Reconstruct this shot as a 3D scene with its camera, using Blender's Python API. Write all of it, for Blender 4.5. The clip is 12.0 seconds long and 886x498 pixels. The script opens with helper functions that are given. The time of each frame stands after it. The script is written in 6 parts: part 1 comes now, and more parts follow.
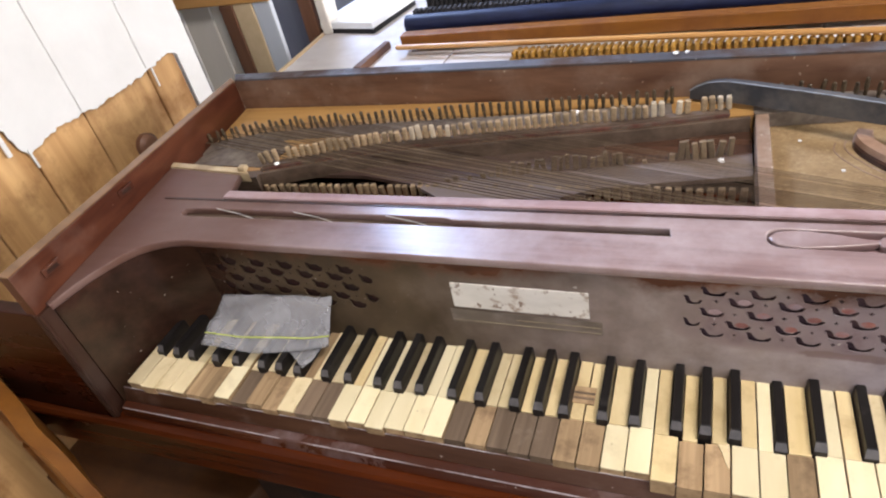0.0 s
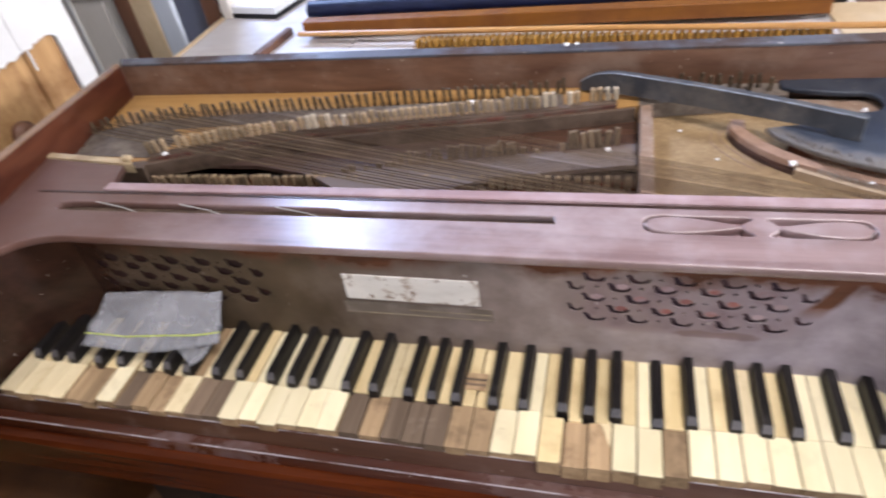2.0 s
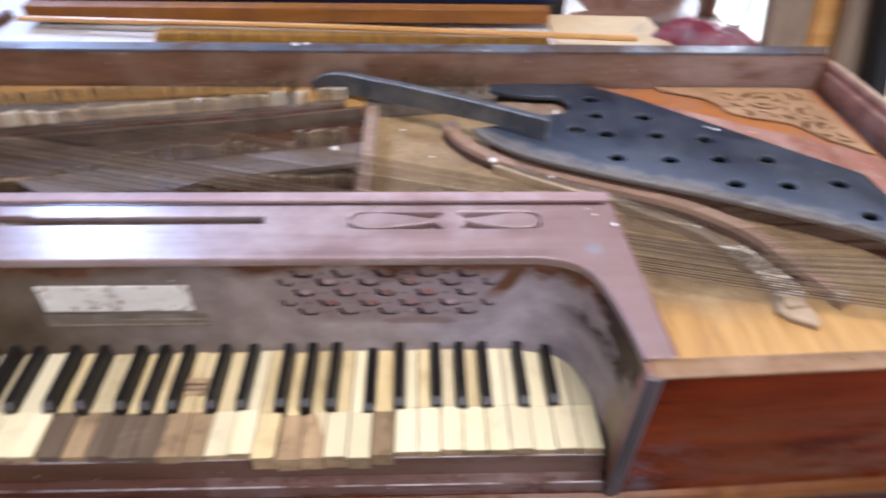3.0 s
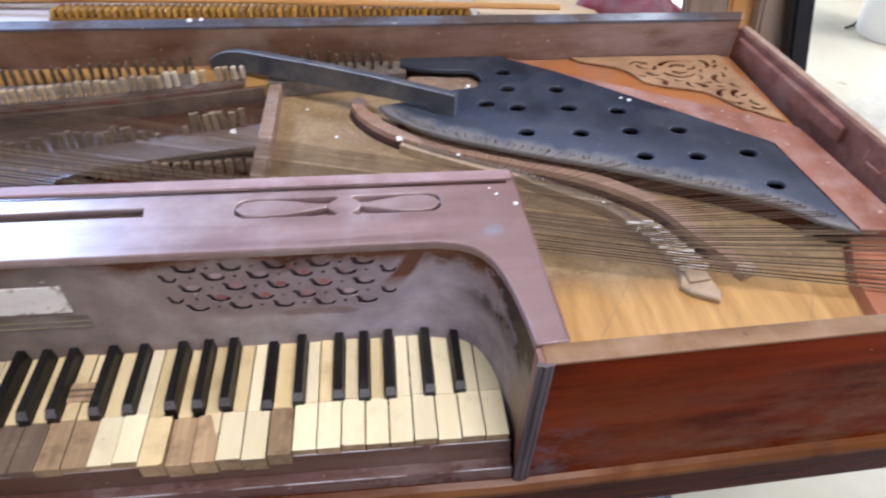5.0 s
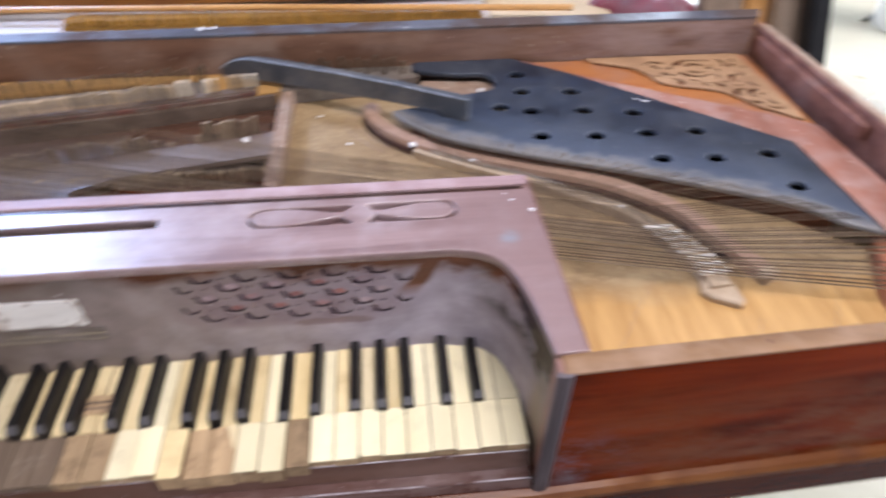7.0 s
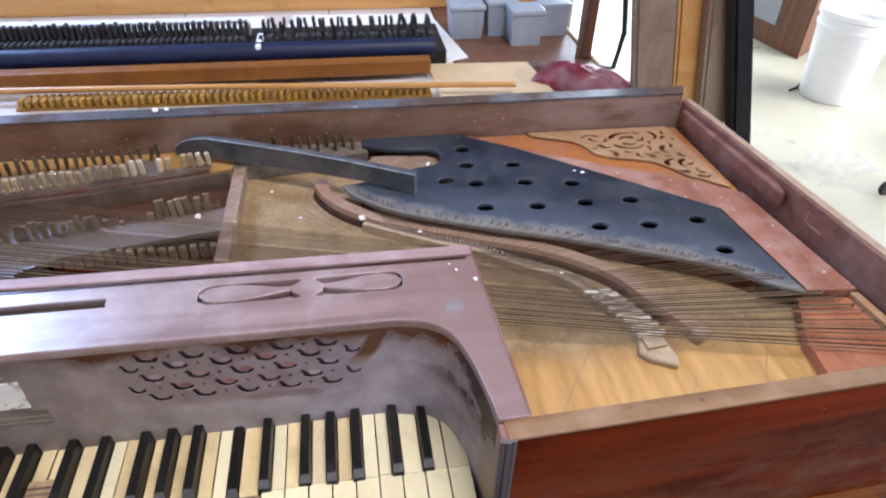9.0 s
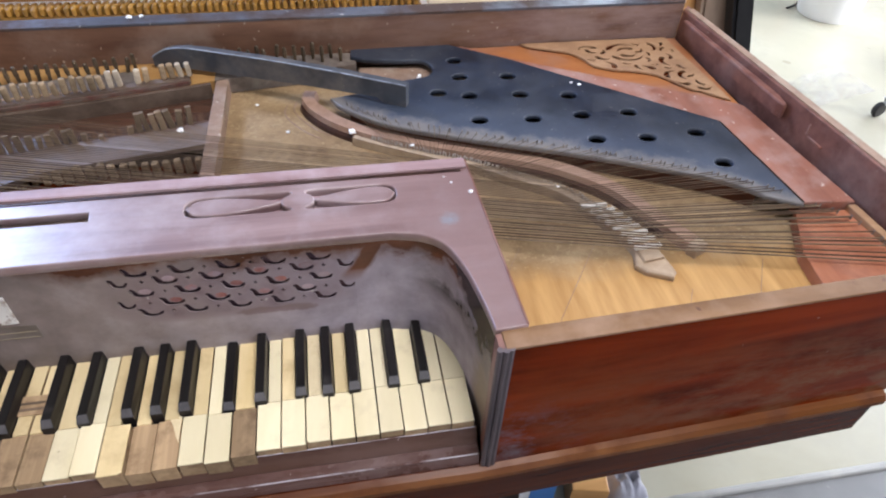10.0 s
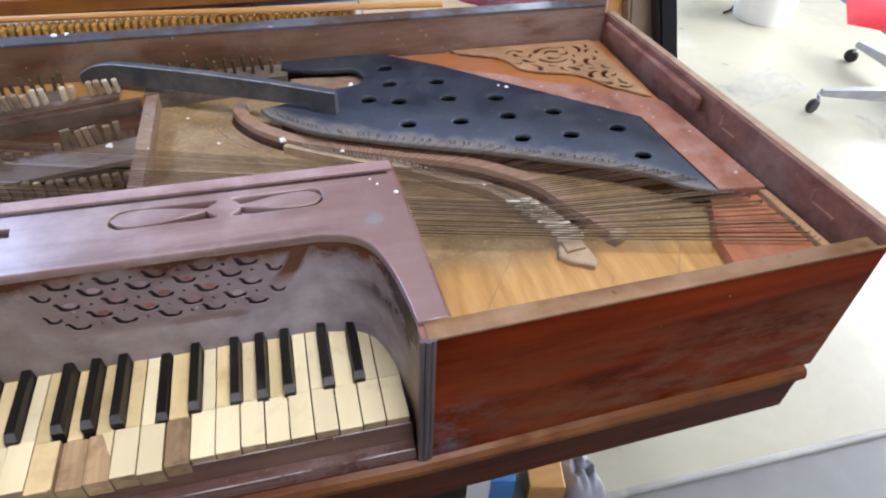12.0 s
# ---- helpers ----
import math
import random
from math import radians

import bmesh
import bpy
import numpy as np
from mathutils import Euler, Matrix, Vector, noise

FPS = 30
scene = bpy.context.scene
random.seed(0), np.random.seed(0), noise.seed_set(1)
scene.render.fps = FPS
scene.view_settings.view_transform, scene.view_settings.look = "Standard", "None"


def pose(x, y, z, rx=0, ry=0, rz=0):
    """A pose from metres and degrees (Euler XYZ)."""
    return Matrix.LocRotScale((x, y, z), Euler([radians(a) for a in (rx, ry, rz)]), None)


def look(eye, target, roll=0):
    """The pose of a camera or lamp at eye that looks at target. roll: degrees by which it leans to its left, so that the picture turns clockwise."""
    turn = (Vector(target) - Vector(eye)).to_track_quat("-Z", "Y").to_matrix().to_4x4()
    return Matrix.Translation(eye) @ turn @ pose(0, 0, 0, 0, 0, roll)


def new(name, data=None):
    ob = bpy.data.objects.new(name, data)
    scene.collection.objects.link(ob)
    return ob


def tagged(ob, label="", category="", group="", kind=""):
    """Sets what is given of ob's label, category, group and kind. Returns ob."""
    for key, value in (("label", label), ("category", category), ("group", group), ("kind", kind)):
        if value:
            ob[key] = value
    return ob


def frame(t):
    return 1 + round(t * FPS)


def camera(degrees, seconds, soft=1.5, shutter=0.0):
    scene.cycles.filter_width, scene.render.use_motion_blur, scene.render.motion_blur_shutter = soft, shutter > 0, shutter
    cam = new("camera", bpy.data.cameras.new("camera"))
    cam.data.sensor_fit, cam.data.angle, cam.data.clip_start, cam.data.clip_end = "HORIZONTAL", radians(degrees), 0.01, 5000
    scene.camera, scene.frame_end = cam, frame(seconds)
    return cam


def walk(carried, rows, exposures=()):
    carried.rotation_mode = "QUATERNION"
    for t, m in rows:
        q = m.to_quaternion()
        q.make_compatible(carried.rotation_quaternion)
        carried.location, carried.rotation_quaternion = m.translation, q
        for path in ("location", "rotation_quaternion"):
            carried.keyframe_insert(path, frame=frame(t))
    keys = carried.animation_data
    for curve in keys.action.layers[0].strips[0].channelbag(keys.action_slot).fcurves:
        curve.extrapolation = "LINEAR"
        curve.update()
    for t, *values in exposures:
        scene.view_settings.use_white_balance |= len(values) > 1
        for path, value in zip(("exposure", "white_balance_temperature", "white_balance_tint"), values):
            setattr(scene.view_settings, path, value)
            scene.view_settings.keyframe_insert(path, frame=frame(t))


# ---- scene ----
cam = camera(69.4, 12.0, soft=2.1, shutter=0.5)
PATH = [
    (0, (0.677, -0.359, 1.266), (-0.047, 1.064, 0.062), -13.5),
    (0.5, (0.682, -0.355, 1.266), (-0.032, 1.073, 0.061), -13.7),
    (1, (0.684, -0.35, 1.267), (0.007, 1.088, 0.054), -13.4),
    (1.5, (0.691, -0.349, 1.264), (0.052, 1.094, 0.034), -12.9),
    (2, (0.71, -0.347, 1.259), (0.212, 1.119, -0.007), -9.5),
    (2.5, (0.764, -0.346, 1.269), (0.573, 1.149, -0.045), -2.2),
    (3, (0.819, -0.349, 1.271), (0.89, 1.156, -0.044), 1.5),
    (3.2, (0.861, -0.36, 1.271), (1.054, 1.133, -0.047), 1.7),
    (4.8, (0.901, -0.324, 1.261), (1.126, 1.128, -0.095), 2.3),
    (5, (0.888, -0.324, 1.261), (1.072, 1.12, -0.111), 2.3),
    (5.5, (0.866, -0.32, 1.264), (0.935, 1.108, -0.135), 1.1),
    (6, (0.79, -0.324, 1.261), (0.461, 1.074, -0.132), -6.8),
    (6.3, (0.788, -0.317, 1.26), (0.465, 1.077, -0.138), -7.0),
    (6.5, (0.806, -0.317, 1.26), (0.526, 1.086, -0.137), -6.3),
    (7, (0.886, -0.313, 1.261), (1.031, 1.135, -0.111), 0.5),
    (7.2, (0.906, -0.316, 1.273), (1.178, 1.131, -0.08), 0.7),
    (8.8, (0.910, -0.334, 1.279), (1.2275, 1.230, 0.0707), 1.10),
    (8.9, (0.904, -0.325, 1.290), (1.2030, 1.227, 0.0590), 2.18),
    (9, (0.902, -0.328, 1.281), (1.1732, 1.238, 0.0606), 1.66),
    (9.5, (0.9, -0.323, 1.273), (1.179, 1.176, -0.022), 3.0),
    (10, (0.895, -0.325, 1.259), (1.1868, 1.084, -0.1257), 2.67),
    (10.2, (0.896, -0.326, 1.261), (1.1740, 1.093, -0.1180), 1.98),
    (10.5, (0.898, -0.333, 1.264), (1.168, 1.095, -0.11), 1.6),
    (11, (0.893, -0.332, 1.267), (1.178, 1.111, -0.089), 1.8),
    (11.5, (0.923, -0.346, 1.261), (1.3580, 1.074, -0.0780), 4.29),
    (12, (0.931, -0.354, 1.258), (1.326, 1.067, -0.093), 2.5),
]
walk(cam, [(t, look(eye, target, roll)) for t, eye, target, roll in PATH], [(0.0, 0.05, 6850, 16), (1.5, 0.06, 6650, 17), (2.5, 0.17, 6250, 19), (3.2, 0.13, 6200, 19), (4.8, -0.02, 6150, 19),
     (5.5, 0.06, 6150, 19), (6.0, 0.16, 6150, 20), (7.2, 0.15, 6150, 19), (8.8, -0.05, 6100, 17), (11.0, -0.06, 6180, 16), (12.0, -0.13, 6200, 16)])

# ---------- world, sun, large lights ----------
world = bpy.data.worlds.new("sky")
scene.world = world
world.use_nodes = True
wn = world.node_tree.nodes
sky = wn.new("ShaderNodeTexSky")
sky.sky_type = "NISHITA"
sky.sun_disc = False
sky.sun_elevation, sky.sun_rotation = radians(24.6), radians(118.5)
wn["Background"].inputs["Strength"].default_value = 0.12
world.node_tree.links.new(sky.outputs[0], wn["Background"].inputs["Color"])


def area(name, eye, target, sx, sy, watts, colour):
    data = bpy.data.lights.new(name, "AREA")
    data.shape, data.size, data.size_y, data.energy, data.color = "RECTANGLE", sx, sy, watts, colour
    ob = new(name, data)
    ob.matrix_world = look(eye, target)
    return ob


WIN_A = (-0.72, 1.90, 2.10)      # small high window behind the piano
area("daylight_back", WIN_A, (-0.2, 0.0, 0.9), 0.42, 0.62, 82, (0.45, 0.63, 1.0))
area("daylight_right", (4.92, 1.2, 1.55), (2.0, 1.2, 0.6), 3.0, 1.5, 260, (0.95, 0.98, 1.0))
area("daylight_far", (3.5, 5.40, 1.6), (3.2, 1.6, 0.0), 2.1, 1.5, 300, (0.80, 0.92, 1.0))
area("daylight_front", (1.7, -3.0, 1.70), (1.2, 0.3, 0.8), 2.1, 1.35, 36, (0.92, 0.96, 1.0))
# overhead lamp added to light the keys; no such source is seen
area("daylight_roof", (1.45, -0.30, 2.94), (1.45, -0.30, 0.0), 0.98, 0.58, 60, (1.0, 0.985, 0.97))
sun_data = bpy.data.lights.new("sun", "SUN")
sun_data.energy, sun_data.angle, sun_data.color = 2.6, radians(0.6), (1.0, 0.95, 0.86)
sun = new("sun", sun_data)
sun.matrix_world = look((4.6, -2.5, 2.4), (0, 0, 0))

# ---------- materials ----------


def nodes_of(m):
    return m.node_tree.nodes, m.node_tree.links


def ramp_node(n, stops):
    r = n.new("ShaderNodeValToRGB")
    r.color_ramp.elements[0].position, r.color_ramp.elements[0].color = stops[0][0], (*stops[0][1], 1)
    r.color_ramp.elements[1].position, r.color_ramp.elements[1].color = stops[-1][0], (*stops[-1][1], 1)
    for p, c in stops[1:-1]:
        e = r.color_ramp.elements.new(p)
        e.color = (*c, 1)
    return r


def noise_node(n, l, scale, detail=5.0, rough=0.55, stretch=(1, 1, 1), distortion=0.0):
    tc, mp, nz = n.new("ShaderNodeTexCoord"), n.new("ShaderNodeMapping"), n.new("ShaderNodeTexNoise")
    mp.inputs["Scale"].default_value = stretch
    nz.inputs["Scale"].default_value, nz.inputs["Detail"].default_value = scale, detail
    nz.inputs["Roughness"].default_value, nz.inputs["Distortion"].default_value = rough, distortion
    l.new(tc.outputs["Object"], mp.inputs["Vector"])
    l.new(mp.outputs["Vector"], nz.inputs["Vector"])
    return nz


def mix_rgb(n, l, fac, a, b, blend="MIX"):
    mx = n.new("ShaderNodeMix")
    mx.data_type, mx.blend_type = "RGBA", blend
    for sock, val in ((mx.inputs[0], fac), (mx.inputs[6], a), (mx.inputs[7], b)):
        if hasattr(val, "is_linked"):
            l.new(val, sock)
        elif isinstance(val, tuple):
            sock.default_value = (*val, 1)
        else:
            sock.default_value = val
    return mx.outputs[2]


def band(n, l, value, lo, hi):
    r = n.new("ShaderNodeMapRange")
    r.inputs[1].default_value, r.inputs[2].default_value = lo, hi
    l.new(value, r.inputs[0])
    return r.outputs[0]


def material(name, dark, light, scale=30, stretch=(1, 1, 1), rough=0.5, rough_var=0.15, metal=0.0, bump=0.15,
             stain=None, stain_scale=7, stain_at=(0.5, 0.65), stain_rough=0.8, spec=0.35, random_tint=0.0, coat=0.0,
             speck=None, speck_at=(0.70, 0.74), speck_scale=160):
    """Grain between two colours, blotches of a second colour (dust, dirt, wear), small specks, relief."""
    m = bpy.data.materials.new(name)
    m.use_nodes = True
    n, l = nodes_of(m)
    b = n["Principled BSDF"]
    g = noise_node(n, l, scale, 6, 0.6, stretch, 0.3)
    col = ramp_node(n, [(0.30, dark), (0.70, light)])
    l.new(g.outputs[0], col.inputs[0])
    colour = col.outputs[0]
    rough_r = n.new("ShaderNodeMapRange")
    rough_r.inputs[3].default_value, rough_r.inputs[4].default_value = max(0.02, rough - rough_var), min(1, rough + rough_var)
    l.new(g.outputs[0], rough_r.inputs[0])
    roughness = rough_r.outputs[0]
    if stain:
        s = noise_node(n, l, stain_scale, 7, 0.65)
        f = band(n, l, s.outputs[0], *stain_at)
        colour = mix_rgb(n, l, f, colour, stain)
        mr = n.new("ShaderNodeMix")
        l.new(f, mr.inputs[0])
        l.new(roughness, mr.inputs[2])
        mr.inputs[3].default_value = stain_rough
        roughness = mr.outputs[0]
    if speck:
        s2 = noise_node(n, l, speck_scale, 2, 0.5)
        f2 = band(n, l, s2.outputs[0], *speck_at)
        colour = mix_rgb(n, l, f2, colour, speck)
    if random_tint:
        oi = n.new("ShaderNodeObjectInfo")
        hs = n.new("ShaderNodeHueSaturation")
        mr2 = n.new("ShaderNodeMapRange")
        mr2.inputs[3].default_value, mr2.inputs[4].default_value = 1 - random_tint, 1 + random_tint
        l.new(oi.outputs["Random"], mr2.inputs[0])
        l.new(mr2.outputs[0], hs.inputs["Value"])
        l.new(colour, hs.inputs["Color"])
        colour = hs.outputs[0]
    l.new(colour, b.inputs["Base Color"])
    l.new(roughness, b.inputs["Roughness"])
    b.inputs["Metallic"].default_value = metal
    b.inputs["Specular IOR Level"].default_value = spec
    if coat:
        b.inputs["Coat Weight"].default_value, b.inputs["Coat Roughness"].default_value = coat, 0.28
    if bump:
        bp = n.new("ShaderNodeBump")
        bp.inputs["Strength"].default_value, bp.inputs["Distance"].default_value = bump, 0.001
        l.new(g.outputs[0], bp.inputs["Height"])
        l.new(bp.outputs[0], b.inputs["Normal"])
    return m


GX, GY = (0.08, 1, 1), (1, 0.08, 1)
MAHOGANY = material("polished_mahogany", (0.024, 0.0024, 0.0006), (0.205, 0.0265, 0.0036), 24, (0.10, 1, 1), 0.16, 0.05, stain=(0.160, 0.032, 0.006),
                    stain_scale=5, stain_at=(0.50, 0.80), stain_rough=0.24, bump=0.06, speck=(0.24, 0.15, 0.11), speck_at=(0.76, 0.80), speck_scale=120, spec=0.045)
# pale scuffs low on the treble end of the front board
n_, l_ = nodes_of(MAHOGANY)
old_ = n_["Principled BSDF"].inputs["Base Color"].links[0].from_socket
tc_, sx_ = n_.new("ShaderNodeTexCoord"), n_.new("ShaderNodeSeparateXYZ")
l_.new(tc_.outputs["Object"], sx_.inputs[0])
sc_ = noise_node(n_, l_, 20, 8, 0.72, (0.55, 1, 1.3))
f1_, f2_ = n_.new("ShaderNodeMath"), n_.new("ShaderNodeMath")
f1_.operation = f2_.operation = "MULTIPLY"
l_.new(band(n_, l_, sx_.outputs[0], 0.98, 1.40), f1_.inputs[0])
l_.new(band(n_, l_, sx_.outputs[2], 0.815, 0.725), f1_.inputs[1])
l_.new(f1_.outputs[0], f2_.inputs[0])
l_.new(band(n_, l_, sc_.outputs[0], 0.42, 0.60), f2_.inputs[1])
scuffed_ = mix_rgb(n_, l_, f2_.outputs[0], old_, (0.150, 0.072, 0.036))
# bluish reflection and scuffs beside the corner bead, painted into the colour
sheen_scuff_ = noise_node(n_, l_, 38, 8, 0.75, (0.5, 1, 0.8))
r1_, r2_ = n_.new("ShaderNodeMath"), n_.new("ShaderNodeMath")
r1_.operation = r2_.operation = "MULTIPLY"
l_.new(band(n_, l_, sx_.outputs[0], 1.12, 1.02), r1_.inputs[0])
l_.new(band(n_, l_, sx_.outputs[2], 0.775, 0.690), r1_.inputs[1])
l_.new(r1_.outputs[0], r2_.inputs[0])
l_.new(band(n_, l_, sheen_scuff_.outputs[0], 0.48, 0.64), r2_.inputs[1])
l_.new(mix_rgb(n_, l_, r2_.outputs[0], scuffed_, (0.120, 0.098, 0.112)), n_["Principled BSDF"].inputs["Base Color"])
RIM = material("worn_mahogany", (0.108, 0.042, 0.030), (0.240, 0.110, 0.080), 45, (0.1, 1, 1), 0.42, 0.15, stain=(0.275, 0.172, 0.146), stain_scale=14,
               stain_at=(0.5, 0.75), speck=(0.3268, 0.2494, 0.1978), speck_at=(0.74, 0.78))
RIM_BACK = material("dusty_back_board", (0.072, 0.030, 0.016), (0.175, 0.090, 0.052), 38, (0.15, 1, 1), 0.5, 0.12, stain=(0.225, 0.150, 0.108), stain_scale=9,
                    stain_at=(0.48, 0.78), speck=(0.36, 0.28, 0.21), speck_at=(0.71, 0.77), speck_scale=120)
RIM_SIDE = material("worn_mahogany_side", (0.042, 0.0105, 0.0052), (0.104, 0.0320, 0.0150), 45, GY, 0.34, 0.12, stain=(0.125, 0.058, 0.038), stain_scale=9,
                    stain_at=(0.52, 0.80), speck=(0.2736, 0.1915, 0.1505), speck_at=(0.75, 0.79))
CAP = material("dusty_top_edge", (0.048, 0.050, 0.061), (0.112, 0.116, 0.136), 26, (0.1, 1, 1), 0.34, 0.1, stain=(0.060, 0.034, 0.024), stain_scale=6, stain_at=(0.46, 0.60),
               speck=(0.35, 0.33, 0.31), speck_at=(0.73, 0.77), speck_scale=70)
CAPWORN = material("worn_orange_top_edge", (0.105, 0.048, 0.017), (0.205, 0.108, 0.046), 45, (0.1, 1, 1), 0.45, 0.12, stain=(0.262, 0.160, 0.096), stain_scale=16,
                   stain_at=(0.45, 0.72), speck=(0.10, 0.040, 0.020), speck_at=(0.70, 0.75), speck_scale=60)
# darker copy of the front board's wood, with bass-end shade painted in
BASS_SHADED_BOARD = material("shade_darkened_bass_board", (0.0100, 0.0018, 0.0008), (0.042, 0.0085, 0.0028), 40, (0.08, 1, 1), 0.26, 0.10, stain=(0.040, 0.014, 0.011), stain_scale=9,
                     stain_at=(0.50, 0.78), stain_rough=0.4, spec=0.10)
CHAIRWOOD = material("orange_chair_wood", (0.115, 0.038, 0.0055), (0.240, 0.094, 0.0170), 22, (0.12, 1, 1), 0.34, 0.1, stain=(0.075, 0.024, 0.005), stain_scale=5, stain_at=(0.45, 0.75), spec=0.2)
PLANK_DULL = material("dull_plank_edge", (0.2025, 0.1242, 0.1215), (0.3375, 0.2228, 0.2228), 60, (0.06, 1, 1), 0.46, 0.08, stain=(0.459, 0.3645, 0.378), stain_scale=10, stain_at=(0.45, 0.8), spec=0.3)
PLANK = material("faded_mahogany_plank", (0.142, 0.082, 0.075), (0.292, 0.196, 0.186), 60, (0.06, 1, 1), 0.42, 0.08, stain=(0.40, 0.330, 0.335), stain_scale=10,
                 stain_at=(0.43, 0.78), stain_rough=0.46, bump=0.05, speck=(0.50, 0.46, 0.46), speck_at=(0.77, 0.81), speck_scale=130, spec=0.9, coat=0.7)
# bass end of the plank: shade painted in as redder, darker wood with less sheen
n_, l_ = nodes_of(PLANK)
old_ = n_["Principled BSDF"].inputs["Base Color"].links[0].from_socket
tc_, sx_ = n_.new("ShaderNodeTexCoord"), n_.new("ShaderNodeSeparateXYZ")
l_.new(tc_.outputs["Object"], sx_.inputs[0])
sc_ = noise_node(n_, l_, 16, 7, 0.7, (0.4, 1, 1))
f1_, f2_ = n_.new("ShaderNodeMath"), n_.new("ShaderNodeMath")
f1_.operation, f2_.operation = "MULTIPLY_ADD", "MULTIPLY"
f1_.inputs[1].default_value = 0.18
l_.new(sc_.outputs[0], f1_.inputs[0])
l_.new(sx_.outputs[0], f1_.inputs[2])
l_.new(band(n_, l_, f1_.outputs[0], 0.52, 0.24), f2_.inputs[0])
f2_.inputs[1].default_value = 0.86
for socket_, most_ in (("Specular IOR Level", 0.58), ("Coat Weight", 0.7)):
    lo_ = n_.new("ShaderNodeMapRange")
    lo_.inputs[2].default_value, lo_.inputs[3].default_value, lo_.inputs[4].default_value = 0.86, most_, most_ * 0.22
    l_.new(f2_.outputs[0], lo_.inputs[0])
    l_.new(lo_.outputs[0], n_["Principled BSDF"].inputs[socket_])
bass_ = mix_rgb(n_, l_, f2_.outputs[0], old_, (0.094, 0.044, 0.030))
# treble end darkened in the colour, where the window's sheen falls off
f3_ = n_.new("ShaderNodeMath")
f3_.operation = "MULTIPLY"
l_.new(band(n_, l_, f1_.outputs[0], 0.96, 1.10), f3_.inputs[0])
f3_.inputs[1].default_value = 0.75
treble_ = mix_rgb(n_, l_, f3_.outputs[0], bass_, (0.165, 0.090, 0.080))
# pale blue residue near the treble corner
va_ = n_.new("ShaderNodeVectorMath")
va_.operation = "DISTANCE"
va_.inputs[1].default_value = (0.995, 0.132, 0.850)
l_.new(tc_.outputs["Object"], va_.inputs[0])
rn_ = noise_node(n_, l_, 120, 4, 0.7)
ad_ = n_.new("ShaderNodeMath")
ad_.operation = "MULTIPLY_ADD"
ad_.inputs[1].default_value = 0.022
l_.new(rn_.outputs[0], ad_.inputs[0])
l_.new(va_.outputs["Value"], ad_.inputs[2])
l_.new(mix_rgb(n_, l_, band(n_, l_, ad_.outputs[0], 0.0230, 0.0105), treble_, (0.190, 0.200, 0.220)), n_["Principled BSDF"].inputs["Base Color"])
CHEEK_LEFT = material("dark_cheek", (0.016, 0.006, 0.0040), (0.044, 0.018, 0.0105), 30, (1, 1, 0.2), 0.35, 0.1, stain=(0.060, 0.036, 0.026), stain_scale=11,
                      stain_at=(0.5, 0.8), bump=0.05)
SLIP = material("worn_key_slip", (0.028, 0.0105, 0.0052), (0.078, 0.036, 0.021), 50, (0.07, 1, 1), 0.32, 0.12, stain=(0.145, 0.100, 0.085), stain_scale=14,
                stain_at=(0.52, 0.80), stain_rough=0.48, speck=(0.50, 0.43, 0.40), speck_at=(0.73, 0.77), speck_scale=90, spec=0.25)
def treble_dust_and_sheen(mat, tint, lo, hi):
    """A pale tint over a long part, stronger towards the treble and broken up along it: dust on the back board,
    reflected light painted in on the slip and ledge.
    """
    n, l = nodes_of(mat)
    b = n["Principled BSDF"]
    old = b.inputs["Base Color"].links[0].from_socket
    tc, sp, mul = n.new("ShaderNodeTexCoord"), n.new("ShaderNodeSeparateXYZ"), n.new("ShaderNodeMath")
    l.new(tc.outputs["Object"], sp.inputs[0])
    mul.operation = "MULTIPLY"
    l.new(band(n, l, sp.outputs[0], lo, hi), mul.inputs[0])
    l.new(band(n, l, noise_node(n, l, 24, 7, 0.7, (0.25, 1, 1)).outputs[0], 0.36, 0.62), mul.inputs[1])
    l.new(mix_rgb(n, l, mul.outputs[0], old, tint), b.inputs["Base Color"])


# reflected light at the slip's treble end, painted as colour
treble_dust_and_sheen(SLIP, (0.115, 0.066, 0.052), 0.35, 0.95)
treble_dust_and_sheen(RIM_BACK, (0.250, 0.170, 0.152), 0.90, 1.30)

# pale broken colour that paints a highlight along the slip's edges
EDGE_HIGHLIGHT = material("painted_edge_highlight", (0.30, 0.26, 0.27), (0.48, 0.44, 0.46), 60, (0.1, 1, 1), 0.4, 0.1, stain=(0.085, 0.036, 0.026), stain_scale=16, stain_at=(0.44, 0.60))
# pale bluish colour that paints the highlight on the bar's top edge
BAR_HIGHLIGHT = material("painted_bar_highlight", (0.17, 0.19, 0.22), (0.34, 0.37, 0.42), 50, (1, 1, 1), 0.4, 0.1, stain=(0.06, 0.06, 0.065), stain_scale=22, stain_at=(0.52, 0.68))
# dusty brown, also used to paint shade on the wrest plank's front
BROWN_DUST_SHADE = material("brown_dust_and_shade", (0.045, 0.028, 0.018), (0.105, 0.068, 0.045), 60, (0.2, 1, 1), 0.6, 0.1, stain=(0.15, 0.105, 0.075), stain_scale=26, stain_at=(0.48, 0.72))
MOULD = material("base_moulding_wood", (0.0270, 0.0048, 0.0014), (0.0950, 0.0210, 0.0052), 55, (0.06, 1, 1), 0.24, 0.10, stain=(0.130, 0.052, 0.020), stain_scale=12,
                 stain_at=(0.66, 0.88), stain_rough=0.45, spec=0.06)
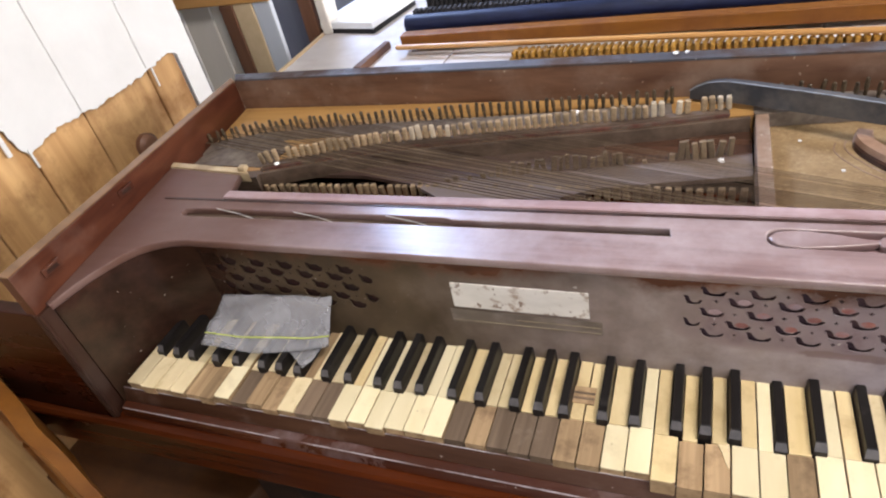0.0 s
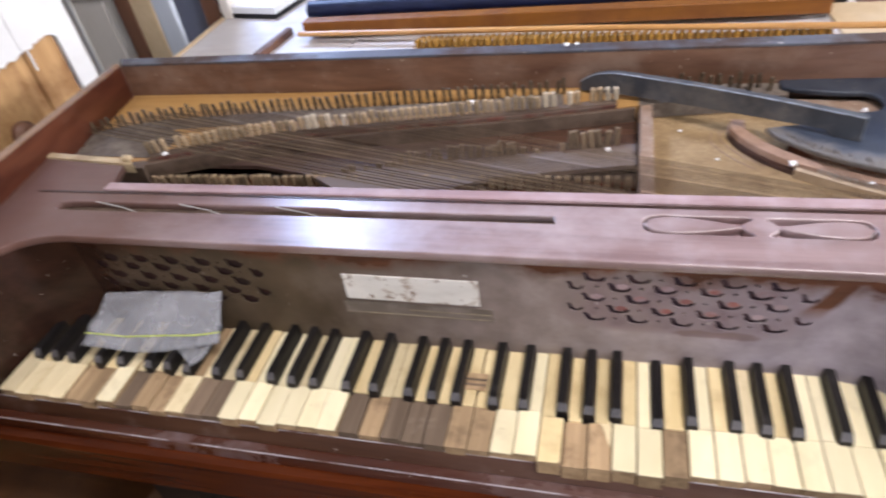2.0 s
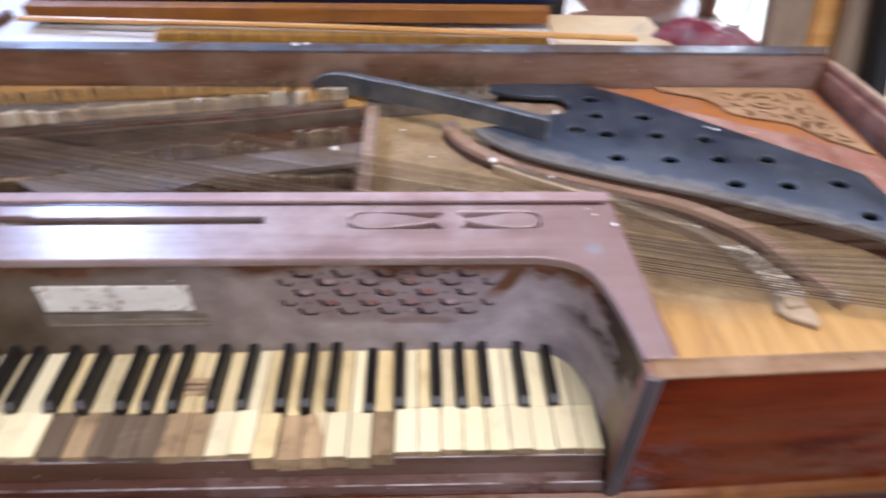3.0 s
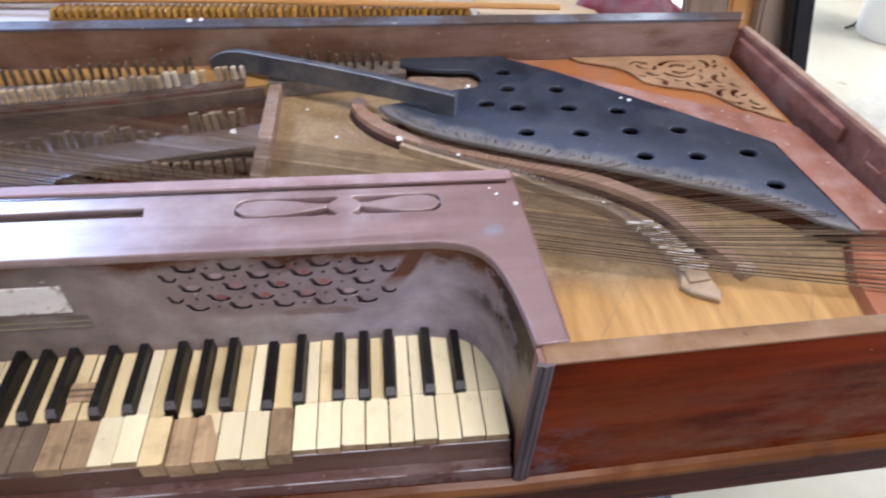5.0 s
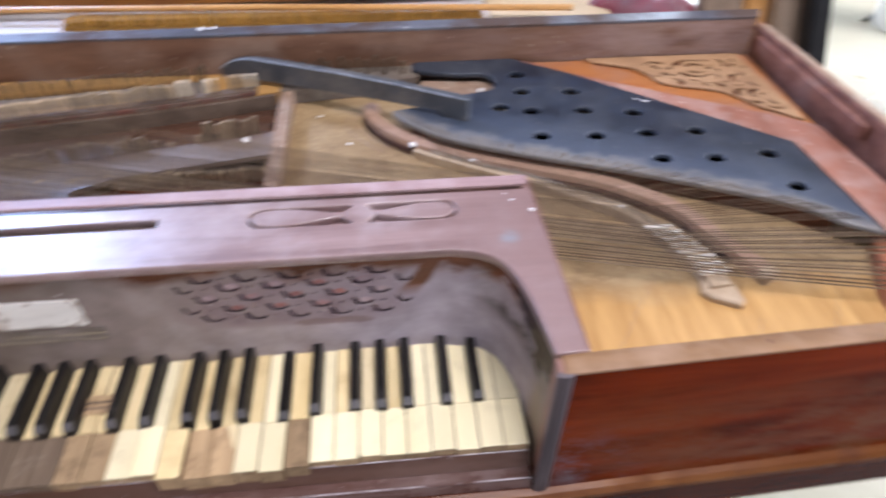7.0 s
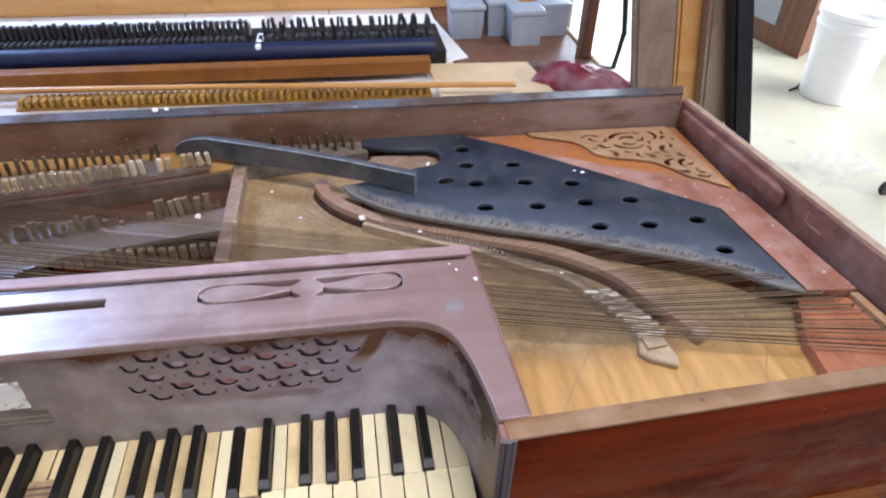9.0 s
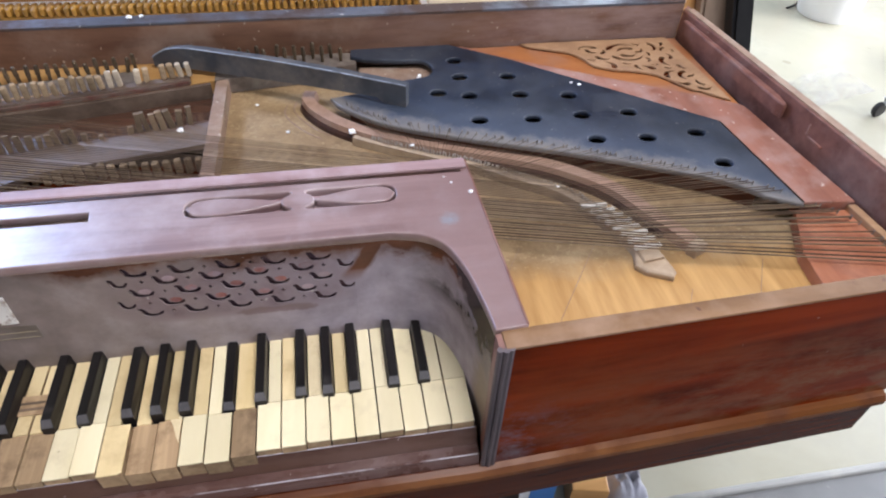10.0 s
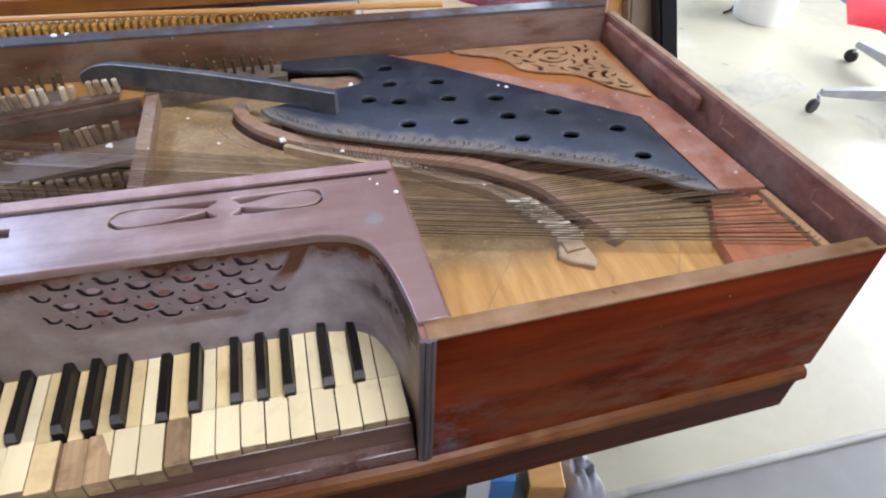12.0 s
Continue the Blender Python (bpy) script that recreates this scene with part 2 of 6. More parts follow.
LEDGE = material("rubbed_ledge_wood", (0.024, 0.0055, 0.0026), (0.080, 0.023, 0.010), 55, (0.06, 1, 1), 0.26, 0.10, stain=(0.165, 0.120, 0.120), stain_scale=11,
                 stain_at=(0.53, 0.76), stain_rough=0.42, speck=(0.68, 0.62, 0.58), speck_at=(0.74, 0.77), speck_scale=80, spec=0.3)
# reflection painted into the ledge's colour towards the treble
treble_dust_and_sheen(LEDGE, (0.135, 0.086, 0.076), 0.40, 0.95)
FRETPAD_DUSTY = material("dusty_lilac_fret", (0.255, 0.175, 0.180), (0.36, 0.265, 0.275), 60, (1, 1, 1), 0.6, 0.1, random_tint=0.15)
FRETPAD = material("dusty_red_fret", (0.21, 0.070, 0.060), (0.32, 0.130, 0.112), 60, (1, 1, 1), 0.55, 0.1, stain=(0.27, 0.200, 0.215), stain_scale=34, stain_at=(0.44, 0.62), random_tint=0.2)
DARKWOOD = material("dark_inner_wood", (0.010, 0.006, 0.004), (0.030, 0.017, 0.011), 40, (0.1, 1, 1), 0.7, 0.1, spec=0.15)
BEAD = material("worn_bead_moulding", (0.055, 0.042, 0.045), (0.13, 0.105, 0.11), 60, (1, 1, 0.08), 0.45, 0.15, stain=(0.22, 0.18, 0.18), stain_scale=22, stain_at=(0.55, 0.75))
IVORY = material("old_ivory", (0.56, 0.455, 0.262), (0.722, 0.612, 0.395), 24, (1, 0.25, 1), 0.30, 0.08, stain=(0.4032, 0.2912, 0.14), stain_scale=34,
                 stain_at=(0.53, 0.80), stain_rough=0.4, bump=0.04, random_tint=0.14)
IVORY_PALE = material("pale_ivory", (0.68, 0.59, 0.36), (0.80, 0.71, 0.48), 24, (1, 0.25, 1), 0.30, 0.08, stain=(0.54, 0.45, 0.28), stain_scale=24,
                      stain_at=(0.55, 0.85), stain_rough=0.4, bump=0.04, random_tint=0.12, speck=(0.3564, 0.2808, 0.1728), speck_at=(0.76, 0.80), speck_scale=110)
IVORY_YELLOW = material("yellowed_ivory", (0.60, 0.455, 0.225), (0.745, 0.605, 0.345), 24, (1, 0.25, 1), 0.32, 0.08, stain=(0.44, 0.31, 0.15), stain_scale=20,
                        stain_at=(0.50, 0.78), stain_rough=0.4, bump=0.04, random_tint=0.14)
KEYWOOD = material("bare_key_wood", (0.235, 0.150, 0.078), (0.44, 0.305, 0.170), 90, (1, 0.05, 1), 0.62, 0.1, stain=(0.15, 0.092, 0.05), stain_scale=30,
                   stain_at=(0.52, 0.74), random_tint=0.25)
KEYWOOD_DARK = material("grimy_key_wood", (0.100, 0.066, 0.042), (0.20, 0.142, 0.095), 70, (1, 0.06, 1), 0.65, 0.1, stain=(0.27, 0.215, 0.165), stain_scale=26,
                        stain_at=(0.6, 0.8), random_tint=0.28)
# lighter copy of the ebony for bevels painted as if catching light
EBONY_LIT = material("lit_ebony_front", (0.050, 0.047, 0.050), (0.105, 0.098, 0.100), 60, (1, 1, 1), 0.5, 0.1)
EBONY = material("ebony", (0.00588, 0.0049, 0.0049), (0.01715, 0.0147, 0.01421), 60, (1, 0.08, 1), 0.36, 0.1, stain=(0.049, 0.0441, 0.04165), stain_scale=30,
                 stain_at=(0.60, 0.85), stain_rough=0.7, bump=0.05, spec=0.2)

IRON = material("dark_iron", (0.026, 0.029, 0.036), (0.058, 0.064, 0.076), 22, (1, 1, 1), 0.40, 0.10, 0.0, stain=(0.130, 0.117, 0.106), stain_scale=14,
                stain_at=(0.46, 0.68), stain_rough=0.6, bump=0.12, speck=(0.286, 0.26, 0.234), speck_at=(0.76, 0.8), spec=0.5)
IRON_PLATE = material("blue_black_plate", (0.007, 0.010, 0.018), (0.020, 0.027, 0.044), 40, (1, 1, 1), 0.40, 0.12, 0.0, stain=(0.050, 0.055, 0.066), stain_scale=15,
                      stain_at=(0.44, 0.78), stain_rough=0.55, bump=0.2, speck=(0.13, 0.12, 0.11), speck_at=(0.69, 0.76), speck_scale=170, spec=0.35)
# dust lies thick along the plate's curved edge; a bluish veil spreads inward from it
n_, l_ = nodes_of(IRON_PLATE)
old_ = n_["Principled BSDF"].inputs["Base Color"].links[0].from_socket
tc_, sx_ = n_.new("ShaderNodeTexCoord"), n_.new("ShaderNodeSeparateXYZ")
l_.new(tc_.outputs["Object"], sx_.inputs[0])
curve_ = ramp_node(n_, [((x - 0.88) / 0.52, (y, y, y)) for x, y in ((0.893, 0.405), (0.909, 0.380), (0.961, 0.337), (1.058, 0.294), (1.153, 0.258), (1.27, 0.206), (1.325, 0.176), (1.352, 0.150), (1.384, 0.132))])
l_.new(band(n_, l_, sx_.outputs[0], 0.88, 1.40), curve_.inputs[0])
off_, dn_ = n_.new("ShaderNodeMath"), n_.new("ShaderNodeMath")
off_.operation, dn_.operation = "SUBTRACT", "MULTIPLY_ADD"
l_.new(sx_.outputs[1], off_.inputs[0])
l_.new(curve_.outputs[0], off_.inputs[1])
dn_.inputs[1].default_value = 0.07
l_.new(noise_node(n_, l_, 34, 8, 0.7).outputs[0], dn_.inputs[0])
l_.new(off_.outputs[0], dn_.inputs[2])
thin_ = n_.new("ShaderNodeMath")
thin_.operation = "MULTIPLY"
thin_.inputs[1].default_value = 0.62
l_.new(band(n_, l_, dn_.outputs[0], 0.135, 0.050), thin_.inputs[0])
veil_ = mix_rgb(n_, l_, thin_.outputs[0], old_, (0.068, 0.085, 0.122))
l_.new(mix_rgb(n_, l_, band(n_, l_, dn_.outputs[0], 0.062, 0.040), veil_, (0.150, 0.139, 0.132)), n_["Principled BSDF"].inputs["Base Color"])
PIN = material("tuning_pin_steel", (0.032, 0.022, 0.013), (0.110, 0.074, 0.040), 200, (1, 1, 1), 0.55, 0.15, 0.0, random_tint=0.3)
WIRE_DARK = material("oxidised_wound_wire", (0.045, 0.029, 0.019), (0.120, 0.080, 0.052), 60, (0.3, 1, 1), 0.6, 0.1, 0.0, bump=0, spec=0.08)
WIRE = material("rusty_string_wire", (0.095, 0.066, 0.040), (0.205, 0.150, 0.098), 60, (0.3, 1, 1), 0.6, 0.1, 0.0, bump=0, spec=0.08)
TAN = material("wrest_plank_wood", (0.310, 0.155, 0.043), (0.430, 0.245, 0.085), 45, (0.07, 1, 1), 0.5, 0.1, stain=(0.204, 0.119, 0.0595), stain_scale=12, stain_at=(0.55, 0.8),
               speck=(0.17, 0.1105, 0.068), speck_at=(0.74, 0.8))
DUST = material("grey_dust_felt", (0.088, 0.066, 0.050), (0.155, 0.123, 0.098), 90, (1, 1, 1), 0.9, 0.05, stain=(0.20, 0.165, 0.130), stain_scale=30, stain_at=(0.5, 0.75), bump=0.4)
LEATHER = material("leather_block", (0.175, 0.118, 0.066), (0.34, 0.248, 0.150), 120, (1, 1, 1), 0.85, 0.05, stain=(0.12, 0.066, 0.032), stain_scale=60, stain_at=(0.48, 0.70), random_tint=0.35)
LEATHER_PALE = material("pale_leather_block", (0.34, 0.27, 0.19), (0.50, 0.42, 0.31), 120, (1, 1, 1), 0.85, 0.05, stain=(0.26, 0.18, 0.11), stain_scale=60, stain_at=(0.5, 0.72), random_tint=0.15)
PURPLECLOTH = material("faded_purple_cloth", (0.030, 0.016, 0.022), (0.070, 0.040, 0.052), 120, (1, 1, 1), 0.95, 0.03, stain=(0.09, 0.045, 0.045), stain_scale=25, stain_at=(0.45, 0.7))
CLOTHRED = material("dull_red_cloth_strip", (0.060, 0.018, 0.012), (0.130, 0.050, 0.034), 90, (1, 1, 1), 0.95, 0.03, stain=(0.10, 0.072, 0.052), stain_scale=40, stain_at=(0.42, 0.62))
# cloth painted near black so that the bass cuts look shaded
FRET_SHADE_RED = material("shade_dark_red_cloth", (0.014, 0.0044, 0.0038), (0.040, 0.0130, 0.0105), 120, (1, 1, 1), 0.95, 0.03, stain=(0.022, 0.011, 0.009), stain_scale=25, stain_at=(0.45, 0.7), bump=0.3)
BRIDGE = material("bridge_wood", (0.189, 0.117, 0.0765), (0.288, 0.189, 0.1305), 40, (1, 1, 1), 0.7, 0.1, stain=(0.324, 0.252, 0.189), stain_scale=30, stain_at=(0.5, 0.75), speck=(0.45, 0.378, 0.306))
BRIDGE_TAN = material("pink_tan_bridge", (0.245, 0.145, 0.098), (0.380, 0.245, 0.172), 40, (1, 1, 1), 0.7, 0.1, stain=(0.28, 0.185, 0.13), stain_scale=22, stain_at=(0.58, 0.85))
BAREEND = material("bare_end_wood", (0.34, 0.245, 0.135), (0.50, 0.39, 0.24), 40, (0.15, 1, 1), 0.6, 0.1, stain=(0.24, 0.17, 0.10), stain_scale=26, stain_at=(0.5, 0.72))
BRIDGE_PALE = material("pale_dusty_bridge", (0.300, 0.215, 0.138), (0.450, 0.345, 0.235), 40, (1, 1, 1), 0.7, 0.1, stain=(0.20, 0.145, 0.10), stain_scale=24, stain_at=(0.50, 0.78))
PALEBAR = material("pale_bearing_bar", (0.58, 0.54, 0.46), (0.74, 0.70, 0.62), 60, (1, 1, 1), 0.5, 0.1)
PALEPIN = material("pale_bridge_pins", (0.30, 0.27, 0.23), (0.46, 0.42, 0.37), 90, (1, 1, 1), 0.5, 0.1)
PEGWOOD = material("dusty_peg_wood", (0.115, 0.078, 0.045), (0.235, 0.170, 0.105), 90, (1, 1, 1), 0.8, 0.1, stain=(0.075, 0.048, 0.03), stain_scale=60, stain_at=(0.5, 0.7), random_tint=0.3)
PINDUST = material("dusty_small_pins", (0.12, 0.105, 0.095), (0.24, 0.21, 0.185), 90, (1, 1, 1), 0.6, 0.1)
REDPLANK = material("red_stained_plank", (0.19, 0.072, 0.044), (0.31, 0.135, 0.092), 40, (1, 0.12, 1), 0.42, 0.12, stain=(0.34, 0.225, 0.190), stain_scale=22, stain_at=(0.46, 0.76),
                    speck=(0.50, 0.40, 0.33), speck_at=(0.70, 0.77), speck_scale=130)
HITCHWOOD = material("orange_red_block", (0.250, 0.080, 0.036), (0.410, 0.165, 0.085), 40, (1, 0.12, 1), 0.45, 0.12, stain=(0.200, 0.085, 0.055), stain_scale=22, stain_at=(0.50, 0.76))
ORANGEWOOD = material("orange_varnished_board", (0.255, 0.082, 0.022), (0.370, 0.145, 0.048), 40, (0.2, 1, 1), 0.35, 0.1, stain=(0.290, 0.160, 0.110), stain_scale=9, stain_at=(0.46, 0.72))
FRETWOOD = material("carved_fret_wood", (0.275, 0.152, 0.074), (0.375, 0.225, 0.120), 60, (0.3, 1, 1), 0.6, 0.1, stain=(0.20, 0.105, 0.055), stain_scale=14, stain_at=(0.50, 0.8))
PLATE_IVORY = material("scuffed_name_plate", (0.60, 0.57, 0.52), (0.76, 0.73, 0.68), 40, (0.4, 1, 1), 0.35, 0.08, stain=(0.38, 0.30, 0.24), stain_scale=60,
                       stain_at=(0.56, 0.64), bump=0.06, speck=(0.25, 0.18, 0.14), speck_at=(0.64, 0.68), speck_scale=110)
LABELDARK = material("faded_label_strip", (0.105, 0.082, 0.066), (0.180, 0.148, 0.124), 50, (0.3, 1, 1), 0.4, 0.1, stain=(0.22, 0.18, 0.155), stain_scale=30, stain_at=(0.48, 0.66))
GILT = material("faded_gilt", (0.17, 0.13, 0.085), (0.40, 0.33, 0.21), 120, (0.3, 1, 1), 0.5, 0.1, 0.0)
WHITEWALL = material("white_wall_paint", (0.5947, 0.5947, 0.5841), (0.6797, 0.6797, 0.6691), 8, (1, 1, 1), 0.55, 0.08, stain=(0.531, 0.5257, 0.5044), stain_scale=3, stain_at=(0.55, 0.85), bump=0.05)
ROOMWALL = material("dull_cream_paint", (0.25, 0.245, 0.24), (0.32, 0.315, 0.305), 6, (1, 1, 1), 0.6, 0.08, stain=(0.22, 0.215, 0.205), stain_scale=2, stain_at=(0.5, 0.8), bump=0.05)
BACKWALL = material("slate_grey_paint", (0.20, 0.205, 0.235), (0.27, 0.275, 0.31), 6, (1, 1, 1), 0.6, 0.08, stain=(0.17, 0.17, 0.19), stain_scale=2, stain_at=(0.5, 0.8), bump=0.05)
BAREBOARD = material("bare_wall_boards", (0.350, 0.175, 0.062), (0.620, 0.375, 0.165), 32, (1, 1, 0.08), 0.5, 0.1, stain=(0.230, 0.100, 0.032), stain_scale=9, stain_at=(0.50, 0.72), random_tint=0.18)
ORANGEPINE = material("varnished_pine", (0.44, 0.21, 0.06), (0.60, 0.33, 0.12), 32, (0.08, 1, 1), 0.38, 0.1, stain=(0.36, 0.17, 0.05), stain_scale=8, stain_at=(0.55, 0.8))
HAMMERWOOD = material("yellow_hammer_wood", (0.235, 0.108, 0.012), (0.390, 0.205, 0.034), 60, (1, 1, 1), 0.5, 0.1, random_tint=0.25)
REDRAIL = material("red_brown_rail", (0.190, 0.066, 0.010), (0.285, 0.112, 0.022), 32, (0.06, 1, 1), 0.38, 0.1, stain=(0.16, 0.05, 0.009), stain_scale=9, stain_at=(0.45, 0.75))
BLUEFELT = material("navy_felt", (0.003, 0.006, 0.027), (0.009, 0.017, 0.062), 60, (0.3, 1, 1), 0.5, 0.1, bump=0.2)
GREYFELT = material("grey_hammer_felt", (0.020, 0.019, 0.022), (0.050, 0.047, 0.050), 80, (1, 1, 1), 0.9, 0.05, random_tint=0.3)
BROWNPOST = material("brown_post_wood", (0.085, 0.036, 0.020), (0.17, 0.080, 0.045), 32, (1, 1, 0.08), 0.45, 0.1, random_tint=0.1)
TABLETOP = material("white_table_board", (0.5704, 0.5336, 0.506), (0.6808, 0.644, 0.6164), 18, (0.15, 1, 1), 0.35, 0.08, stain=(0.506, 0.4232, 0.3864), stain_scale=6, stain_at=(0.5, 0.8))
BLACK = material("black_paint", (0.006, 0.006, 0.007), (0.014, 0.013, 0.014), 30, (1, 1, 1), 0.4, 0.1)
FLOOR = material("pale_sheet_floor", (0.318, 0.306, 0.232), (0.372, 0.358, 0.282), 5, (1, 1, 1), 0.30, 0.08, stain=(0.2921, 0.2883, 0.2306), stain_scale=2.5, stain_at=(0.5, 0.8), bump=0.02,
                 speck=(0.1538, 0.1307, 0.09994), speck_at=(0.80, 0.82), speck_scale=28)
GREYFLOOR = material("grey_painted_floor", (0.1339, 0.1389, 0.1389), (0.1686, 0.1736, 0.1736), 9, (1, 1, 1), 0.42, 0.1, stain=(0.1091, 0.1091, 0.1091), stain_scale=5, stain_at=(0.55, 0.8), bump=0.04,
                     speck=(0.248, 0.248, 0.2381), speck_at=(0.78, 0.8), speck_scale=60)
WHITEPLASTIC = material("white_plastic", (0.78, 0.79, 0.80), (0.85, 0.86, 0.86), 6, (1, 1, 1), 0.35, 0.05, bump=0)
STEEL = material("grey_steel", (0.34, 0.35, 0.37), (0.47, 0.48, 0.50), 20, (1, 1, 1), 0.38, 0.08, 0.5, bump=0.02)
THRESHOLD = material("dull_threshold_metal", (0.20, 0.20, 0.19), (0.33, 0.33, 0.31), 30, (0.1, 1, 1), 0.5, 0.12, 0.2, stain=(0.42, 0.40, 0.34), stain_scale=9, stain_at=(0.55, 0.75))
# chest wood darkened to imitate the shade under the piano
CHESTWOOD = material("shade_darkened_chest", (0.048, 0.0168, 0.0048), (0.096, 0.0384, 0.012), 30, (0.1, 1, 1), 0.5, 0.1, stain=(0.03, 0.0114, 0.0042), stain_scale=5, stain_at=(0.45, 0.75))
MOULD_HIGHLIGHT = material("painted_orange_highlight", (0.080, 0.022, 0.0045), (0.180, 0.066, 0.013), 40, (0.05, 1, 1), 0.36, 0.1, stain=(0.062, 0.017, 0.006), stain_scale=10, stain_at=(0.46, 0.66), spec=0.15)
RUBBER = material("black_rubber", (0.012, 0.012, 0.012), (0.025, 0.025, 0.025), 30, (1, 1, 1), 0.6, 0.1, bump=0)
REDCLOTH = material("red_seat_cloth", (0.62, 0.035, 0.05), (0.75, 0.06, 0.08), 90, (1, 1, 1), 0.9, 0.05)
BURLAP = material("brown_wrapping_board", (0.19, 0.130, 0.090), (0.33, 0.245, 0.175), 24, (1, 1, 0.15), 0.6, 0.1, stain=(0.16, 0.11, 0.08), stain_scale=7, stain_at=(0.5, 0.75))
CREAMPANEL = material("cream_panel_paint", (0.675, 0.621, 0.54), (0.81, 0.756, 0.675), 10, (1, 1, 0.3), 0.5, 0.1, stain=(0.54, 0.4995, 0.459), stain_scale=4, stain_at=(0.5, 0.8))
PALEBLUE = material("pale_blue_panel", (0.46, 0.50, 0.56), (0.56, 0.60, 0.65), 10, (1, 1, 0.2), 0.5, 0.1)
SLATEPANEL = material("slate_panel", (0.10, 0.10, 0.125), (0.16, 0.16, 0.19), 12, (1, 1, 0.2), 0.5, 0.1)
CARDBOARD = material("tan_card", (0.50, 0.37, 0.22), (0.60, 0.46, 0.29), 22, (1, 1, 1), 0.7, 0.08)
BLUEPAPER = material("blue_printed_box", (0.05, 0.16, 0.42), (0.09, 0.25, 0.58), 12, (1, 1, 1), 0.4, 0.08)
TUBPLASTIC = material("bluish_white_plastic", (0.27, 0.30, 0.35), (0.36, 0.40, 0.46), 18, (1, 1, 0.2), 0.4, 0.1)
GREYPLASTIC = material("grey_plastic_sheet", (0.26, 0.26, 0.30), (0.40, 0.40, 0.44), 18, (1, 1, 1), 0.4, 0.1)
MAROON = material("maroon_cloth", (0.100, 0.006, 0.016), (0.22, 0.020, 0.038), 18, (1, 1, 1), 0.35, 0.1)
SPRINGWIRE = material("pale_spring_wire", (0.42, 0.40, 0.38), (0.58, 0.56, 0.53), 90, (1, 1, 1), 0.4, 0.1, 0.4)

FLUFF = material("white_fluff", (0.74, 0.73, 0.72), (0.84, 0.83, 0.82), 90, (1, 1, 1), 0.95, 0.02)
SMUDGE = material("pale_blue_residue", (0.235, 0.245, 0.27), (0.33, 0.34, 0.36), 90, (1, 1, 1), 0.8, 0.1)
YELLOWZIP = material("yellow_green_zip_strip", (0.42, 0.50, 0.08), (0.55, 0.62, 0.14), 20, (1, 1, 1), 0.35, 0.05, bump=0)


def clear_plastic(name, colour, rough, trans):
    m = bpy.data.materials.new(name)
    m.use_nodes = True
    n, l = nodes_of(m)
    b = n["Principled BSDF"]
    b.inputs["Base Color"].default_value = (*colour, 1)
    b.inputs["Roughness"].default_value, b.inputs["IOR"].default_value = rough, 1.3
    mixs, tr, out = n.new("ShaderNodeMixShader"), n.new("ShaderNodeBsdfTransparent"), n["Material Output"]
    g = noise_node(n, l, 22, 4, 0.6)
    mr = n.new("ShaderNodeMapRange")
    mr.inputs[1].default_value, mr.inputs[2].default_value = 0.3, 0.7
    mr.inputs[3].default_value, mr.inputs[4].default_value = trans + 0.15, trans - 0.15
    l.new(g.outputs[0], mr.inputs[0])
    l.new(mr.outputs[0], mixs.inputs[0])
    l.new(b.outputs[0], mixs.inputs[1])
    l.new(tr.outputs[0], mixs.inputs[2])
    l.new(mixs.outputs[0], out.inputs["Surface"])
    bp = n.new("ShaderNodeBump")
    bp.inputs["Strength"].default_value, bp.inputs["Distance"].default_value = 0.5, 0.004
    l.new(g.outputs[0], bp.inputs["Height"])
    l.new(bp.outputs[0], b.inputs["Normal"])
    return m


BAGPLASTIC = clear_plastic("cloudy_bag_plastic", (0.37, 0.37, 0.39), 0.06, 0.58)
CELLOPHANE = clear_plastic("shiny_cellophane", (0.60, 0.60, 0.62), 0.05, 0.92)
WRAP = clear_plastic("clear_wrap", (0.50, 0.50, 0.52), 0.06, 0.91)


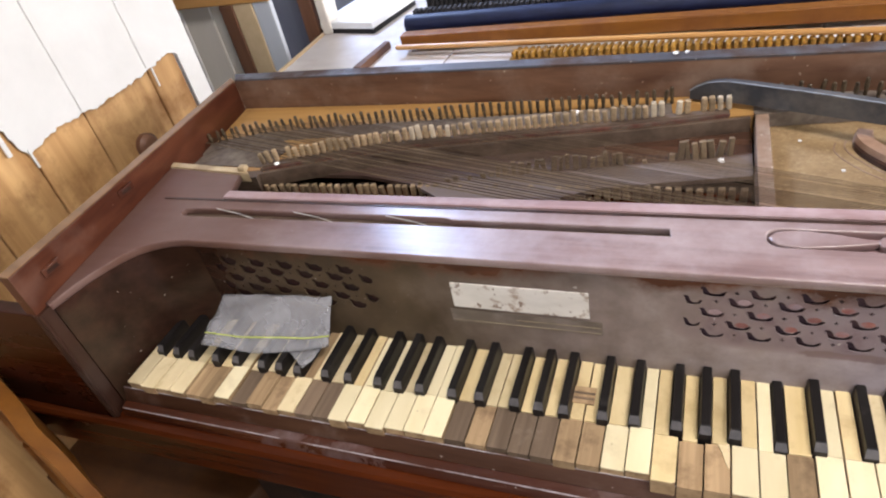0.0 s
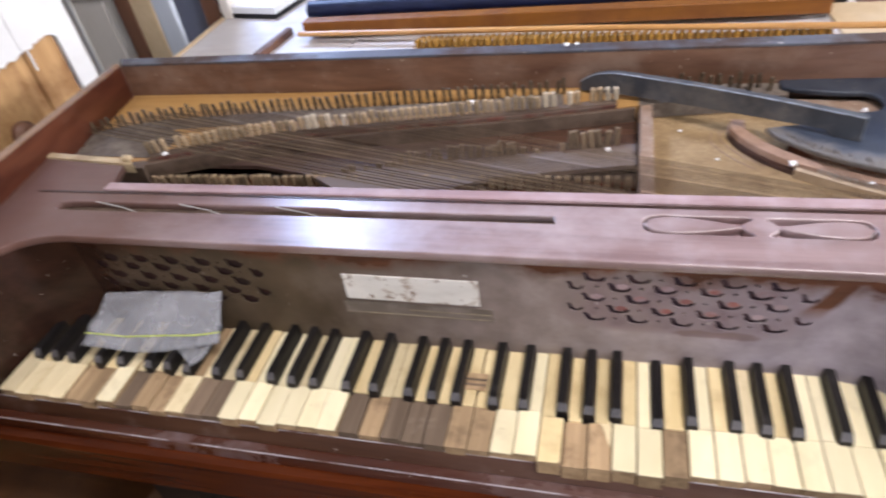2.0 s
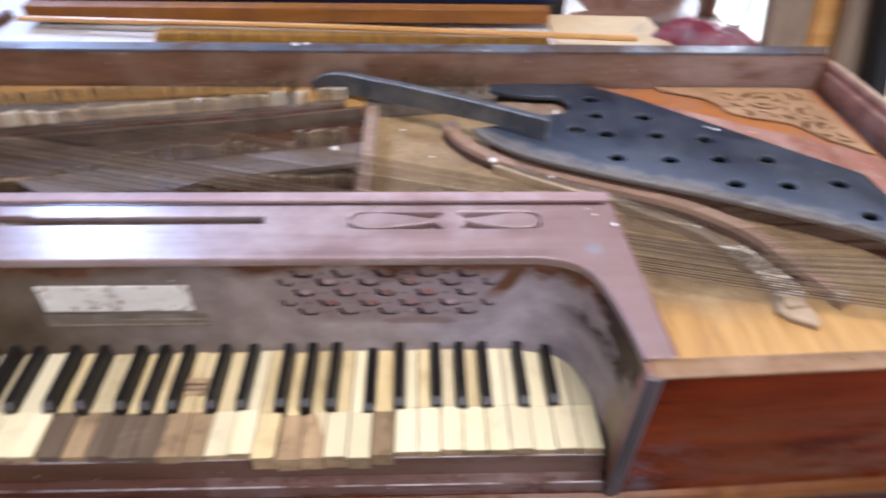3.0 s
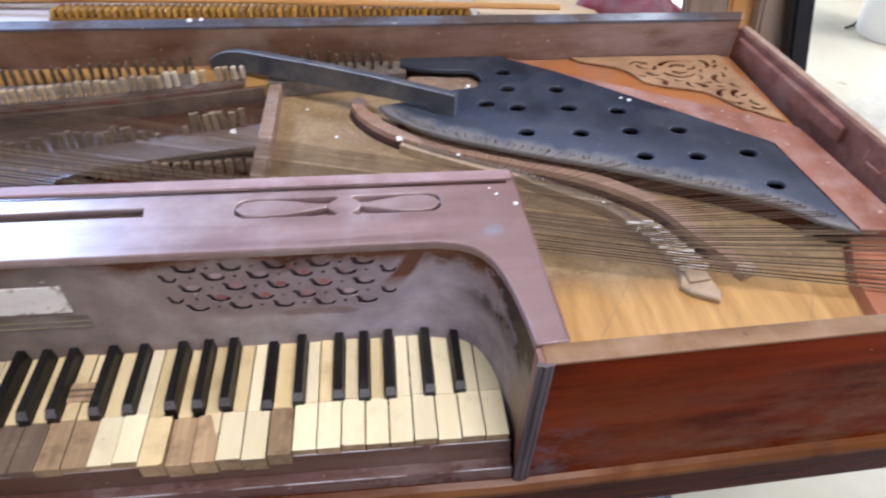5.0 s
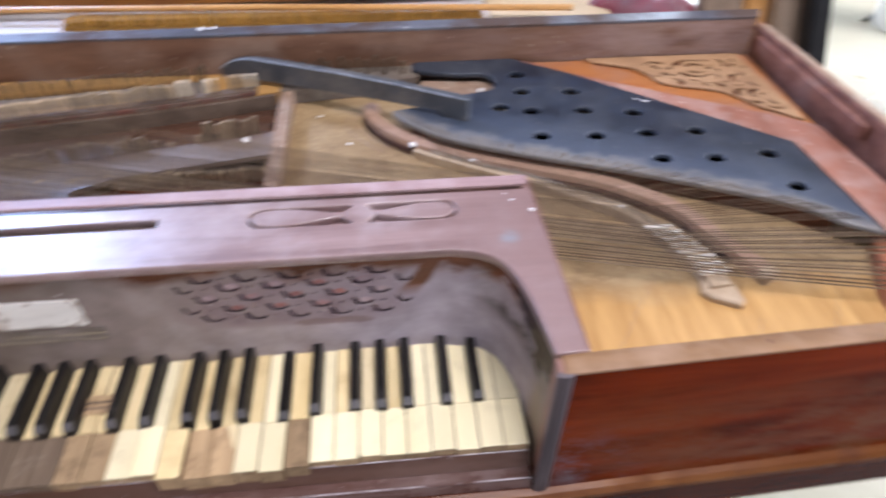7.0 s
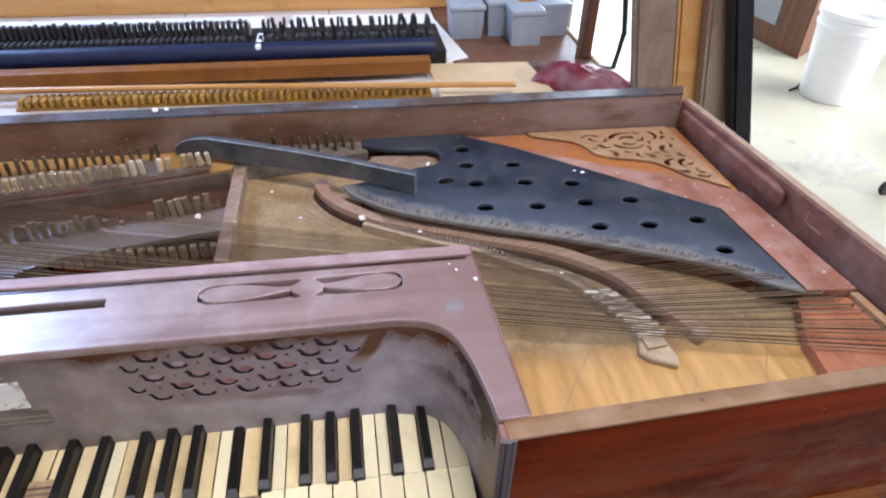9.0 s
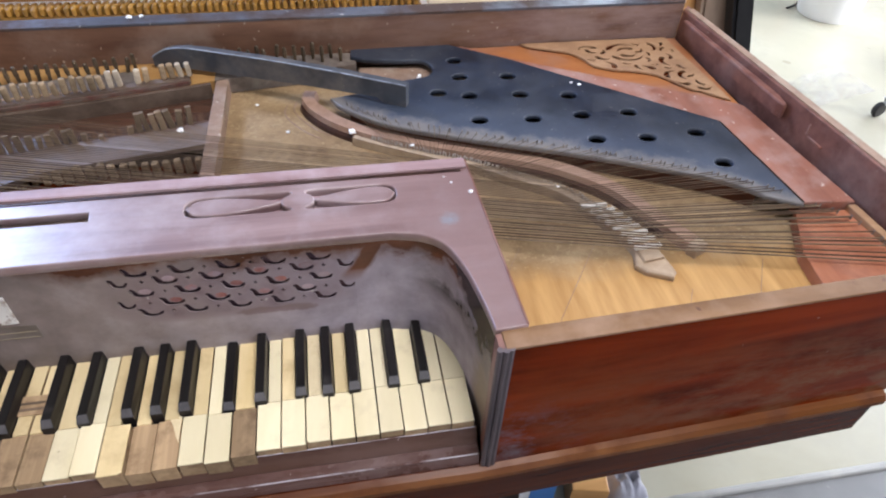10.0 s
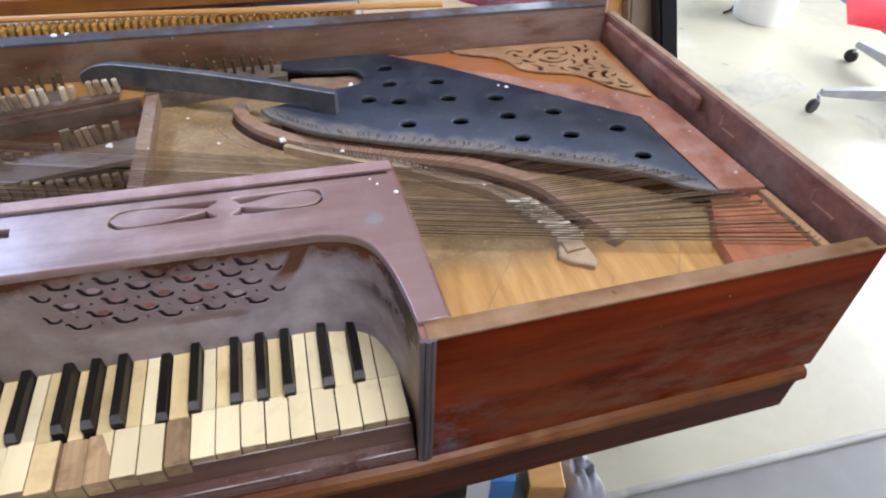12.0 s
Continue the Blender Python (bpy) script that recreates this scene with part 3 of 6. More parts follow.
def dusty_front(name):
    """Polished wood under dust, wiped clean along the top, in a streak and in worn patches; the darker brown bass and
    lavender treble are shade and sky light painted as colour.
    """
    m = bpy.data.materials.new(name)
    m.use_nodes = True
    n, l = nodes_of(m)
    b = n["Principled BSDF"]
    fine = noise_node(n, l, 40, 6, 0.6, (0.3, 1, 1))
    big = noise_node(n, l, 13, 6, 0.62)
    mid = noise_node(n, l, 34, 5, 0.6)
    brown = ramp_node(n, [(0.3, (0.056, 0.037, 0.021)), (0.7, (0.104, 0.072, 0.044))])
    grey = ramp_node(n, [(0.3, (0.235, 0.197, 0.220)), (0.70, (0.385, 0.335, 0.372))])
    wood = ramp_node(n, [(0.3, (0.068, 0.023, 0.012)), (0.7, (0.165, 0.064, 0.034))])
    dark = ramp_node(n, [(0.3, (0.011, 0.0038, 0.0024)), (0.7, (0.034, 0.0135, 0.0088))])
    for r, s in ((brown, big), (grey, mid), (wood, fine), (dark, fine)):
        l.new(s.outputs[0], r.inputs[0])
    tc, sp = n.new("ShaderNodeTexCoord"), n.new("ShaderNodeSeparateXYZ")
    l.new(tc.outputs["Object"], sp.inputs[0])
    X, Y, Z = sp.outputs

    def calc(op, a, c, d=None):
        q = n.new("ShaderNodeMath")
        q.operation = op
        for k, v in enumerate((a, c, d)):
            if v is None:
                continue
            if hasattr(v, "is_linked"):
                l.new(v, q.inputs[k])
            else:
                q.inputs[k].default_value = v
        return q.outputs[0]

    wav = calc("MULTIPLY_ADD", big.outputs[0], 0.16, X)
    # darker towards the bass, lavender towards the treble: light painted into the dust colour
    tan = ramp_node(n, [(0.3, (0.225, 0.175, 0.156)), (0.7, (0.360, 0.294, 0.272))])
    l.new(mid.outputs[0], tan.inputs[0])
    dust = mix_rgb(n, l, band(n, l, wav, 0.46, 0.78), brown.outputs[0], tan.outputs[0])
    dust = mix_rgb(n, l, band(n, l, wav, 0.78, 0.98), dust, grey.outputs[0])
    # khaki rubbing towards the arm's end
    dust = mix_rgb(n, l, calc("MULTIPLY", band(n, l, calc("MULTIPLY_ADD", mid.outputs[0], 0.03, Y), 0.052, 0.030), 0.75), dust, (0.25, 0.185, 0.105))
    # purple grime over the treble fretwork
    gx = calc("POWER", calc("MULTIPLY", calc("SUBTRACT", X, 0.785), 8.6), 4.0)
    gz = calc("POWER", calc("MULTIPLY", calc("SUBTRACT", Z, 0.792), 26.0), 4.0)
    grime = calc("MULTIPLY", band(n, l, calc("ADD", gx, gz), 1.5, 0.4), band(n, l, mid.outputs[0], 0.30, 0.66))
    dust = mix_rgb(n, l, calc("MULTIPLY", grime, 0.75), dust, (0.125, 0.070, 0.078))
    # clean band along the top, wider to the treble
    h = calc("MULTIPLY_ADD", big.outputs[0], 0.075, Z)
    h = calc("MULTIPLY_ADD", X, 0.012, h)
    clean = band(n, l, h, 0.8635, 0.8785)
    off = calc("MULTIPLY_ADD", fine.outputs[0], 0.012, calc("MULTIPLY_ADD", Z, -0.55, X))
    streak = calc("MULTIPLY", band(n, l, calc("ABSOLUTE", calc("SUBTRACT", off, 0.468), 0.0), 0.013, 0.007), band(n, l, Z, 0.785, 0.802))
    clean = calc("MAXIMUM", clean, streak)
    # wiped patches high on the treble curve
    clean = calc("MAXIMUM", clean, calc("MULTIPLY", calc("MULTIPLY", band(n, l, X, 0.880, 0.945), band(n, l, mid.outputs[0], 0.40, 0.56)), band(n, l, calc("MULTIPLY_ADD", big.outputs[0], 0.06, Z), 0.832, 0.850)))
    # smear beneath the treble fretwork
    ex = calc("POWER", calc("MULTIPLY", calc("SUBTRACT", X, 0.815), 19.0), 2.0)
    ez = calc("POWER", calc("MULTIPLY", calc("SUBTRACT", Z, 0.7545), 130.0), 2.0)
    smear = band(n, l, calc("MULTIPLY_ADD", mid.outputs[0], 2.6, calc("ADD", ex, ez)), 1.95, 1.6)
    clean = calc("MAXIMUM", clean, calc("MULTIPLY", smear, 0.4))
    colour = mix_rgb(n, l, clean, dust, wood.outputs[0])
    # dark worn patches on the curve; shade painted in towards the bass end
    p1 = calc("MULTIPLY", band(n, l, big.outputs[0], 0.42, 0.52), band(n, l, X, 0.955, 0.990))
    p1 = calc("MULTIPLY", p1, band(n, l, Z, 0.765, 0.785))
    bass_shade = calc("MULTIPLY", band(n, l, wav, 0.33, 0.19), 0.92)
    worn = calc("MAXIMUM", p1, bass_shade)
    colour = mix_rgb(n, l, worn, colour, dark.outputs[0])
    sp2 = noise_node(n, l, 150, 2, 0.5)
    colour = mix_rgb(n, l, band(n, l, sp2.outputs[0], 0.75, 0.79), colour, (0.40, 0.36, 0.33))
    l.new(colour, b.inputs["Base Color"])
    rr = n.new("ShaderNodeMapRange")
    rr.inputs[3].default_value, rr.inputs[4].default_value = 0.52, 0.24
    b.inputs["Specular IOR Level"].default_value = 0.25
    l.new(calc("MAXIMUM", clean, worn), rr.inputs[0])
    l.new(rr.outputs[0], b.inputs["Roughness"])
    bp = n.new("ShaderNodeBump")
    bp.inputs["Strength"].default_value, bp.inputs["Distance"].default_value = 0.12, 0.001
    l.new(big.outputs[0], bp.inputs["Height"])
    l.new(bp.outputs[0], b.inputs["Normal"])
    return m


NAMEBOARD = dusty_front("dusty_nameboard")

# dusty soundboard: bare tan spruce near the front, brown dust under the strings
SOUND = bpy.data.materials.new("dusty_soundboard")
SOUND.use_nodes = True
n_, l_ = nodes_of(SOUND)
grain = noise_node(n_, l_, 60, 6, 0.6, (1, 0.10, 1), 0.2)
clean = ramp_node(n_, [(0.36, (0.330, 0.168, 0.045)), (0.7, (0.520, 0.305, 0.105))])
l_.new(grain.outputs[0], clean.inputs[0])
dirt_n = noise_node(n_, l_, 22, 9, 0.74)
dirty = ramp_node(n_, [(0.35, (0.165, 0.098, 0.042)), (0.62, (0.320, 0.216, 0.108))])
l_.new(dirt_n.outputs[0], dirty.inputs[0])
tc_ = n_.new("ShaderNodeTexCoord")
sx_ = n_.new("ShaderNodeSeparateXYZ")
l_.new(tc_.outputs["Object"], sx_.inputs[0])
add_ = n_.new("ShaderNodeMath")
add_.operation = "MULTIPLY_ADD"
add_.inputs[1].default_value = 0.05
l_.new(dirt_n.outputs[0], add_.inputs[0])
l_.new(sx_.outputs[1], add_.inputs[2])
edge_ = band(n_, l_, add_.outputs[0], 0.100, 0.135)
fleck_n = noise_node(n_, l_, 170, 3, 0.6)
fleck_ = n_.new("ShaderNodeMath")
fleck_.operation = "MULTIPLY"
l_.new(band(n_, l_, fleck_n.outputs[0], 0.56, 0.70), fleck_.inputs[0])
fleck_.inputs[1].default_value = 0.7
dusty_ = mix_rgb(n_, l_, fleck_.outputs[0], dirty.outputs[0], (0.36, 0.265, 0.140))
l_.new(mix_rgb(n_, l_, edge_, clean.outputs[0], dusty_), n_["Principled BSDF"].inputs["Base Color"])
n_["Principled BSDF"].inputs["Roughness"].default_value = 0.62
bp_ = n_.new("ShaderNodeBump")
bp_.inputs["Strength"].default_value, bp_.inputs["Distance"].default_value = 0.2, 0.001
l_.new(grain.outputs[0], bp_.inputs["Height"])
l_.new(bp_.outputs[0], n_["Principled BSDF"].inputs["Normal"])

# glossy dark panel with a diagonal band of dust
GLOSS = bpy.data.materials.new("glossy_brown_panel")
GLOSS.use_nodes = True
n_, l_ = nodes_of(GLOSS)
g_ = noise_node(n_, l_, 26, 6, 0.6, (0.15, 1, 1))
dk_ = ramp_node(n_, [(0.3, (0.036, 0.0150, 0.0085)), (0.7, (0.085, 0.040, 0.024))])
l_.new(g_.outputs[0], dk_.inputs[0])
tc_ = n_.new("ShaderNodeTexCoord")
sx_ = n_.new("ShaderNodeSeparateXYZ")
l_.new(tc_.outputs["Object"], sx_.inputs[0])
sl_ = n_.new("ShaderNodeMath")
sl_.operation = "MULTIPLY_ADD"
sl_.inputs[1].default_value = -0.19
l_.new(sx_.outputs[0], sl_.inputs[0])
l_.new(sx_.outputs[1], sl_.inputs[2])
wob_ = n_.new("ShaderNodeMath")
wob_.operation = "MULTIPLY_ADD"
wob_.inputs[1].default_value = 0.02
l_.new(g_.outputs[0], wob_.inputs[0])
l_.new(sl_.outputs[0], wob_.inputs[2])
up_, dn_ = band(n_, l_, wob_.outputs[0], 0.214, 0.224), band(n_, l_, wob_.outputs[0], 0.283, 0.272)
dm_ = n_.new("ShaderNodeMath")
dm_.operation = "MULTIPLY"
l_.new(up_, dm_.inputs[0])
l_.new(dn_, dm_.inputs[1])
mx_ = n_.new("ShaderNodeMath")
mx_.operation = "MAXIMUM"
l_.new(dm_.outputs[0], mx_.inputs[0])
l_.new(band(n_, l_, sx_.outputs[0], 0.60, 0.46), mx_.inputs[1])
d_ = dm_.outputs[0]
l_.new(mix_rgb(n_, l_, d_, dk_.outputs[0], (0.165, 0.120, 0.095)), n_["Principled BSDF"].inputs["Base Color"])
rr_ = n_.new("ShaderNodeMapRange")
rr_.inputs[3].default_value, rr_.inputs[4].default_value = 0.09, 0.70
l_.new(mx_.outputs[0], rr_.inputs[0])
l_.new(rr_.outputs[0], n_["Principled BSDF"].inputs["Roughness"])
n_["Principled BSDF"].inputs["Specular IOR Level"].default_value = 0.75

# ---------- mesh helpers ----------


def mesh_of(name, bm, mat, smooth=False):
    bmesh.ops.recalc_face_normals(bm, faces=bm.faces)
    me = bpy.data.meshes.new(name)
    bm.to_mesh(me)
    bm.free()
    me.materials.append(mat)
    if smooth:
        me.shade_smooth()
        me.set_sharp_from_angle(angle=radians(38))
    return me


def part(name, bm, mat, parent, label="", smooth=False):
    """Links a bmesh, or a mesh, as one mesh object under a thing or a part."""
    me = bm if isinstance(bm, bpy.types.Mesh) else mesh_of(name, bm, mat, smooth)
    ob = new(name, me)
    if parent:
        ob.parent = parent
        ob.matrix_parent_inverse = world_of(parent).inverted()
    return tagged(ob, label)


def world_of(ob):
    m = ob.matrix_basis.copy()
    while ob.parent:
        m = ob.parent.matrix_basis @ ob.matrix_parent_inverse @ m
        ob = ob.parent
    return m


def thing(name, at, label, category, group="", kind=""):
    e = new(name)
    e.empty_display_size = 0.05
    e.location = at
    return tagged(e, label, category, group, kind)


def prism(pts, z0, z1, bevel=0.0, taper=0.0, bm=None):
    """A polygon in plan, between two heights, with its top edges rounded."""
    bm = bm or bmesh.new()
    lo = [bm.verts.new((x, y, z0)) for x, y in pts]
    cx, cy = sum(p[0] for p in pts) / len(pts), sum(p[1] for p in pts) / len(pts)
    hi = [bm.verts.new((x + (cx - x) * taper, y + (cy - y) * taper, z1)) for x, y in pts]
    bm.faces.new(lo[::-1])
    top = bm.faces.new(hi)
    n = len(pts)
    for i in range(n):
        bm.faces.new((lo[i], lo[(i + 1) % n], hi[(i + 1) % n], hi[i]))
    if bevel:
        bmesh.ops.bevel(bm, geom=list(top.edges), offset=bevel, segments=2, affect="EDGES", profile=0.5)
    return bm


def box(x0, x1, y0, y1, z0, z1, bevel=0.0, bm=None, all_edges=False):
    own = bmesh.new()
    prism([(x0, y0), (x1, y0), (x1, y1), (x0, y1)], z0, z1, 0, 0, own)
    if bevel:
        es = list(own.edges) if all_edges else [e for e in own.edges if not all(abs(v.co.z - z0) < 1e-9 for v in e.verts)]
        bmesh.ops.bevel(own, geom=es, offset=bevel, segments=2, affect="EDGES", profile=0.5)
    if bm is None:
        return own
    me = bpy.data.meshes.new("tmp")
    own.to_mesh(me)
    own.free()
    bm.from_mesh(me)
    bpy.data.meshes.remove(me)
    return bm


def profile(yz, x0, x1):
    """A moulding: a closed outline in y and z drawn along x."""
    bm = bmesh.new()
    a = [bm.verts.new((x0, y, z)) for y, z in yz]
    b = [bm.verts.new((x1, y, z)) for y, z in yz]
    bm.faces.new(a)
    bm.faces.new(b[::-1])
    n = len(yz)
    for i in range(n):
        bm.faces.new((a[i], b[i], b[(i + 1) % n], a[(i + 1) % n]))
    return bm


def strip_wall(path, thick, z0, z1):
    """An upright board bent along a path in plan; thick lies to the right of the way."""
    bm = bmesh.new()
    rings = []
    for i, (x, y) in enumerate(path):
        xa, ya = path[max(i - 1, 0)]
        xb, yb = path[min(i + 1, len(path) - 1)]
        d = Vector((xb - xa, yb - ya, 0)).normalized()
        nx, ny = d.y * thick, -d.x * thick
        rings.append([bm.verts.new(c) for c in ((x, y, z0), (x + nx, y + ny, z0), (x + nx, y + ny, z1), (x, y, z1))])
    for a, b in zip(rings, rings[1:]):
        for i in range(4):
            bm.faces.new((a[i], a[(i + 1) % 4], b[(i + 1) % 4], b[i]))
    bm.faces.new(rings[0])
    bm.faces.new(rings[-1][::-1])
    return bm


def ribbon(path, width, z0, z1):
    """A flat bar that follows a path in plan, centred on it. width: one value or one a point."""
    bm = bmesh.new()
    rings = []
    for i, (x, y) in enumerate(path):
        xa, ya = path[max(i - 1, 0)]
        xb, yb = path[min(i + 1, len(path) - 1)]
        d = Vector((xb - xa, yb - ya, 0)).normalized()
        w = (width[i] if isinstance(width, (list, tuple)) else width) / 2
        nx, ny = d.y * w, -d.x * w
        rings.append([bm.verts.new(c) for c in ((x - nx, y - ny, z0), (x + nx, y + ny, z0), (x + nx * 0.75, y + ny * 0.75, z1), (x - nx * 0.75, y - ny * 0.75, z1))])
    for a, b in zip(rings, rings[1:]):
        for i in range(4):
            bm.faces.new((a[i], a[(i + 1) % 4], b[(i + 1) % 4], b[i]))
    bm.faces.new(rings[0])
    bm.faces.new(rings[-1][::-1])
    return bm


def smooth_path(pts, steps=6):
    """Catmull-Rom through points in plan."""
    out = []
    p = [pts[0]] + list(pts) + [pts[-1]]
    for i in range(1, len(p) - 2):
        for k in range(steps):
            t = k / steps
            out.append(tuple(0.5 * (2 * p[i][j] + (p[i + 1][j] - p[i - 1][j]) * t + (2 * p[i - 1][j] - 5 * p[i][j] + 4 * p[i + 1][j] - p[i + 2][j]) * t * t
                                    + (3 * p[i][j] - p[i - 1][j] - 3 * p[i + 1][j] + p[i + 2][j]) * t ** 3) for j in range(2)))
    out.append(pts[-1])
    return out


def sheet(outline, holes, thick, bevel=0.0):
    """A pierced plate in its own x and y, from z = -thick to 0."""
    cu = bpy.data.curves.new("tmp", "CURVE")
    cu.dimensions, cu.fill_mode = "2D", "BOTH"
    cu.extrude, cu.bevel_depth, cu.bevel_resolution = max(thick / 2 - bevel, 0.0001), bevel, 1
    for ring in [outline, *holes]:
        sp = cu.splines.new("POLY")
        sp.points.add(len(ring) - 1)
        for p, (x, y) in zip(sp.points, ring):
            p.co = (x, y, 0, 1)
        sp.use_cyclic_u = True
    ob = bpy.data.objects.new("tmp", cu)
    scene.collection.objects.link(ob)
    bpy.context.view_layer.update()
    me = bpy.data.meshes.new_from_object(ob.evaluated_get(bpy.context.evaluated_depsgraph_get()))
    bpy.data.objects.remove(ob)
    bpy.data.curves.remove(cu)
    me.transform(Matrix.Translation((0, 0, -thick / 2)))
    return me


def placed_mesh(me, m, mat):
    me.transform(m)
    me.materials.clear()
    me.materials.append(mat)
    return me


def ellipse(cx, cy, a, b, n=16, turn=0.0):
    return [(cx + a * math.cos(u) * math.cos(turn) - b * math.sin(u) * math.sin(turn), cy + a * math.cos(u) * math.sin(turn) + b * math.sin(u) * math.cos(turn))
            for u in (2 * math.pi * i / n for i in range(n))]


def tube(points, radius, sides=5, bm=None):
    bm = bm or bmesh.new()
    rings = []
    for i, p in enumerate(points):
        a, b = Vector(points[max(i - 1, 0)]), Vector(points[min(i + 1, len(points) - 1)])
        q = (b - a).to_track_quat("Z", "Y")
        rings.append([bm.verts.new(Vector(p) + q @ Vector((radius * math.cos(2 * math.pi * k / sides), radius * math.sin(2 * math.pi * k / sides), 0))) for k in range(sides)])
    for a, b in zip(rings, rings[1:]):
        for k in range(sides):
            bm.faces.new((a[k], a[(k + 1) % sides], b[(k + 1) % sides], b[k]))
    bm.faces.new(rings[0][::-1])
    bm.faces.new(rings[-1])
    return bm


def lathe(prof, at, sides=24, bm=None):
    """A turned form: (radius, height) rows about an upright axis."""
    bm = bm or bmesh.new()
    rings = [[bm.verts.new((at[0] + r * math.cos(2 * math.pi * k / sides), at[1] + r * math.sin(2 * math.pi * k / sides), at[2] + z)) for k in range(sides)] for r, z in prof]
    for a, b in zip(rings, rings[1:]):
        for k in range(sides):
            bm.faces.new((a[k], a[(k + 1) % sides], b[(k + 1) % sides], b[k]))
    bm.faces.new(rings[0][::-1])
    bm.faces.new(rings[-1])
    return bm


def between(pts, u):
    """A point at the share u of a plan path's length."""
    ls = [math.dist(a, b) for a, b in zip(pts, pts[1:])]
    s = u * sum(ls)
    for (a, b), d in zip(zip(pts, pts[1:]), ls):
        if s <= d:
            return tuple(a[j] + (b[j] - a[j]) * s / d for j in range(len(a)))
        s -= d
    return pts[-1]

# ---------- the room ----------


def structure(name, bm, mat, label, category):
    return tagged(part(name, bm, mat, None), label, category, "", "structure")


structure("floor", prism([(-1.6, 0.16), (6, 0.16), (6, 6), (-1.6, 6)], -0.05, 0.0), FLOOR, "pale cream sheet floor with small dark specks", "floor")
structure("floor_near", prism([(-1.6, -3.2), (6, -3.2), (6, 0.156), (-1.6, 0.156)], -0.05, -0.004), GREYFLOOR, "grey painted floor in front of the pale floor", "floor")
structure("trim", profile([(0.154, -0.004), (0.156, 0.002), (0.160, 0.004), (0.166, 0.004), (0.171, 0.002), (0.173, 0.0)], -1.2, 5.9), THRESHOLD, "worn grey metal threshold strip between two floors", "threshold")

# ---------- the square piano ----------
P = 0.0233
TOPZ = 0.850
piano = thing("square_piano", (0.7, 0.25, 0.635), "old dusty mahogany square piano, open and partly stripped, with worn keys", "piano")

# case
bx = lambda y: -0.030 - 0.15 * y
ls = prism([(bx(-0.028) - 0.016, -0.028), (bx(-0.028), -0.028), (bx(0.535), 0.535), (bx(0.535) - 0.016, 0.55)], 0.655, 0.904, 0.002)
for v in ls.verts:
    if v.co.z > 0.8:
        v.co.z -= 0.028 * max(0.0, v.co.y) / 0.535
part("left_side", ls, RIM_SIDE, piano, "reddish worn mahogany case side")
le = prism([(bx(-0.028) - 0.0165, -0.0285), (bx(-0.028) + 0.0004, -0.0285), (bx(0.534) + 0.0004, 0.534), (bx(0.534) - 0.0165, 0.549)], 0.9042, 0.9056, 0.0004)
for v in le.verts:
    v.co.z -= 0.028 * max(0.0, v.co.y) / 0.535
part("side_edge", le, CAPWORN, piano, "dusty rose worn top edge of the case side")
part("right_side", prism([(1.474, -0.006), (1.488, -0.006), (1.437, 0.55), (1.423, 0.535)], 0.655, 0.866, 0.002), RIM, piano, "dusty pinkish mahogany case side")
part("side_edge", prism([(1.4765, -0.006), (1.4885, -0.006), (1.4375, 0.5325), (1.4265, 0.5325)], 0.8662, 0.8676, 0.0005), BRIDGE, piano, "tan rubbed top edge of the case side")
part("back_board", prism([(-0.11, 0.535), (1.4225, 0.535), (1.438, 0.560), (-0.126, 0.560)], 0.655, 0.8750, 0.001), RIM_BACK, piano, "dusty brown back board with pale specks")
part("back_cap", prism([(-0.108, 0.5345), (1.4215, 0.5345), (1.436, 0.5605), (-0.124, 0.5605)], 0.8752, 0.8785, 0.001), CAP, piano, "pale dusty top edge of the back board")
part("front_board", prism([(1.013, -0.027), (1.487, -0.0075), (1.487, 0.0090), (1.013, -0.008)], 0.658, 0.8445, 0.001), MAHOGANY, piano, "polished dark red mahogany front board")
part("front_cap", prism([(1.0125, -0.0275), (1.4875, -0.0080), (1.4875, 0.0095), (1.0125, -0.0075)], 0.8447, 0.8472, 0.0008), CAPWORN, piano, "dusty worn orange-pink top edge of the front board")
part("front_board", prism([(-0.262, -0.030), (-0.033, -0.030), (-0.033, -0.012), (-0.262, -0.012)], 0.66, 0.848, 0.0015), BASS_SHADED_BOARD, piano, "front board of the bass end, darkened to imitate shade")
part("bottom_board", prism([(-0.11, -0.02), (1.47, -0.004), (1.425, 0.53), (-0.108, 0.53)], 0.610, 0.655), DARKWOOD, piano)
MB = [(-0.002, 0.568), (-0.002, 0.658), (-0.026, 0.658), (-0.033, 0.656), (-0.0365, 0.651), (-0.0365, 0.645), (-0.033, 0.639), (-0.0295, 0.636), (-0.0290, 0.578), (-0.022, 0.568)]


def run_along(yz, stations):
    """A moulding along x whose line steps back by the given amounts at stations (x, dy)."""
    bm = bmesh.new()
    rings = [[bm.verts.new((x, y + dy, z)) for y, z in yz] for x, dy in stations]
    n = len(yz)
    for p0, p1 in zip(rings, rings[1:]):
        for i in range(n):
            bm.faces.new((p0[i], p1[i], p1[(i + 1) % n], p0[(i + 1) % n]))
    bm.faces.new(rings[0])
    bm.faces.new(rings[-1][::-1])
    return bm


part("base_moulding", run_along(MB, [(-0.262, -0.004), (-0.02, -0.002), (1.0, 0.0), (1.478, 0.019)]), MOULD, piano, "worn reddish base moulding with an orange painted highlight")
# orange strip that paints the lit ledge of the moulding
RE = [(-0.0268, 0.6578), (-0.0268, 0.6588), (-0.0336, 0.6570), (-0.0376, 0.6514), (-0.0376, 0.6446), (-0.0366, 0.6446), (-0.0362, 0.6500)]
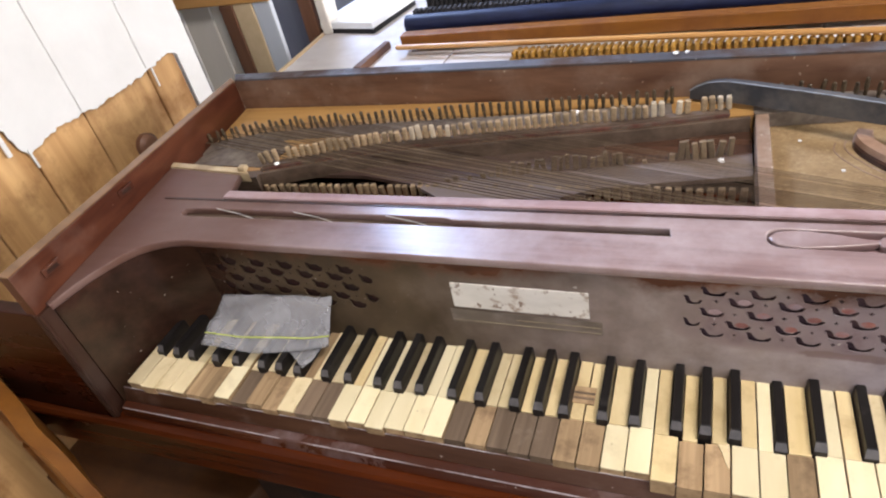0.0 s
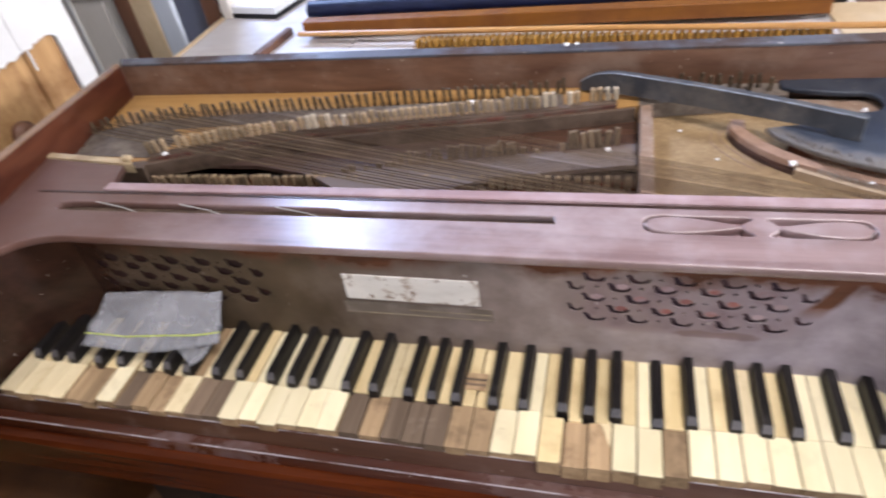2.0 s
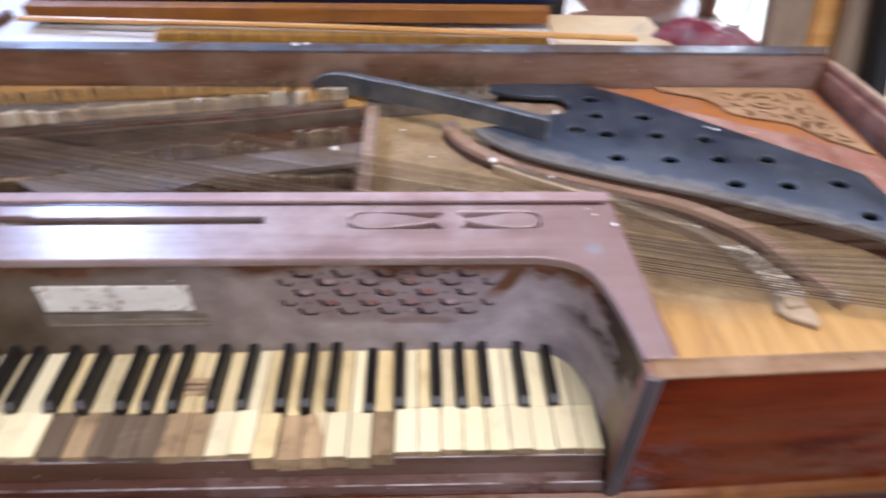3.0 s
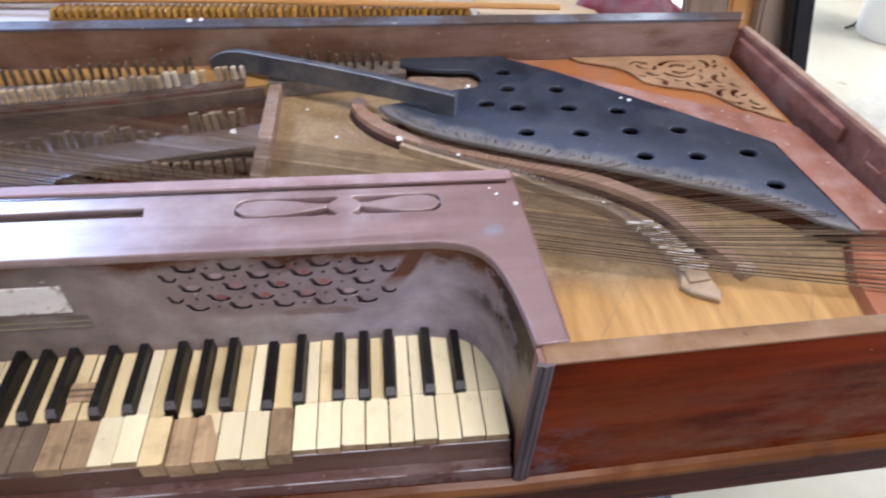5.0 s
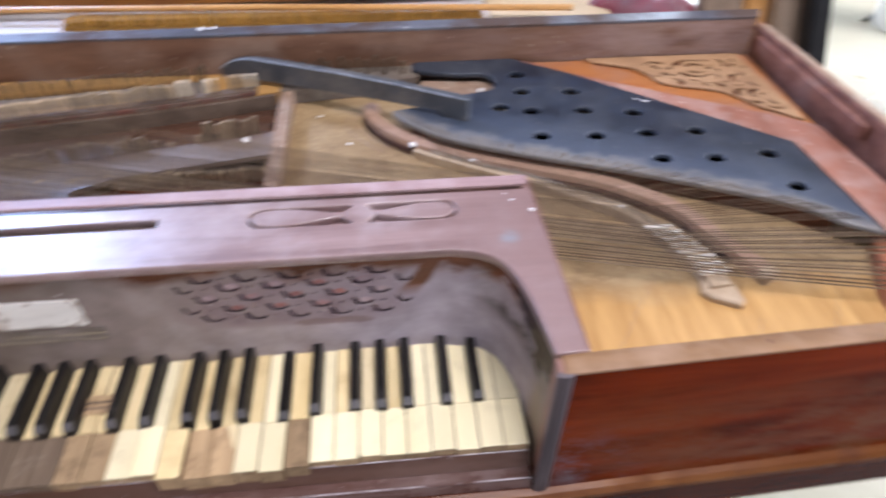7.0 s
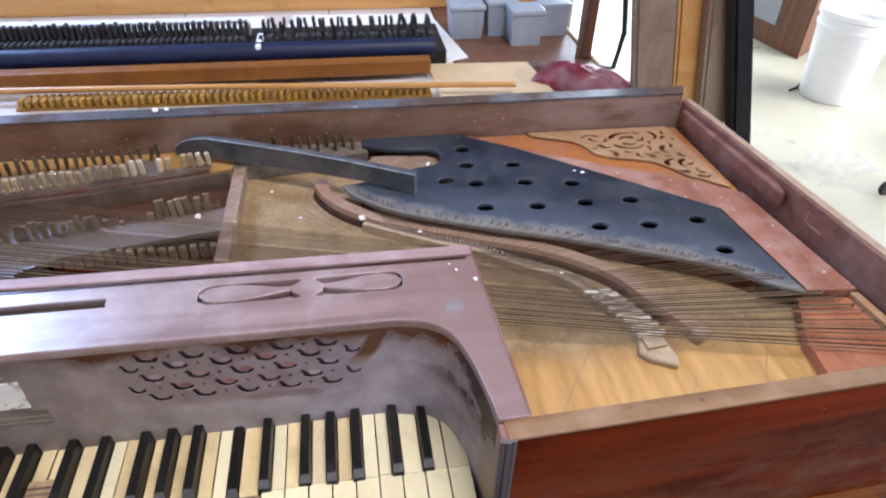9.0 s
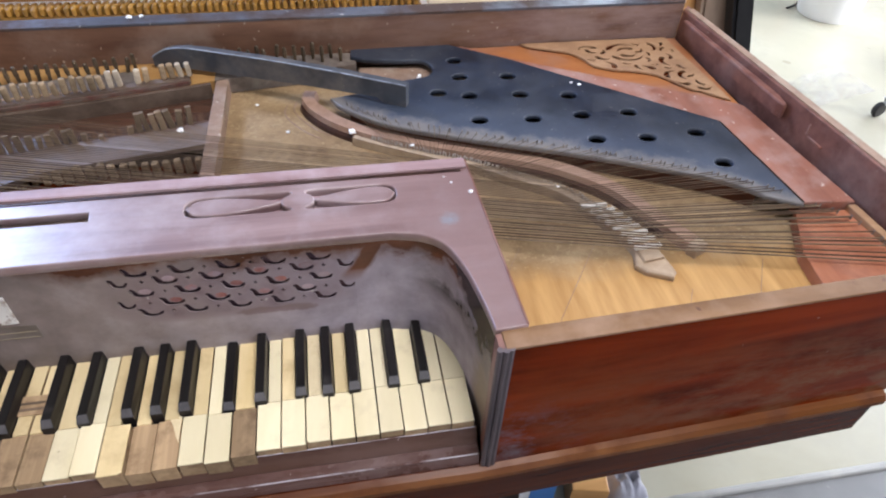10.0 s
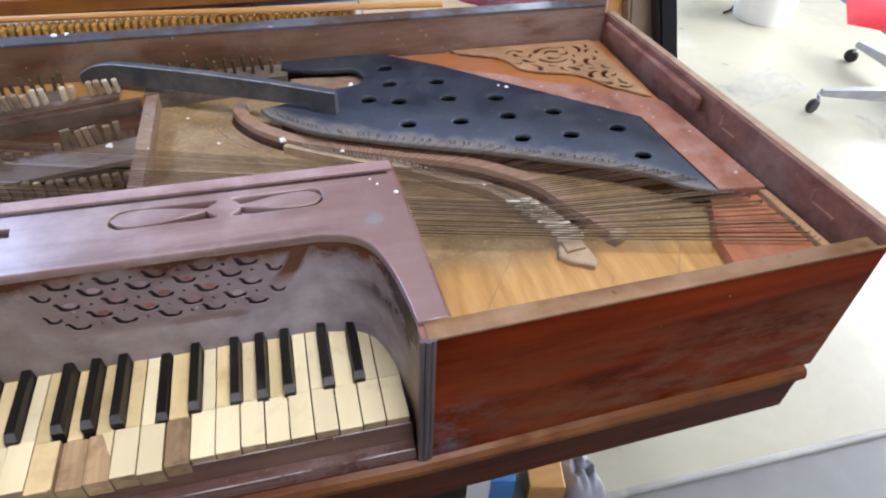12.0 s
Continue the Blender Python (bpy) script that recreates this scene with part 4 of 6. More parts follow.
part("rubbed_edge", run_along(RE, [(0.62, 0.0), (1.0, 0.0), (1.477, 0.019)]), MOULD_HIGHLIGHT, piano, "orange highlight painted along the base moulding's rubbed edge")
part("underframe", box(0.05, 1.36, 0.31, 0.37, 0.56, 0.610, 0.003), DARKWOOD, piano)
for lx, ly in ((0.10, 0.34), (1.30, 0.34), (0.10, 0.48), (1.30, 0.48)):
    part("rear_leg", lathe([(0.032, 0.0), (0.034, 0.02), (0.024, 0.06), (0.034, 0.30), (0.040, 0.48), (0.030, 0.52), (0.042, 0.54), (0.042, 0.610)], (lx, ly, 0.0), 14), DARKWOOD, piano)

for lx in (0.125, 1.045):
    part("leg", prism([(lx - 0.036, 0.02), (lx + 0.036, 0.02), (lx + 0.036, 0.09), (lx - 0.036, 0.09)], 0.0, 0.610, 0.003, 0.0), DARKWOOD, piano)

# key slip
part("key_slip", profile([(0.004, 0.655), (-0.0015, 0.655), (-0.0015, 0.692), (-0.0035, 0.6925), (-0.0105, 0.6735), (-0.0105, 0.655)], -0.014, 1.004), SLIP, piano, "dusty brown key slip with scuffed edge")
part("slip_ledge", profile([(-0.0108, 0.655), (-0.0108, 0.6730), (-0.0200, 0.6722), (-0.0222, 0.6705), (-0.0250, 0.6585), (-0.0250, 0.655)], -0.014, 1.004), LEDGE, piano, "rubbed red-brown ledge below the keys")
part("slip_edge", tube([(-0.013, -0.0034, 0.6924), (0.5, -0.0034, 0.6924), (1.003, -0.0034, 0.6924)], 0.0007, 5), EDGE_HIGHLIGHT, piano, "painted highlight along the worn upper edge of the key slip")
part("ledge_edge", tube([(-0.013, -0.0213, 0.6713), (0.5, -0.0213, 0.6713), (1.003, -0.0213, 0.6713)], 0.0008, 5), EDGE_HIGHLIGHT, piano, "painted highlight along the worn edge of the ledge")
part("key_bed", box(-0.012, 1.003, 0.0, 0.18, 0.655, 0.664), DARKWOOD, piano)

# plank above the keys, with slots and looped cut-outs
arc_r = [(0.937, 0.121), (0.965, 0.114), (0.985, 0.098), (0.998, 0.066), (1.006, 0.022), (1.009, -0.008)]
arc_l = [(-0.022, -0.010), (-0.014, 0.030), (0.000, 0.066), (0.022, 0.097), (0.052, 0.114), (0.084, 0.120)]
ar, al = smooth_path(arc_r), smooth_path(arc_l)
outline = al + ar + [(1.035, -0.006), (1.027, 0.226), (0.079, 0.226), (0.066, 0.269), (bx(0.284) + 0.0015, 0.284), (bx(-0.010) + 0.0015, -0.010)]


def petal(x0, x1, y, h):
    """Outline of a tapering leaf-shaped cut: round end at x0, pointed end at x1."""
    up = [(x0 + (x1 - x0) * u, y + h * w) for u, w in ((0.0, 0.35), (0.03, 0.7), (0.10, 0.97), (0.2, 1.0), (0.45, 1.0), (0.8, 1.0), (0.95, 1.0), (1.0, 0.86), (0.985, 0.62), (0.93, 0.42), (0.90, 0.18))]
    return up + [(x, 2 * y - yy) for x, yy in reversed(up)]


slots = [
    [(0.030, 0.177), (0.034, 0.184), (0.05, 0.187), (0.405, 0.190), (0.414, 0.189), (0.420, 0.186), (0.656, 0.188), (0.658, 0.173), (0.420, 0.172), (0.30, 0.171), (0.05, 0.168), (0.036, 0.170)],
    petal(0.7415, 0.846, 0.1795, 0.0155), petal(0.949, 0.856, 0.1795, 0.0155),
]
plank = placed_mesh(sheet(outline, slots, 0.010, 0.0012), Matrix.Translation((0, 0, TOPZ)), PLANK)
top_plank = part("top_plank", plank, PLANK, piano, "faded pinkish mahogany plank above the keys with cut slots")


def leaf(x0, x1, y, h):
    us = [i / 14 for i in range(15)]
    up = [(x0 + (x1 - x0) * u, y + h * math.sin(math.pi * u ** 0.62) ** 0.8 * (1 - 0.25 * u)) for u in us]
    return up + [(x, 2 * y - yy) for x, yy in reversed(up[1:-1])]


for x0, x1, y in ((0.745, 0.835, 0.1795), (0.946, 0.867, 0.1795)):
    part("leaf_inlay", placed_mesh(sheet(leaf(x0, x1, y, 0.0125), [], 0.009, 0.0012), Matrix.Translation((0, 0, TOPZ)), PLANK), PLANK, top_plank)
# darker strip laid over the plank's end edge
part("plank_edge", prism([(1.0352, -0.006), (1.0368, -0.006), (1.0288, 0.226), (1.0272, 0.226)], 0.8385, 0.8506), RIM, piano, "darker strip along the plank's end edge")
part("slot_floor", box(0.02, 0.70, 0.14, 0.20, 0.826, 0.8415), BROWN_DUST_SHADE, piano)
part("slot_floor", box(0.71, 0.97, 0.14, 0.20, 0.826, 0.8415), PLANK_DULL, piano)
for x in (0.085, 0.205, 0.335):
    part("wire_spring", tube([(x, 0.187, 0.8500), (x + 0.040, 0.180, 0.8485), (x + 0.078, 0.172, 0.8435)], 0.0008), SPRINGWIRE, piano)
# narrow raised strip along the plank's back edge, with a groove before it
part("back_strip", profile([(0.210, TOPZ + 0.0005), (0.210, TOPZ + 0.0026), (0.212, TOPZ + 0.0034), (0.224, TOPZ + 0.0034), (0.226, TOPZ + 0.0024), (0.226, TOPZ + 0.0005)], 0.080, 1.026), PLANK_DULL, piano)
part("groove_line", box(-0.02, 1.02, 0.2050, 0.2085, TOPZ + 0.0002, TOPZ + 0.0008), CHEEK_LEFT, piano)

# name board with pierced panels
NY = 0.128


FRET_ROWS = ((5, 0.0, 0.8240), (6, -0.0175, 0.8115), (5, 0.0, 0.7965), (6, -0.0175, 0.7815), (5, 0.0015, 0.7685))
FRONT = NY - 0.0035
rf = random.Random(17)


def fret_centres(x0):
    """Middles of the cut leaves, in staggered rows; the bass panel stands a little lower."""
    down = 0.0092 if x0 < 0.4 else 0.0
    return [(x0 + sx + i * 0.0421, z - down, 0.72 if count == 6 and i in (0, 5) else 1.0) for count, sx, z in FRET_ROWS for i in range(count)]


LEAF_BASS = ((-0.0122, 0.0059), (-0.0096, 0.0078), (-0.0067, 0.0076), (-0.0040, 0.0056), (-0.0010, 0.0051), (0.0021, 0.0063), (0.0055, 0.0054), (0.0083, 0.0024), (0.0122, 0.0027),
             (0.0108, -0.0024), (0.0083, -0.0041), (0.0058, -0.0063), (0.0009, -0.0073), (-0.0043, -0.0063), (-0.0083, -0.0044), (-0.0096, 0.0000), (-0.0093, 0.0034))
LEAF_TREBLE = ((-0.0120, 0.0038), (-0.0110, 0.0062), (-0.0080, 0.0068), (-0.0058, 0.0052), (-0.0044, 0.0022), (-0.0024, -0.0008), (0.0010, -0.0022), (0.0052, -0.0020), (0.0080, 0.0004), (0.0114, 0.0022),
               (0.0118, -0.0006), (0.0092, -0.0046), (0.0042, -0.0060), (-0.0020, -0.0062), (-0.0076, -0.0044), (-0.0094, -0.0006), (-0.0098, 0.0024))


STAR = ((-0.0040, 0.0016), (-0.0012, 0.0010), (0.0006, 0.0034), (0.0014, 0.0008), (0.0042, 0.0004), (0.0016, -0.0012), (0.0002, -0.0030), (-0.0012, -0.0008))


def fret_holes(x0, leaf_cut):
    """One cut to each leaf: a head at the upper left, a body beneath it and a tail to the right; small stars between the leaves of a row."""
    hs = []
    for cx, cz, wide in fret_centres(x0):
        hs.append([(cx + (dx + rf.uniform(-0.0005, 0.0005)) * wide, cz + dz + rf.uniform(-0.0004, 0.0004)) for dx, dz in leaf_cut])
        if cx + 0.030 < x0 + 0.186:
            q = rf.uniform(0.75, 0.95)
            hs.append([(cx + 0.0205 + dx * q, cz + 0.0004 + dz * q) for dx, dz in STAR])
    return hs


nb_out = [(0.086, 0.702), (0.900, 0.702), (0.900, 0.8395), (0.086, 0.8395)]
nb = sheet(nb_out, fret_holes(0.130, LEAF_BASS) + fret_holes(0.698, LEAF_TREBLE), 0.0016, 0.0002)
nb_m = Matrix.Translation((0, FRONT, 0)) @ Matrix.Rotation(radians(90), 4, "X")
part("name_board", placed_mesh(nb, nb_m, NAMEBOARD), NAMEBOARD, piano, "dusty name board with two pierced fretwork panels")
part("fret_cloth", box(0.10, 0.34, FRONT + 0.0035, FRONT + 0.0060, 0.735, 0.838), FRET_SHADE_RED, piano, "red cloth behind the fretwork, darkened to imitate shade")
part("fret_cloth", box(0.67, 0.898, FRONT + 0.0040, FRONT + 0.0070, 0.748, 0.838), PURPLECLOTH, piano, "faded purple cloth behind the fretwork")
for k, (px, pz, wide) in enumerate(fret_centres(0.698)):
    if wide == 1.0 and 4 < k < 22:
        red = k in (7, 8, 9, 12, 13, 14, 17, 18, 19)
        pad = sheet([(0.0058 * math.cos(u), 0.0034 * math.sin(u)) for k2 in range(9) for u in [2 * math.pi * k2 / 9 + 0.3 + rf.uniform(-0.12, 0.12)]], [], 0.0008, 0.0003)
        part("fret_pad", placed_mesh(pad, Matrix.Translation((px + 0.0030, FRONT - 0.0001, pz + 0.0022)) @ Matrix.Rotation(radians(90), 4, "X"), FRETPAD if red else FRETPAD_DUSTY), FRETPAD if red else FRETPAD_DUSTY, piano)
part("name_plate", box(0.429, 0.581, FRONT - 0.0017, FRONT + 0.0002, 0.774, 0.810, 0.0006), PLATE_IVORY, piano, "scuffed ivory-white name plate, wording worn away")
part("faded_label", box(0.423, 0.594, FRONT - 0.0006, FRONT + 0.0002, 0.7500, 0.7690), LABELDARK, piano, "dark strip of a worn transfer")
part("gilt_line", box(0.425, 0.592, FRONT - 0.0010, FRONT + 0.0002, 0.752, 0.7527), GILT, piano)
part("gilt_line", box(0.50, 0.592, FRONT - 0.0010, FRONT + 0.0002, 0.7600, 0.7607), GILT, piano)
curve_r = [(0.9002, FRONT + 0.0001), (0.925, FRONT), (0.945, 0.1205)] + [(x, y + 0.0025) for x, y in arc_r[1:]]
part("cheek", strip_wall(smooth_path(curve_r), -0.006, 0.66, 0.8395), NAMEBOARD, piano, "dusty curved cheek with lavender sky light painted in, dark worn patches", True)
curve_l = [(x, y + 0.001) for x, y in arc_l[:-1]] + [(0.0855, FRONT + 0.0002)]
part("cheek", strip_wall(smooth_path(curve_l), -0.006, 0.66, 0.8395), NAMEBOARD, piano, "glossy curved cheek, darkened to imitate shade", True)
# bass beads and arm end take a dark material that imitates shade there
for cx, s in ((1.0085, 1), (-0.0240, -1)):
    for k in range(3):
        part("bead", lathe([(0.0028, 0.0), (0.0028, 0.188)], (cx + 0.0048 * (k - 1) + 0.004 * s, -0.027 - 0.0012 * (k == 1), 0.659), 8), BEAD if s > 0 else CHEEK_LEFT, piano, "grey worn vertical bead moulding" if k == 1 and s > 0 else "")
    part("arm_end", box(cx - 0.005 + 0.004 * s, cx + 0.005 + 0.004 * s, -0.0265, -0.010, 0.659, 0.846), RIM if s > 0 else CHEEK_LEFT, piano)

# keys
SHARPS = {1: -0.003, 2: 0.0, 3: 0.003, 5: -0.004, 6: 0.004}
BARE = {4: 0, 5: 0, 7: 1, 8: 0, 9: 0, 11: 1, 12: 1, 19: 1, 20: 0, 21: 1, 22: 1, 23: 1, 24: 0, 25: 0, 29: 0, 30: 0, 33: 0}
PALE = {13, 14, 15, 16, 17, 18, 26, 27, 31, 32, 34, 35, 36, 37}
FORWARD = {28: 0.006, 29: 0.005, 30: 0.005, 31: 0.004, 32: 0.005, 33: 0.003}
rk = random.Random(5)
rc_ = random.Random(31)
SH, SBK, HEAD, BACK = 0.00575, 0.140, 0.050, 0.142


def sharp_x(i):
    """Middle of the sharp on the joint before natural i, or None."""
    k = i % 7
    return i * P + SHARPS[k] if k in SHARPS and 0 < i < 43 else None


for i in range(43):
    g = 0.00075
    x0, x1 = i * P + g, (i + 1) * P - g
    a, b = sharp_x(i), sharp_x(i + 1)
    xa = a + SH + 0.0008 if a else x0
    xb = b - SH - 0.0008 if b else x1
    dy = -0.003 - FORWARD.get(i, 0.0) + rk.uniform(-0.0016, 0.0014)
    dz = rk.uniform(-0.0020, 0.0010) - (0.002 if i in BARE else 0)
    zt = 0.7035 + dz
    wood = KEYWOOD_DARK if BARE.get(i) else KEYWOOD
    outl = [(x0, dy), (x1, dy), (x1, HEAD + dy), (xb, HEAD + dy), (xb, BACK), (xa, BACK), (xa, HEAD + dy), (x0, HEAD + dy)]
    key = part("natural_key", prism(outl, zt - 0.021, zt), wood, piano, "bare brown wooden natural key without its ivory" if i in BARE else "")
    pale = i in PALE or rk.random() < 0.35
    if i not in BARE:
        iv = IVORY_YELLOW if i == 28 else IVORY_PALE if pale or i > 34 else (IVORY_YELLOW if rk.random() < 0.3 else IVORY)
        cl, cr = [rc_.uniform(0.0015, 0.0042) if rc_.random() < 0.16 else 0.0004 for _ in range(2)]
        head = [(x0 - 0.0001, dy - 0.0010 + cl * 0.8), (x0 + cl, dy - 0.0010), (x1 - cr, dy - 0.0010), (x1 + 0.0001, dy - 0.0010 + cr * 0.7), (x1 + 0.0001, HEAD + dy), (x0 - 0.0001, HEAD + dy)]
        part("ivory_head", prism(head, zt + 0.0001, zt + 0.0019, 0.0005), iv, key)
    if i not in (10,):
        tail = iv if i not in BARE and rk.random() < 0.6 else IVORY_YELLOW if rk.random() < (0.22 if i < 24 else 0.60) or i in BARE and i > 22 or i == 28 else IVORY
        part("ivory_tail", prism([(xa, HEAD + 0.0004 + dy), (xb, HEAD + 0.0004 + dy), (xb, BACK), (xa, BACK)], zt + 0.0001, zt + 0.0018, 0.0003), tail, key)
# broken corner of ivory left on one bare key
part("ivory_chip", prism([(30.42 * P, 0.046), (30.95 * P, 0.046), (30.95 * P, 0.016), (30.82 * P, 0.022), (30.66 * P, 0.034)], 0.7020, 0.7038, 0.0003), IVORY, piano)
part("bare_patch", box(24.30 * P, 25.36 * P, 0.066, 0.088, 0.7040, 0.7056), KEYWOOD, piano, "bare wood patch where ivory has lifted")

for yy in (0.071, 0.078):
    part("glue_line", box(24.32 * P, 25.34 * P, yy, yy + 0.0028, 0.7054, 0.7059), KEYWOOD_DARK, piano)
for i in range(1, 43):
    sx = sharp_x(i)
    if sx is None:
        continue
    drop = -0.0095 if i == 33 else rk.uniform(-0.001, 0.0008)
    bm = bmesh.new()
    y0, y1, zb, zt = 0.045 + rk.uniform(-0.001, 0.001), SBK, 0.695, 0.7192 + drop
    lo = [bm.verts.new(c) for c in ((sx - SH, y0, zb), (sx + SH, y0, zb), (sx + SH, y1, zb), (sx - SH, y1, zb))]
    mid = [bm.verts.new(c) for c in ((sx - SH, y0 + 0.0006, zt - 0.008), (sx + SH, y0 + 0.0006, zt - 0.008))]
    hi = [bm.verts.new(c) for c in ((sx - 0.0044, y0 + 0.006, zt), (sx + 0.0044, y0 + 0.006, zt), (sx + 0.0044, y1, zt), (sx - 0.0044, y1, zt))]
    bm.faces.new(lo[::-1])
    bm.faces.new(hi)
    bm.faces.new((lo[0], lo[1], mid[1], mid[0]))
    bm.faces.new((mid[0], mid[1], hi[1], hi[0]))
    bm.faces.new((lo[1], lo[2], hi[2], hi[1], mid[1]))
    bm.faces.new((lo[3], lo[0], mid[0], hi[0], hi[3]))
    bm.faces.new((lo[2], lo[3], hi[3], hi[2]))
    bmesh.ops.bevel(bm, geom=[e for e in bm.edges if all(v in hi for v in e.verts)], offset=0.0007, segments=2, affect="EDGES")
    bm.faces.ensure_lookup_table()
    # front bevels get the lit copy of the ebony
    for f in bm.faces:
        f.normal_update()
        c = f.calc_center_median()
        if c.y < y0 + 0.004 and c.z > zt - 0.009 and f.calc_area() > 1e-5:
            f.material_index = 1
    me = mesh_of("sharp_key", bm, EBONY)
    me.materials.append(EBONY_LIT)
    part("sharp_key", me, EBONY, piano)

# inside: decks, soundboard, plate
part("inner_floor", prism([(-0.04, 0.14), (1.03, 0.14), (1.03, 0.02), (1.45, 0.02), (1.41, 0.53), (-0.10, 0.53)], 0.745, 0.750), DARKWOOD, piano)
PINS = [(-0.105, 0.386), (-0.06, 0.418), (0.029, 0.445), (0.228, 0.469), (0.409, 0.485), (0.64, 0.512)]
BLK = [(0.060, 0.335), (0.150, 0.366), (0.257, 0.398), (0.423, 0.429), (0.577, 0.455), (0.712, 0.483)]
part("wrest_plank", prism([(bx(0.30) + 0.002, 0.305), (0.06, 0.327), (0.257, 0.386), (0.423, 0.418), (0.577, 0.444), (0.742, 0.477), (0.93, 0.50), (0.93, 0.533), (-0.106, 0.533)], 0.795, 0.822), TAN, piano, "tan wrest plank behind the tuning pins")
part("pin_strip", ribbon(smooth_path([(x, y - 0.016) for x, y in PINS]), 0.036, 0.8225, 0.8245), DUST, piano, "grey dusty strip under the tuning pins")
part("pin_strip", prism([(0.7425, 0.4755), (0.9305, 0.4985), (0.9305, 0.5335), (0.7425, 0.5335)], 0.8030, 0.8236), DUST, piano)
part("pin_strip", prism([(-0.096, 0.338), (-0.060, 0.395), (0.020, 0.428), (0.075, 0.395), (0.058, 0.332), (0.0, 0.334)], 0.8222, 0.8234), DUST, piano, "grey dust over the bass end of the wrest plank")
part("hitch_rail", ribbon(smooth_path([(x, y - 0.004) for x, y in BLK]), 0.016, 0.8228, 0.829), BROWN_DUST_SHADE, piano)
part("red_rail_cloth", ribbon(smooth_path([(x, y - 0.0138) for x, y in BLK]), 0.0034, 0.8228, 0.8275), CLOTHRED, piano, "faded red cloth strip under the leather blocks")
# dark cover imitating shade on the wrest plank's front face
part("front_rail", ribbon(smooth_path([(x, y - 0.019) for x, y in BLK[:-1]] + [(0.738, 0.4695)]), 0.008, 0.8005, 0.8226), BROWN_DUST_SHADE, piano, "dusty front edge of the wrest plank, darkened for shade")
part("end_strip", prism([(-0.080, 0.2862), (0.070, 0.2706), (0.082, 0.2706), (0.068, 0.2840), (-0.082, 0.2990)], 0.8380, 0.8525, 0.002), BAREEND, piano, "pale bare wooden end strip")
# dark block added to imitate shade at the plank's bass corner
part("plank_corner", prism([(bx(0.30) + 0.004, 0.3040), (0.058, 0.3264), (0.0595, 0.3060), (-0.066, 0.2995)], 0.795, 0.8218), BROWN_DUST_SHADE, piano)
part("end_block", box(0.063, 0.076, 0.2725, 0.2830, 0.8526, 0.8600, 0.002), BAREEND, piano)
part("glossy_panel", prism([(0.12, 0.345), (0.218, 0.345), (0.308, 0.325), (0.361, 0.290), (0.40, 0.20), (0.50, 0.20), (0.519, 0.303), (0.561, 0.325), (0.7408, 0.360), (0.7408, 0.480), (0.577, 0.447), (0.423, 0.421), (0.257, 0.389), (0.14, 0.353)],
                               0.797, 0.803), GLOSS, piano, "glossy dark brown panel with a band of dust")
part("sound_board", prism([(0.745, 0.19), (1.0, 0.19), (1.02, 0.005), (1.462, 0.018), (1.415, 0.53), (0.93, 0.53), (0.93, 0.50), (0.745, 0.478)], 0.792, 0.802), SOUND, piano,
     "spruce soundboard, tan at the front edge and brown with dust")
part("board_edge", prism([(0.741, 0.19), (0.758, 0.19), (0.760, 0.478), (0.744, 0.480)], 0.790, 0.8225, 0.001), BRIDGE, piano, "pale dusty edge batten of the soundboard")

B1 = [(0.915, 0.340), (0.939, 0.325), (1.003, 0.289), (1.041, 0.272), (1.089, 0.238), (1.137, 0.206), (1.162, 0.173), (1.183, 0.138), (1.194, 0.111), (1.198, 0.086)]
B2 = [(0.866, 0.452), (0.863, 0.432), (0.875, 0.405), (0.902, 0.373), (0.950, 0.340), (1.035, 0.301), (1.119, 0.266), (1.169, 0.233), (1.202, 0.199), (1.221, 0.161), (1.234, 0.137), (1.250, 0.106)]
b1, b2 = smooth_path(B1), smooth_path(B2)
bridge = part("bridge", ribbon(b1, [0.009 + 0.019 * (k / (len(b1) - 1)) ** 2 for k in range(len(b1))], 0.802, 0.8125), BRIDGE_PALE, piano, "curved dusty bridge carrying the strings")
part("bridge_foot", prism([(1.186, 0.108), (1.178, 0.084), (1.186, 0.074), (1.210, 0.062), (1.216, 0.070), (1.211, 0.106)], 0.802, 0.8090, 0.003), BRIDGE_PALE, piano)
for gap in (0.020, 0.032):
    part("scored_arc", ribbon([(x - gap, y - gap * 0.45) for x, y in b2[:20]], 0.0020, 0.8021, 0.8027), BRIDGE, piano)
part("bridge_end", prism([(1.240, 0.098), (1.246, 0.090), (1.263, 0.098), (1.260, 0.108), (1.248, 0.112)], 0.802, 0.8135, 0.002), BRIDGE_PALE, piano)
# dark strip laid down in place of shade on the bridge's near side
part("bridge_foot_strip", ribbon([(x - 0.005, y - 0.010) for x, y in b2[3:-6]], 0.014, 0.8022, 0.8065), CHEEK_LEFT, piano, "dark strip painting the shaded side of the second bridge")
part("bridge", ribbon(b2, 0.021, 0.802, 0.8135), BRIDGE_TAN, piano, "curved pinkish tan second bridge")
for k in range(8):
    x, y = between(b1, 0.76 + 0.028 * k)
    bar_end = box(-0.0150, 0.0150, -0.0026, 0.0026, 0.0, 0.0032, 0.0010)
    bmesh.ops.transform(bar_end, matrix=pose(x + 0.002, y, 0.8124, 0, 0, 3), verts=bar_end.verts)
    part("bridge_bearing", bar_end, PALEBAR, piano, "pale bearing bar on the bridge" if k == 0 else "")

